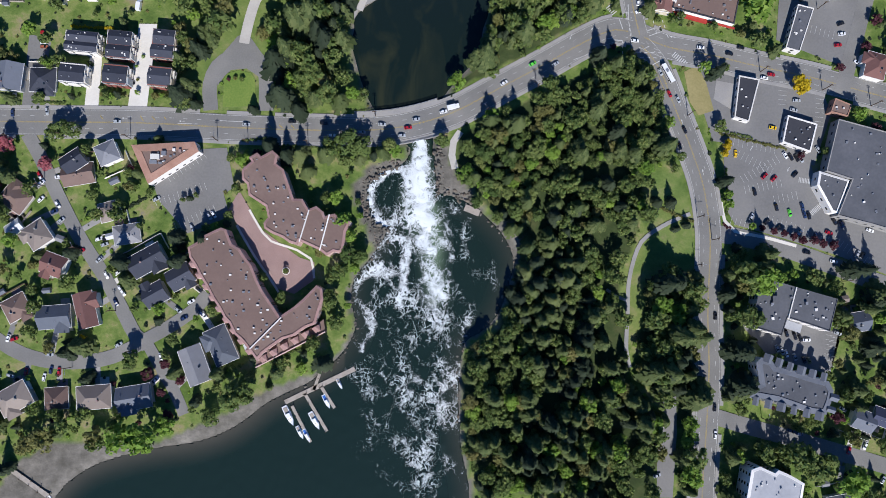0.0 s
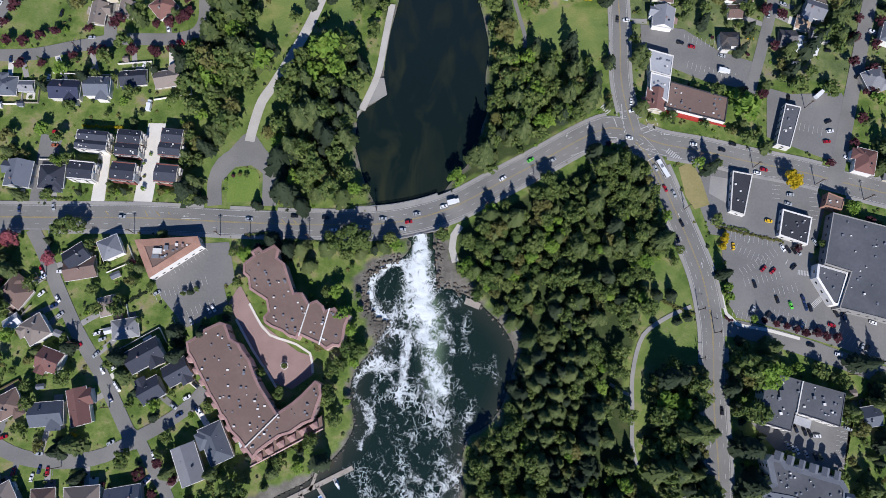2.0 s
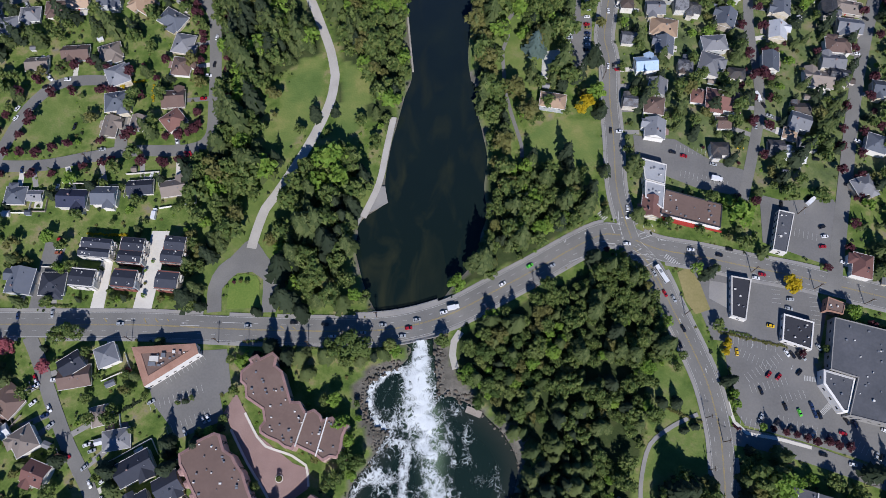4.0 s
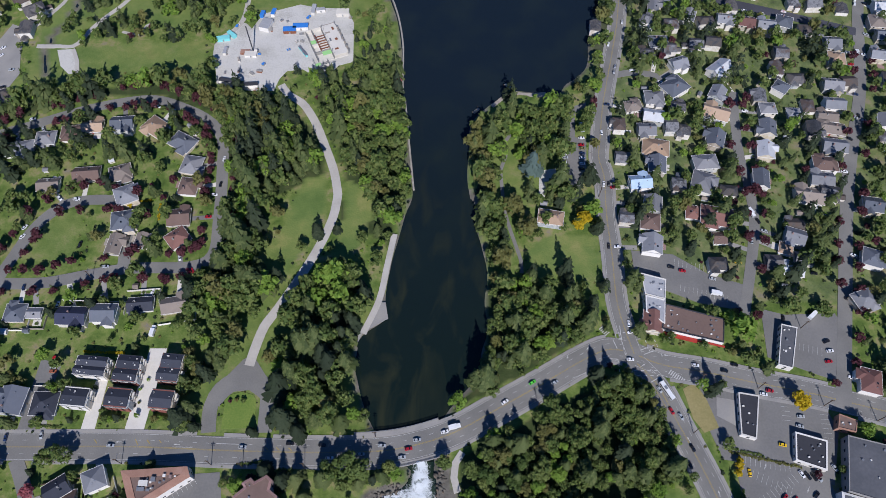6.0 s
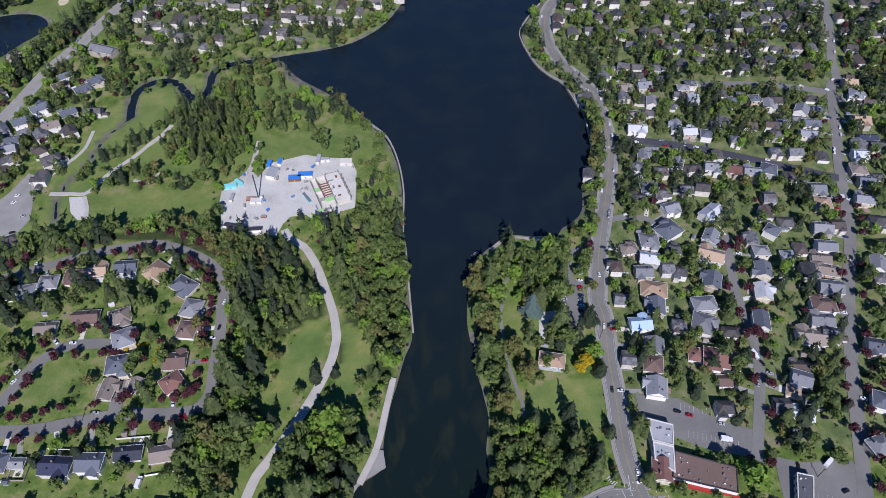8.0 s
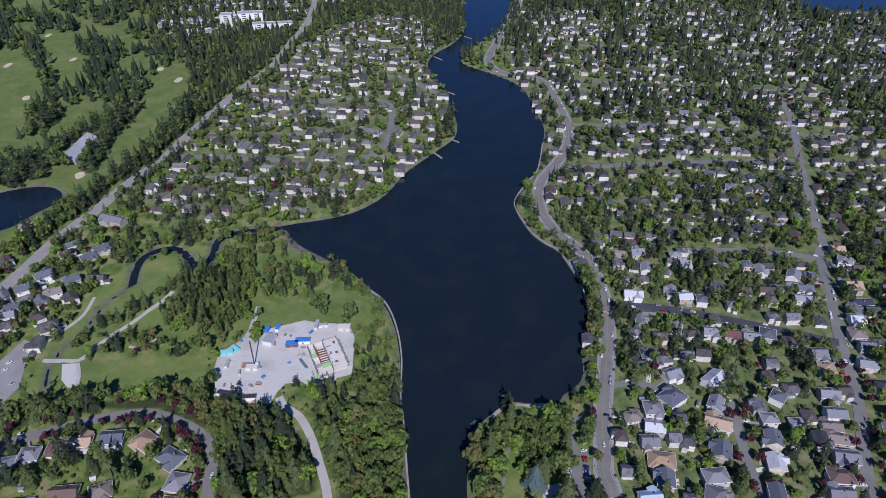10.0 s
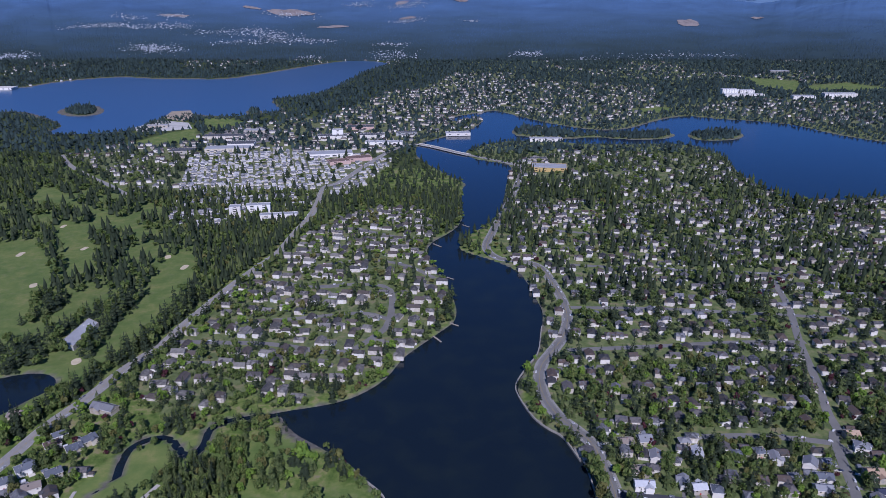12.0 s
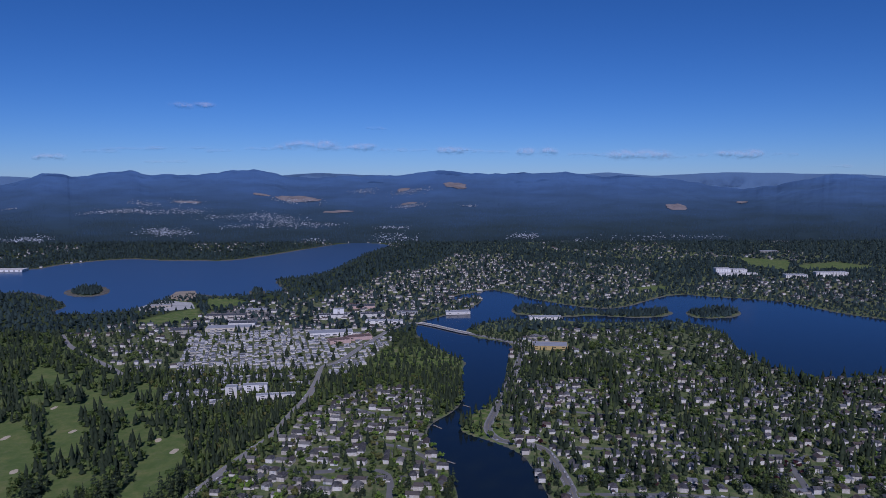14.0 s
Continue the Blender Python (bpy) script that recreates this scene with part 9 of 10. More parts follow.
plant(p[(sd > 80) & ~isle], {"dark": 9, "fir": 2, "green": 5}, 4.2, 8.4)
low = lattice(-2600, 2600, 1150, 4000, 11, 90)
low = low[(np.abs(low[:, 0]) < 0.75 * low[:, 1] + 100)]
sl = shore(low)
keep = (sl <= 80) & (sl > np.where((low[:, 1] > 2280) & (low[:, 0] < -700), 24, 4))
low, sl = low[keep], sl[keep]
li = in_any(low, [q.tolist() for q in ISLES])
plant(low[~li & (tr.rand(len(low)) < 0.7)], {"dark": 5, "green": 1}, 2.6, 5.4)
plant(low[li & (sl > 10)], {"dark": 6, "green": 0.5}, 4, 7.5)

for name, off, step, sp in (("crescent_a", 8.6, 10, "plum"), ("crescent_b", 8.6, 10, "plum"), ("street_d", 6, 14, "plum"), ("street_f", 7, 16, "plum"), ("street_e", 6, 19, "plum")):
    line, wide = LINES[name]
    nn = normals_of(line)
    run = np.concatenate([[0], np.cumsum(np.linalg.norm(np.diff(line, axis=0), axis=1))])
    for d in np.arange(4, run[-1], step):
        i = int(np.searchsorted(run, d)) - 1
        for sd in (-1, 1):
            if tr.rand() < 0.8:
                q = line[i] + nn[i] * sd * off + tr.normal(0, 0.8, 2)
                if free(np.array([q]), 0.8)[0]:
                    plant([q], {sp: 1}, 4.0, 5.6)
# a belt of firs between the golf course and the highway
line, wide = LINES["highway"]
belt = line[(line[:, 1] > 560) & (line[:, 1] < 1250)]
nn = normals_of(belt)
for k in range(len(belt)):
    for off in (13, 19, 26):
        if tr.rand() < 0.75:
            q = belt[k] + nn[k] * off + tr.normal(0, 2.0, 2)
            if free(np.array([q]), 2)[0]:
                plant([q], {"dark": 5, "fir": 2, "green": 2}, 3.6, 6.0, 1.2)
near.append((-31, 391, 3.2, "pink"))
near.append((-29, 381, 3.0, "pink"))
near.append((-214, 452, 6, "bright"))
near.append((-186, 430, 6.5, "green"))
near.append((211, 132, 6.5, "gold"))
near.append((169, 97, 3, "gold"))
near.append((168, 93, 2.6, "gold"))
near.append((170, 100, 2.4, "gold"))
near.append((-244, 94, 6, "pink"))
near.append((-221, 83, 5, "pink"))
near.append((-196, -16, 2.6, "gold"))
near.append((156, 143, 4, "bright"))
near.append((163, 140, 4, "dark"))
near.append((169, 144, 3, "green"))
near.append((185, 176, 10, "bright"))
near.append((184, 19, 9, "bright"))
near.append((176, 22, 9, "green"))
near.append((176, -1, 8, "green"))
near.append((172, -20, 7, "dark"))
near.append((173, -39, 7, "dark"))
near.append((165, 109, 4, "green"))
near.append((128, 64, 3, "dark"))
near.append((136, 64, 3, "dark"))
near.append((138, 84, 3, "green"))
near.append((-212, 102, 6, "green"))
near.append((-217, 100, 5, "green"))
near.append((-205, 101, 5, "green"))
near.append((-222, -74, 6, "olive"))
near.append((-213, -70, 8, "olive"))
near.append((-184, -69, 6, "olive"))
near.append((-169, -69, 8, "bright"))
near.append((-158, -69, 9, "bright"))
near.append((-147, -63, 6, "bright"))
near.append((-123, -58, 6, "green"))
near.append((-110, -47, 8, "green"))
near.append((-103, -44, 7, "green"))
near.append((-49, 96, 8, "green"))
near.append((-42, 94, 7, "green"))
near.append((-59, 92, 6, "green"))
near.append((-23, 92, 4, "bright"))
near.append((-56, 64, 5, "bright"))
near.append((-51, 52, 6, "bright"))
near.append((-48, 43, 5, "bright"))
near.append((-54, 23, 5, "green"))
near.append((-57, 7, 5, "green"))
near.append((-55, -6, 5, "green"))
near.append((-48, 33, 6, "green"))
near.append((-41, 31, 5, "green"))
near.append((73, 257, 5, "green"))
near.append((98, 257, 6, "gold"))
near.append((82, 217, 6, "dark"))
near.append((85, 201, 5, "fir"))
near.append((-72, 462, 8, "green"))
near.append((-118, 533, 9, "bright"))
near.append((-87, 533, 7, "olive"))
near.append((-100, 476, 9, "green"))
near.append((-58, 391, 7, "green"))
near.append((-26, 95, 5, "green"))
near.append((-64, 34, 4, "olive"))
near.append((-112, 134, 1.6, "green"))
near.append((-116, 135, 1.5, "olive"))
near.append((-84, 23, 1.7, "green"))
near.append((-120, 134, 1.4, "plum"))
near.append((190, 37, 2.5, "plum"))
near.append((195, 48, 2.5, "plum"))
near.append((201, 47, 2.5, "plum"))
near.append((206, 45, 2.5, "plum"))
near.append((211, 43, 3, "plum"))
near.append((218, 43, 3, "plum"))
near.append((223, 41, 3, "plum"))
near.append((229, 40, 3, "plum"))
near.append((188, 50, 2.2, "plum"))
near.append((183, 51, 2.4, "bright"))
near.append((212, 92, 2.5, "plum"))
near.append((169, 69, 3, "bright"))
near.append((169, 63, 3, "bright"))
near.append((238, 26, 6, "dark"))
near.append((251, 13, 6, "fir"))
near.append((202, -76, 8, "green"))
near.append((215, -83, 9, "green"))
near.append((228, -89, 9, "bright"))
near.append((234, -95, 7, "green"))
near.append((183, -75, 6, "green"))
near.append((194, -75, 5, "green"))
near.append((137, 18, 7, "dark"))
near.append((145, 17, 7, "olive"))
near.append((129, 17, 7, "dark"))
# these two small dark trees stand in for shadows of saplings
near.append((139, 49, 2.2, "dark"))
near.append((145, 51, 2.2, "dark"))
near.append((-143, 63, 1.8, "green"))
near.append((-140, 64, 1.6, "dark"))
near.append((-136, 66, 1.8, "green"))
near.append((-281, 304, 6, "dark"))
near.append((-251, 319, 6.5, "dark"))
near.append((-218, 311, 6.5, "fir"))
near.append((-301, 313, 7, "dark"))
near.append((-292, 292, 7, "dark"))
near.append((-267, 301, 6, "fir"))
near.append((-130, 208, 6, "dark"))
near.append((-179, 260, 5, "green"))
near.append((-207, 269, 2.4, "gold"))
near.append((-113, 279, 6, "fir"))
near.append((190, 262, 6, "fir"))
near.append((181, 255, 6, "dark"))
near.append((196, 253, 6, "green"))
near.append((203, 260, 5.5, "dark"))
near.append((217, 280, 5, "plum"))
near.append((239, 228, 6, "green"))
near.append((230, 219, 6, "dark"))
near.append((248, 249, 5, "olive"))
near.append((205, 302, 5, "green"))
near.append((68, 304, 7.5, "olive"))
near.append((65, 317, 5, "dark"))
near.append((79, 322, 7, "green"))
near.append((55, 353, 6, "fir"))
near.append((66, 346, 8, "green"))
near.append((83, 353, 8, "bright"))
near.append((26, 319, 7, "olive"))
near.append((33, 285, 8, "olive"))
near.append((51, 264, 8, "olive"))
near.append((33, 264, 8, "green"))
near.append((94, 253, 5, "gold"))
near.append((104, 264, 7, "bright"))
near.append((88, 273, 7, "green"))
near.append((105, 292, 6, "dark"))
near.append((106, 333, 6, "green"))
near.append((112, 320, 4.5, "olive"))
near.append((112, 349, 5, "green"))
near.append((115, 357, 4, "plum"))
near.append((59, 246, 8, "olive"))
near.append((36, 246, 8, "green"))
near.append((68, 271, 5, "green"))
near.append((66, 299, 6.5, "spruce"))
near.append((40, 293, 6, "green"))
near.append((35, 278, 6, "olive"))
near.append((59, 310, 5.5, "bright"))
near.append((74, 325, 6.5, "green"))
near.append((47, 267, 6, "green"))
near.append((63, 279, 5, "fir"))
near.append((56, 328, 6.5, "bright"))
near.append((45, 310, 6, "green"))
near.append((80, 279, 5.5, "green"))
near.append((-56, 165, 5.5, "green"))
near.append((-53, 154, 6, "fir"))
near.append((-59, 144, 6, "green"))
near.append((-53, 134, 5.5, "green"))
near.append((-48, 125, 5, "bright"))
near.append((-54, 121, 5, "fir"))
near.append((-42, 124, 4.5, "green"))
near.append((-63, 131, 6, "olive"))
# the wider streets of the suburb stay open to the sky
OPEN_STREETS = [LINES[k] for k in ("street_e", "street_f", "street_g", "street_s", "street_i", "street_h")]


def clear_of_streets(x, y, r):
    q = np.array([(x, y)])
    return y < 125 or x < 130 or all(line_dist(q, line)[0] > wide / 2 + 0.75 * r + (2.5 if y > 400 else 0.5) for line, wide in OPEN_STREETS)


near = [q for q in near if q[3] == "plum" or clear_of_streets(q[0], q[1], q[2])]
for sp in SPECIES:
    mid[sp] = [q for q in mid[sp] if clear_of_streets(q[0], q[1], q[3])]
# low planting alone between the townhouses, slender trees beside them
near = [(x, y, min(r, 4.4) if -150 < x < -126 and 118 < y < 172 else r, sp) for x, y, r, sp in near if not (-218 < x < -148 and 118 < y < 166)]
for q in ((-145, 122, 6.0, "dark"), (-141, 152, 4.5, "olive"), (-139, 141, 4.2, "green"), (-189, 123, 2.4, "green"), (-186, 122.5, 2.0, "bright"), (-161, 123, 2.4, "olive"), (-217, 143, 4.0, "green"), (-172, 125, 1.6, "bright"), (-170, 147, 1.2, "bright"), (-192, 124, 1.6, "olive"), (-183, 124, 1.8, "dark"), (-180, 123, 1.5, "green"), (-158, 124, 1.6, "bright"), (-155, 123, 1.8, "green"), (-151, 124, 2.2, "dark"),
          (-190, 146, 1.8, "dark"), (-190, 152, 1.6, "green"), (-191, 157, 1.7, "dark"), (-173, 141, 1.2, "bright"), (-172.5, 133, 1.1, "olive"), (-147, 146, 2.4, "green"), (-147, 138, 2.2, "olive"), (-148, 160, 2.6, "dark"), (-193, 128, 1.5, "green"), (-210, 123, 1.5, "dark"), (-206, 122.5, 1.4, "green"), (-200, 142.5, 1.3, "dark")):
    near.append(q)
sh = lattice(-380, 420, -130, 420, 4.6, 91)
sh = sh[(np.abs(sh[:, 0]) < 290 + 0.6 * np.maximum(sh[:, 1], 0)) & ~in_any(sh, ALL_PARK + [BEACH, BEACH_E, GASGRASS, ROCKS_W, ROCKS_E])]
sh = sh[free(sh, 0.6)]
shrubs = {"green": [], "bright": [], "olive": [], "dark": []}
for x, y in sh[tr.rand(len(sh)) < 0.42]:
    shrubs[("green", "bright", "olive", "dark", "dark", "green")[tr.randint(6)]].append((x, y, -0.2, tr.uniform(0.5, 1.5), tr.uniform(0.5, 0.9)))
for sp, rows_ in shrubs.items():
    mass(sp + "_shrubs", rows_, SHRUBS, LEAF_IS[sp], "garden shrubs and hedges between the houses", "shrubs")
HEDGES = [
    ((-143.8, 38.6), (-108.9, -17.2), "dark"),
    ((165.7, 107.6), (184.8, 102.8), "green"),
    ((166.6, 105.0), (204.5, 96.7), "olive"),
    ((-88.0, 95.6), (-68.4, 94.4), "green"),
    ((-232.3, 119.6), (-214.3, 119.1), "green"),
    ((-212.4, 164.9), (-188.6, 163.9), "gold"),
    ((169.1, 84.3), (169.5, 57.9), "green"),
    ((-210.5, 272.4), (-194.3, 274.2), "gold"),
    ((-187.7, 271.3), (-186.2, 258.8), "gold"),
    ((-179.5, 31.8), (-170.9, 19.0), "dark"),
    ((167.0, 51.9), (170.3, 50.0), "plum"),
    ((-186.8, 51.2), (-164.8, 64.5), "dark"),
    ((-110.9, 98.0), (-97.9, 99.8), "green"),
    ((-100.0, -28.2), (-65.8, -19.1), "green"),
    ((-239.8, 21.6), (-243.6, 5.6), "green"),
    ((131.2, 60.8), (149.1, 53.7), "olive"),
]
for a, q, sp in HEDGES:
    line = smooth([a, q], 1.1)
    mass("hedge", [(x + tr.normal(0, 0.25), y + tr.normal(0, 0.25), -0.2, tr.uniform(0.9, 1.3), 0.8) for x, y in line], SHRUBS, LEAF_IS[sp], "clipped garden hedge", "hedge")
near.sort(key=lambda q: (q[0] - 0) ** 2 + (q[1] - 60) ** 2)
counts = {}
rest = {k: [] for k in SPECIES}
for x, y, r, sp in near:
    counts[sp] = counts.get(sp, 0) + 1
    if counts[sp] <= 51:
        tree(x, y, r, sp, -0.1)
    else:
        rest[sp].append((x, y, -0.1, r, tr.uniform(0.85, 1.5) * (1.05 if sp in ("fir", "dark", "spruce") else 1)))
for sp in SPECIES:
    con = sp in ("fir", "dark", "spruce")
    mass(sp + "_trees", [q for q in rest[sp] if q[1] < 150], CONIFERS if con else HALF_BROADS, LEAF_IS[sp], "many " + TREE_WORDS[sp] + "s")
    mid[sp] += [q for q in rest[sp] if q[1] >= 150]
    mass(sp + "_grove", [q for q in mid[sp] if q[1] < 330], [conifer(60 + k, 8, 7, 3) for k in range(3)] if con else FULL_BROADS, LEAF_IS[sp], "many " + TREE_WORDS[sp] + "s around the park")
    mass(sp + "_park_woods", [q for q in mid[sp] if 330 <= q[1] < 530 and q[0] < 125], [conifer(64 + k, 7, 7, 3) for k in range(3)] if con else PARK_BROADS, LEAF_IS[sp], "many " + TREE_WORDS[sp] + "s round the building site")
    mass(sp + "_woods", [q for q in mid[sp] if q[1] >= 530 or (q[1] >= 330 and q[0] >= 125)], MID_CONIFERS if con else MID_BROADS, LEAF_IS[sp], "many " + TREE_WORDS[sp] + "s beyond the park")
    mass(sp + "_distance", [q for q in far[sp] if q[1] < 1750], FAR_CONIFERS if con else FAR_BROADS, LEAF_IS[sp], "distant " + TREE_WORDS[sp] + "s")
    # all species share the haze-tinted leaf colour out here
    mass("harbour_woods", [q for q in far[sp] if q[1] >= 1750], SPIKES if con else LOW_BROADS, HAZY_LEAVES, "distant trees round the harbour and the lake, blued with painted haze")

# ---- distant hills ----
PEAKS = ((0, -9, 60), (110, 9, 40), (205, 8, 30), (255, 10, 26), (320, 6, 50), (430, 9, 60), (490, 6, 50), (600, 2, 60), (700, 4, 60), (790, 9, 50), (900, 6, 90), (1010, 6, 70), (1130, 2, 80), (1300, -8, 70), (1390, -6, 60), (1500, 5, 40), (1568, 1, 50), (1330, -4, 40))


def crest(u):
    """Height of the skyline over azimuth u, in thousandths of the distance."""
    return (-6 + sum(h * math.exp(-((u - c) / w) ** 2) for c, h, w in PEAKS) + 3.5 * noise.fractal(Vector((u * 0.02, 3.0, 0)), 1.0, 2.0, 4)) * 1.15


def slope(u, s):
    """Forested land that climbs from the harbour (s = 0) to the skyline (s = 1)."""
    fold = min(1.0, max(0.0, (s - 0.5) / 0.35))
    d = 4060 + 760 * s + 55 * noise.fractal(Vector((u * 0.008, s * 4, 1)), 1.0, 2.0, 4) * min(1, 5 * s) * fold
    top = crest(u)
    e = -98.6 + (top + 98.6) * s ** 1.05 + 9 * noise.noise(Vector((u * 0.007, s * 5.5, 8))) * math.sin(math.pi * s) * fold
    return ((u - 784) / 1233 * d, d + 18, 399 + e * d / 1000 - 2 + 2 * s)


def hazy_hill_material(name, spread):
    """Far conifer forest: near-black green at the foot; painted distance haze turns the upper slopes bluer; spread is
    how far single trees differ.
    """
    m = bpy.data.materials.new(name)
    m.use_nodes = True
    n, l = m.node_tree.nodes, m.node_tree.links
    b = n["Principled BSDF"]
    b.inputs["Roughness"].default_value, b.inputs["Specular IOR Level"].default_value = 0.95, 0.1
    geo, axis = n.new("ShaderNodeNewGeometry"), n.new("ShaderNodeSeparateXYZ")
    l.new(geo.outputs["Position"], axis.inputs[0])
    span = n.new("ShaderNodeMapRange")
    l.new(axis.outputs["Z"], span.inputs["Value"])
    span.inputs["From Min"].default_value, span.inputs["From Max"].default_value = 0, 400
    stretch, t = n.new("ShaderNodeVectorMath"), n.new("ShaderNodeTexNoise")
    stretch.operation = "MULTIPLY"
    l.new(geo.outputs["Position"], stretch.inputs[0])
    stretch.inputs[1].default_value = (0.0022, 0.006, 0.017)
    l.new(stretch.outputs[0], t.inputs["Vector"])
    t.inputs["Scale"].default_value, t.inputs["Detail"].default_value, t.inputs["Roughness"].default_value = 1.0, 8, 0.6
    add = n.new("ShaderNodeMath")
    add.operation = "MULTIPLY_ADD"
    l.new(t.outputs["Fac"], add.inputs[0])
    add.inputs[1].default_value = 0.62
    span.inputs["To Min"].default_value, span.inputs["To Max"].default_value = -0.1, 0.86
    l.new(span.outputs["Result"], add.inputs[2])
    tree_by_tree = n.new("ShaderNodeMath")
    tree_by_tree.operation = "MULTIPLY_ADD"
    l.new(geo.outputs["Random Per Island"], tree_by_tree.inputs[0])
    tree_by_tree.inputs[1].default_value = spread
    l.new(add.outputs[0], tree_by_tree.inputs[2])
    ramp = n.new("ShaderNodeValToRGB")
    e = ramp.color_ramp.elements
    # the bluer stops put distance haze into the base colour, by height
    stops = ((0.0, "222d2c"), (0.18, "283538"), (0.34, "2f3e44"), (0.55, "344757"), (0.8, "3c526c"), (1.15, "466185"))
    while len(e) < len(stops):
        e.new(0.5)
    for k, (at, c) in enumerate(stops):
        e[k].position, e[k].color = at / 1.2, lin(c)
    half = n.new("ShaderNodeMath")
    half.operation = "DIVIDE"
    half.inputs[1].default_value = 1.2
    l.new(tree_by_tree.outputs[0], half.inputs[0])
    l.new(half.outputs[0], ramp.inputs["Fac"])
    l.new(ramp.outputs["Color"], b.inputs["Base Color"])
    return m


HAZY_HILLS = hazy_hill_material("hazy_hill_forest", 0.0)
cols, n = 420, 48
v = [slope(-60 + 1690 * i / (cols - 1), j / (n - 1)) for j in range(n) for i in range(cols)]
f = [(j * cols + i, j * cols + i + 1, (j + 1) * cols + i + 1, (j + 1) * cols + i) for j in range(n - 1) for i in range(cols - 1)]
hill_mesh = mesh_of("distant_hills", v, f, HAZY_HILLS)
tagged(new("distant_hills", hill_mesh), "forested hills on the horizon, blued with painted haze", "hills", kind="structure")
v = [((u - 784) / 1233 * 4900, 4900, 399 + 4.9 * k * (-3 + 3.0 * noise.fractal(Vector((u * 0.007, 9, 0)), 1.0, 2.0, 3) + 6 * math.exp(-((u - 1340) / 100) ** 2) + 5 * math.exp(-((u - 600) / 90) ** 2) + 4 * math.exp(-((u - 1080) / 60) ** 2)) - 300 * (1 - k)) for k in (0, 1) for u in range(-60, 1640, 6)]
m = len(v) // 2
# the pale blue is aerial haze painted into the ridge's base colour
tagged(new("furthest_ridge", mesh_of("furthest_ridge", v, [(i, i + 1, m + i + 1, m + i) for i in range(m - 1)], surface("hazy_ridge", ["56708f", "5f7a9a"], 0.004, 0.95, 0.05))), "ridge beyond the forested hills, pale blue with painted haze", "hills", kind="structure")


def row(py):
    return max(0.0, (429.6 - py) / 121.6) ** 0.952


hr2 = random.Random(4)
tufts = []
for _ in range(26000):
    u, s = hr2.uniform(-40, 1608), hr2.random() ** 1.2 * 0.6
    if noise.noise(Vector((u * 0.012, s * 12, 5))) > -0.3:
        x, y, z = slope(u, s)
        tufts.append((x, y, z - 2, hr2.uniform(4, 8) * (1 - 0.6 * s), hr2.uniform(0.8, 1.5) * (1 - 0.5 * s)))
TUFT = (np.array([(1, 0, 0), (-0.5, 0.87, 0), (-0.5, -0.87, 0), (0.05, 0.05, 1.9)]), [(0, 1, 3), (1, 2, 3), (2, 0, 3)])
mass("hillside_forest", tufts, [TUFT], hazy_hill_material("hazy_hillside_trees", 0.16), "endless dark conifer forest on the slopes")
# settlements on the far slopes: across, up, half length, half depth, how many
towns, plots = [], []
for px, py, wide, deep, count in ((60, 422, 50, 5, 190), (240, 374, 90, 3, 190), (350, 355, 32, 3, 70), (310, 409, 55, 6, 190), (345, 372, 50, 5, 90), (500, 386, 60, 6, 200), (560, 395, 70, 4, 120), (545, 352, 48, 4, 110), (660, 336, 28, 3, 60), (740, 340, 40, 4, 80),
                                  (740, 364, 32, 3, 80), (715, 420, 50, 8, 110), (845, 365, 18, 1.5, 26), (945, 418, 32, 4, 80), (1035, 431, 50, 4, 170), (1230, 418, 90, 4, 60), (460, 400, 60, 3, 60), (40, 359, 16, 1, 14), (1120, 424, 80, 6, 50), (275, 361, 30, 3, 60), (575, 424, 30, 3, 30), (710, 401, 40, 2, 40), (420, 384, 60, 3, 60)):
    for _ in range(2 * count):
        u = px + hr2.uniform(-1, 1) * wide * hr2.uniform(0.3, 1.15)
        s = max(0.02, row(py + hr2.gauss(0, deep * 0.65)))
        x, y, z = slope(u, s)
        towns.append((x, y - 5, z + 2, hr2.choice((2.2, 2.8, 3.4, 4.2, 6.5)) * (1 - 0.3 * s), hr2.uniform(0.35, 0.7)))
CUBE = (np.array([(-1, -0.6, -1), (1, -0.6, -1), (1, 0.6, -1), (-1, 0.6, -1), (-1, -0.6, 1), (1, -0.6, 1), (1, 0.6, 1), (-1, 0.6, 1)], float) * 0.7, [(4, 5, 6, 7), (0, 1, 5, 4), (1, 2, 6, 5), (2, 3, 7, 6), (3, 0, 4, 7)])
# wall colours are dulled to blue-grey as painted distance haze
mass("hillside_houses", towns, [CUBE], surface("hazy_house_walls", ["4e545c", "727a82", "989fa7", "b8bec4"], 0.3, 0.8, 2, vary="island"), "pale houses on the far slopes", "houses")
QUARRY = surface("quarry_earth", ["55504f", "6b6462", "7f7774", "5e5755"], 0.03, 0.95, 0.3)
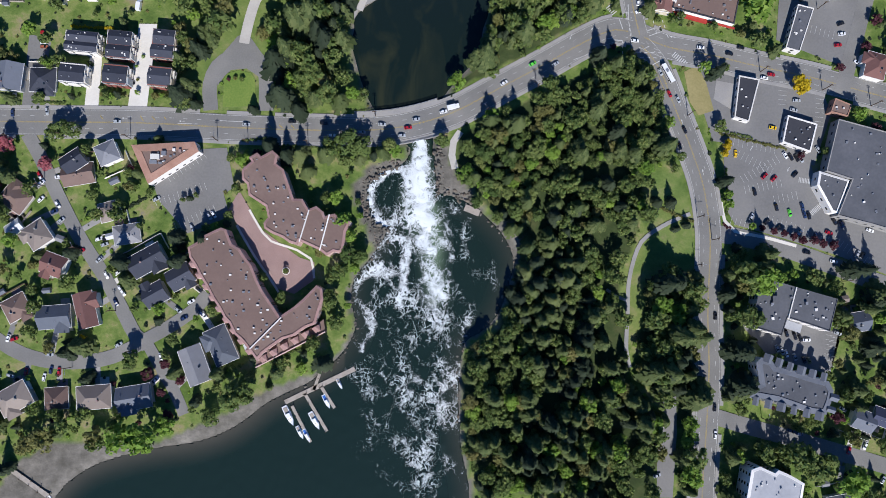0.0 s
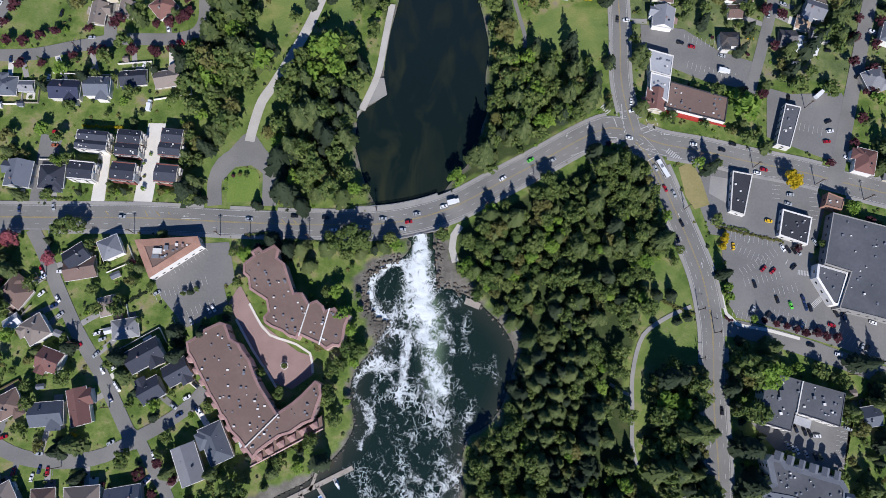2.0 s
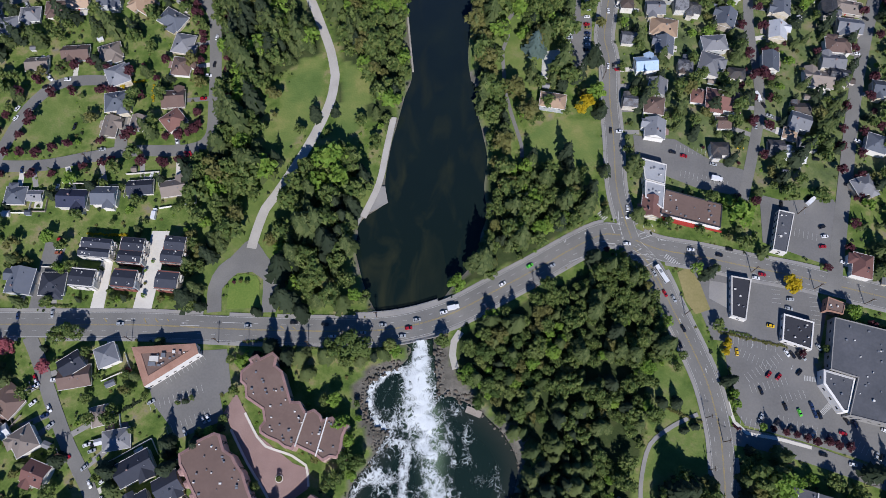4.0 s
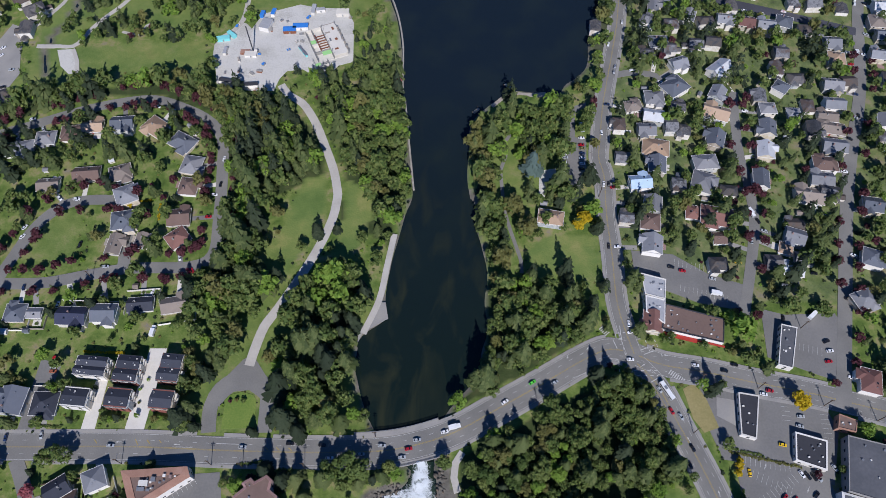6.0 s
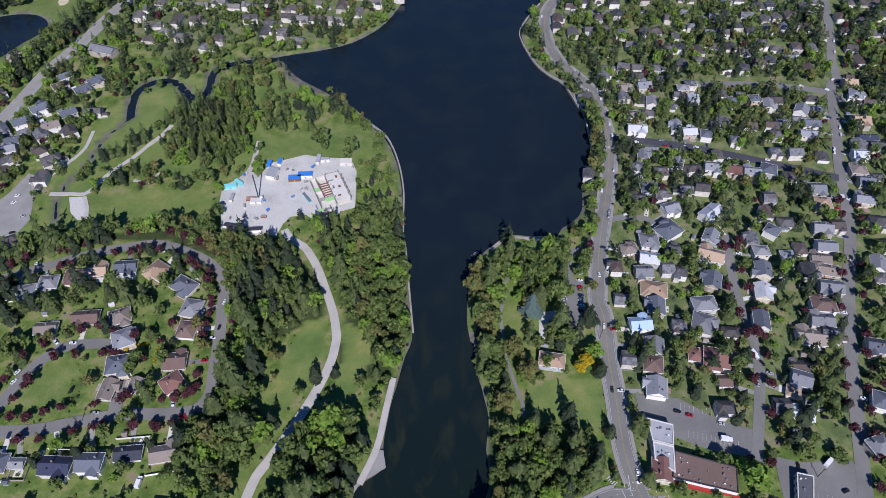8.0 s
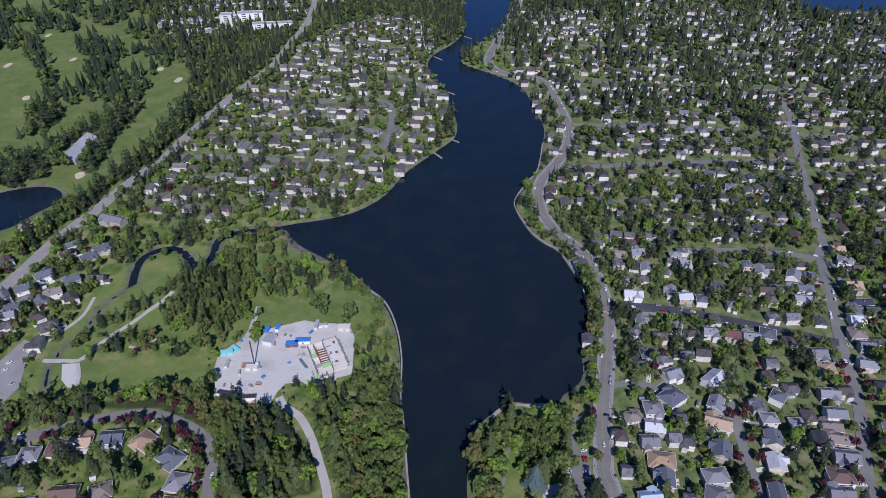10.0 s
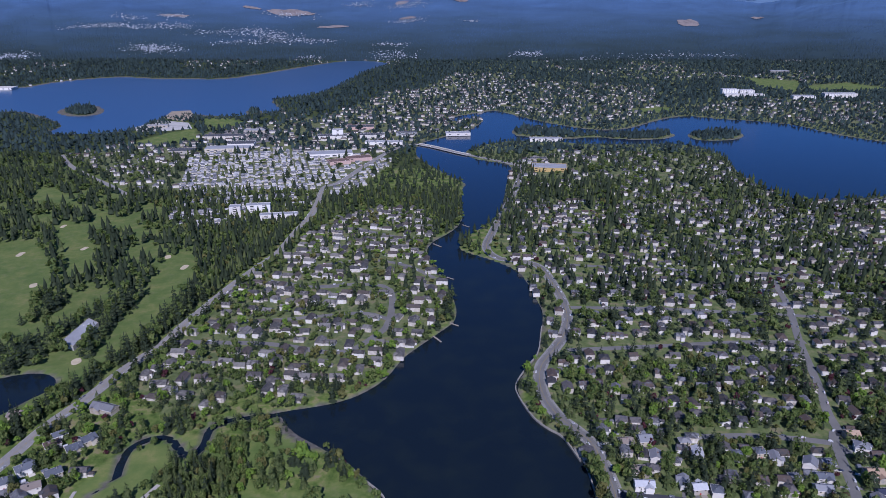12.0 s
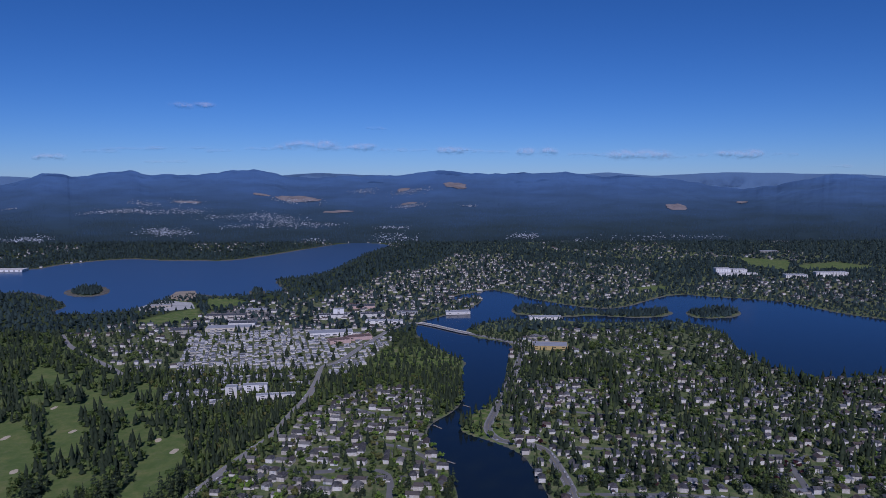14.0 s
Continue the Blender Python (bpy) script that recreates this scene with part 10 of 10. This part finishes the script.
for px, py, wide, deep in ((545, 349, 52, 5.5), (350, 355, 34, 2.2), (822, 332, 26, 5), (1215, 360, 26, 6), (480, 348, 22, 1.5), (615, 372, 36, 2), (740, 360, 22, 2), (1330, 338, 14, 3), (730, 336, 16, 2.5)):
    v = []
    for k in range(7):
        for q in range(24):
            a = q / 24 * math.tau
            g = k / 6 * (1 + 0.35 * noise.noise(Vector((math.cos(a) * 1.7 + px, math.sin(a) * 1.7, py))))
            x, y, z = slope(px + 0.72 * wide * g * math.cos(a), max(0.01, row(py + deep * g * math.sin(a))))
            v.append((x, y - 3 - 3 * (1 - g) + 2.0 * noise.noise(Vector((x * 0.05, z * 0.1, 1))), z + 3))
    f = [(24 * k + q, 24 * k + (q + 1) % 24, 24 * k + 24 + (q + 1) % 24, 24 * k + 24 + q) for k in range(6) for q in range(24)]
    tagged(new("quarry", mesh_of("quarry", v, f, QUARRY)), "bare pale brown earth terrace on the hill", "bare earth", kind="structure")

# ---- clouds low over the hills ----


def cloud_material():
    m = bpy.data.materials.new("cloud")
    m.use_nodes = True
    n, l = m.node_tree.nodes, m.node_tree.links
    b = n["Principled BSDF"]
    b.inputs["Base Color"].default_value, b.inputs["Roughness"].default_value, b.inputs["Specular IOR Level"].default_value = (0.5, 0.48, 0.53, 1), 1.0, 0.0
    geo, t, r, at, mu = n.new("ShaderNodeNewGeometry"), n.new("ShaderNodeTexNoise"), n.new("ShaderNodeMapRange"), n.new("ShaderNodeVertexColor"), n.new("ShaderNodeMath")
    at.layer_name, mu.operation = "thickness", "MULTIPLY"
    t.inputs["Scale"].default_value, t.inputs["Detail"].default_value = 0.03, 7
    l.new(geo.outputs["Position"], t.inputs["Vector"])
    l.new(t.outputs["Fac"], r.inputs["Value"])
    r.inputs["From Min"].default_value, r.inputs["From Max"].default_value, r.inputs["To Max"].default_value = 0.25, 0.8, 0.62
    l.new(r.outputs["Result"], mu.inputs[0])
    l.new(at.outputs["Color"], mu.inputs[1])
    l.new(mu.outputs[0], b.inputs["Alpha"])
    return m


CLOUD = cloud_material()
for px, py, wide, tall in ((365, 190, 46, 9), (110, 278, 40, 10), (345, 262, 60, 5), (560, 259, 60, 13), (640, 262, 46, 10), (685, 230, 22, 5), (820, 267, 36, 10), (868, 270, 50, 7), (970, 271, 44, 11), (1045, 275, 30, 6), (1145, 276, 64, 14), (1200, 280, 30, 6), (1330, 273, 60, 13),
                           (1400, 275, 26, 5), (265, 264, 66, 5), (730, 267, 46, 6), (500, 264, 46, 5), (200, 268, 40, 5), (1250, 276, 26, 5), (1490, 296, 30, 5), (1090, 276, 30, 6), (410, 268, 30, 5), (330, 286, 50, 4)):
    s = 4700 / 1233
    cx, cz = s * (px - 784), 399 + s * (308 - py)
    puffs = [(rng.uniform(-0.8, 0.8) * wide, rng.uniform(-0.2, 0.35) * tall, rng.uniform(0.12, 0.3) * wide, rng.uniform(0.25, 0.5) * tall) for _ in range(9)]
    v, den = [], []
    nx, nz = 40, 18
    for j in range(nz):
        for i in range(nx):
            x, z = (i / (nx - 1) * 2 - 1) * wide * 1.15, (j / (nz - 1) * 2 - 1) * tall
            h = sum(math.exp(-((x - a) / c) ** 2 - ((z - q) / e) ** 2) for a, q, c, e in puffs)
            edge = max(0.0, 1 - (x / wide / 1.15) ** 2) * max(0.0, 1 - (z / tall) ** 2)
            v.append((cx + x * s, 4700 - 26 * min(h, 1.6), cz + z * s))
            den.append(min(1.0, 0.9 * h) * min(1, 2 * edge) * (0.85 if tall > 8 else 0.3))
    f = [(j * nx + i, j * nx + i + 1, (j + 1) * nx + i + 1, (j + 1) * nx + i) for j in range(nz - 1) for i in range(nx - 1)]
    me = mesh_of("cloud", v, f, CLOUD)
    me.polygons.foreach_set("use_smooth", [True] * len(f))
    me.color_attributes.new("thickness", "FLOAT_COLOR", "POINT").data.foreach_set("color", np.repeat(np.array(den, np.float32), 4))
    tagged(new("cloud", me), "small thin cloud low over the hills", "cloud", kind="structure")
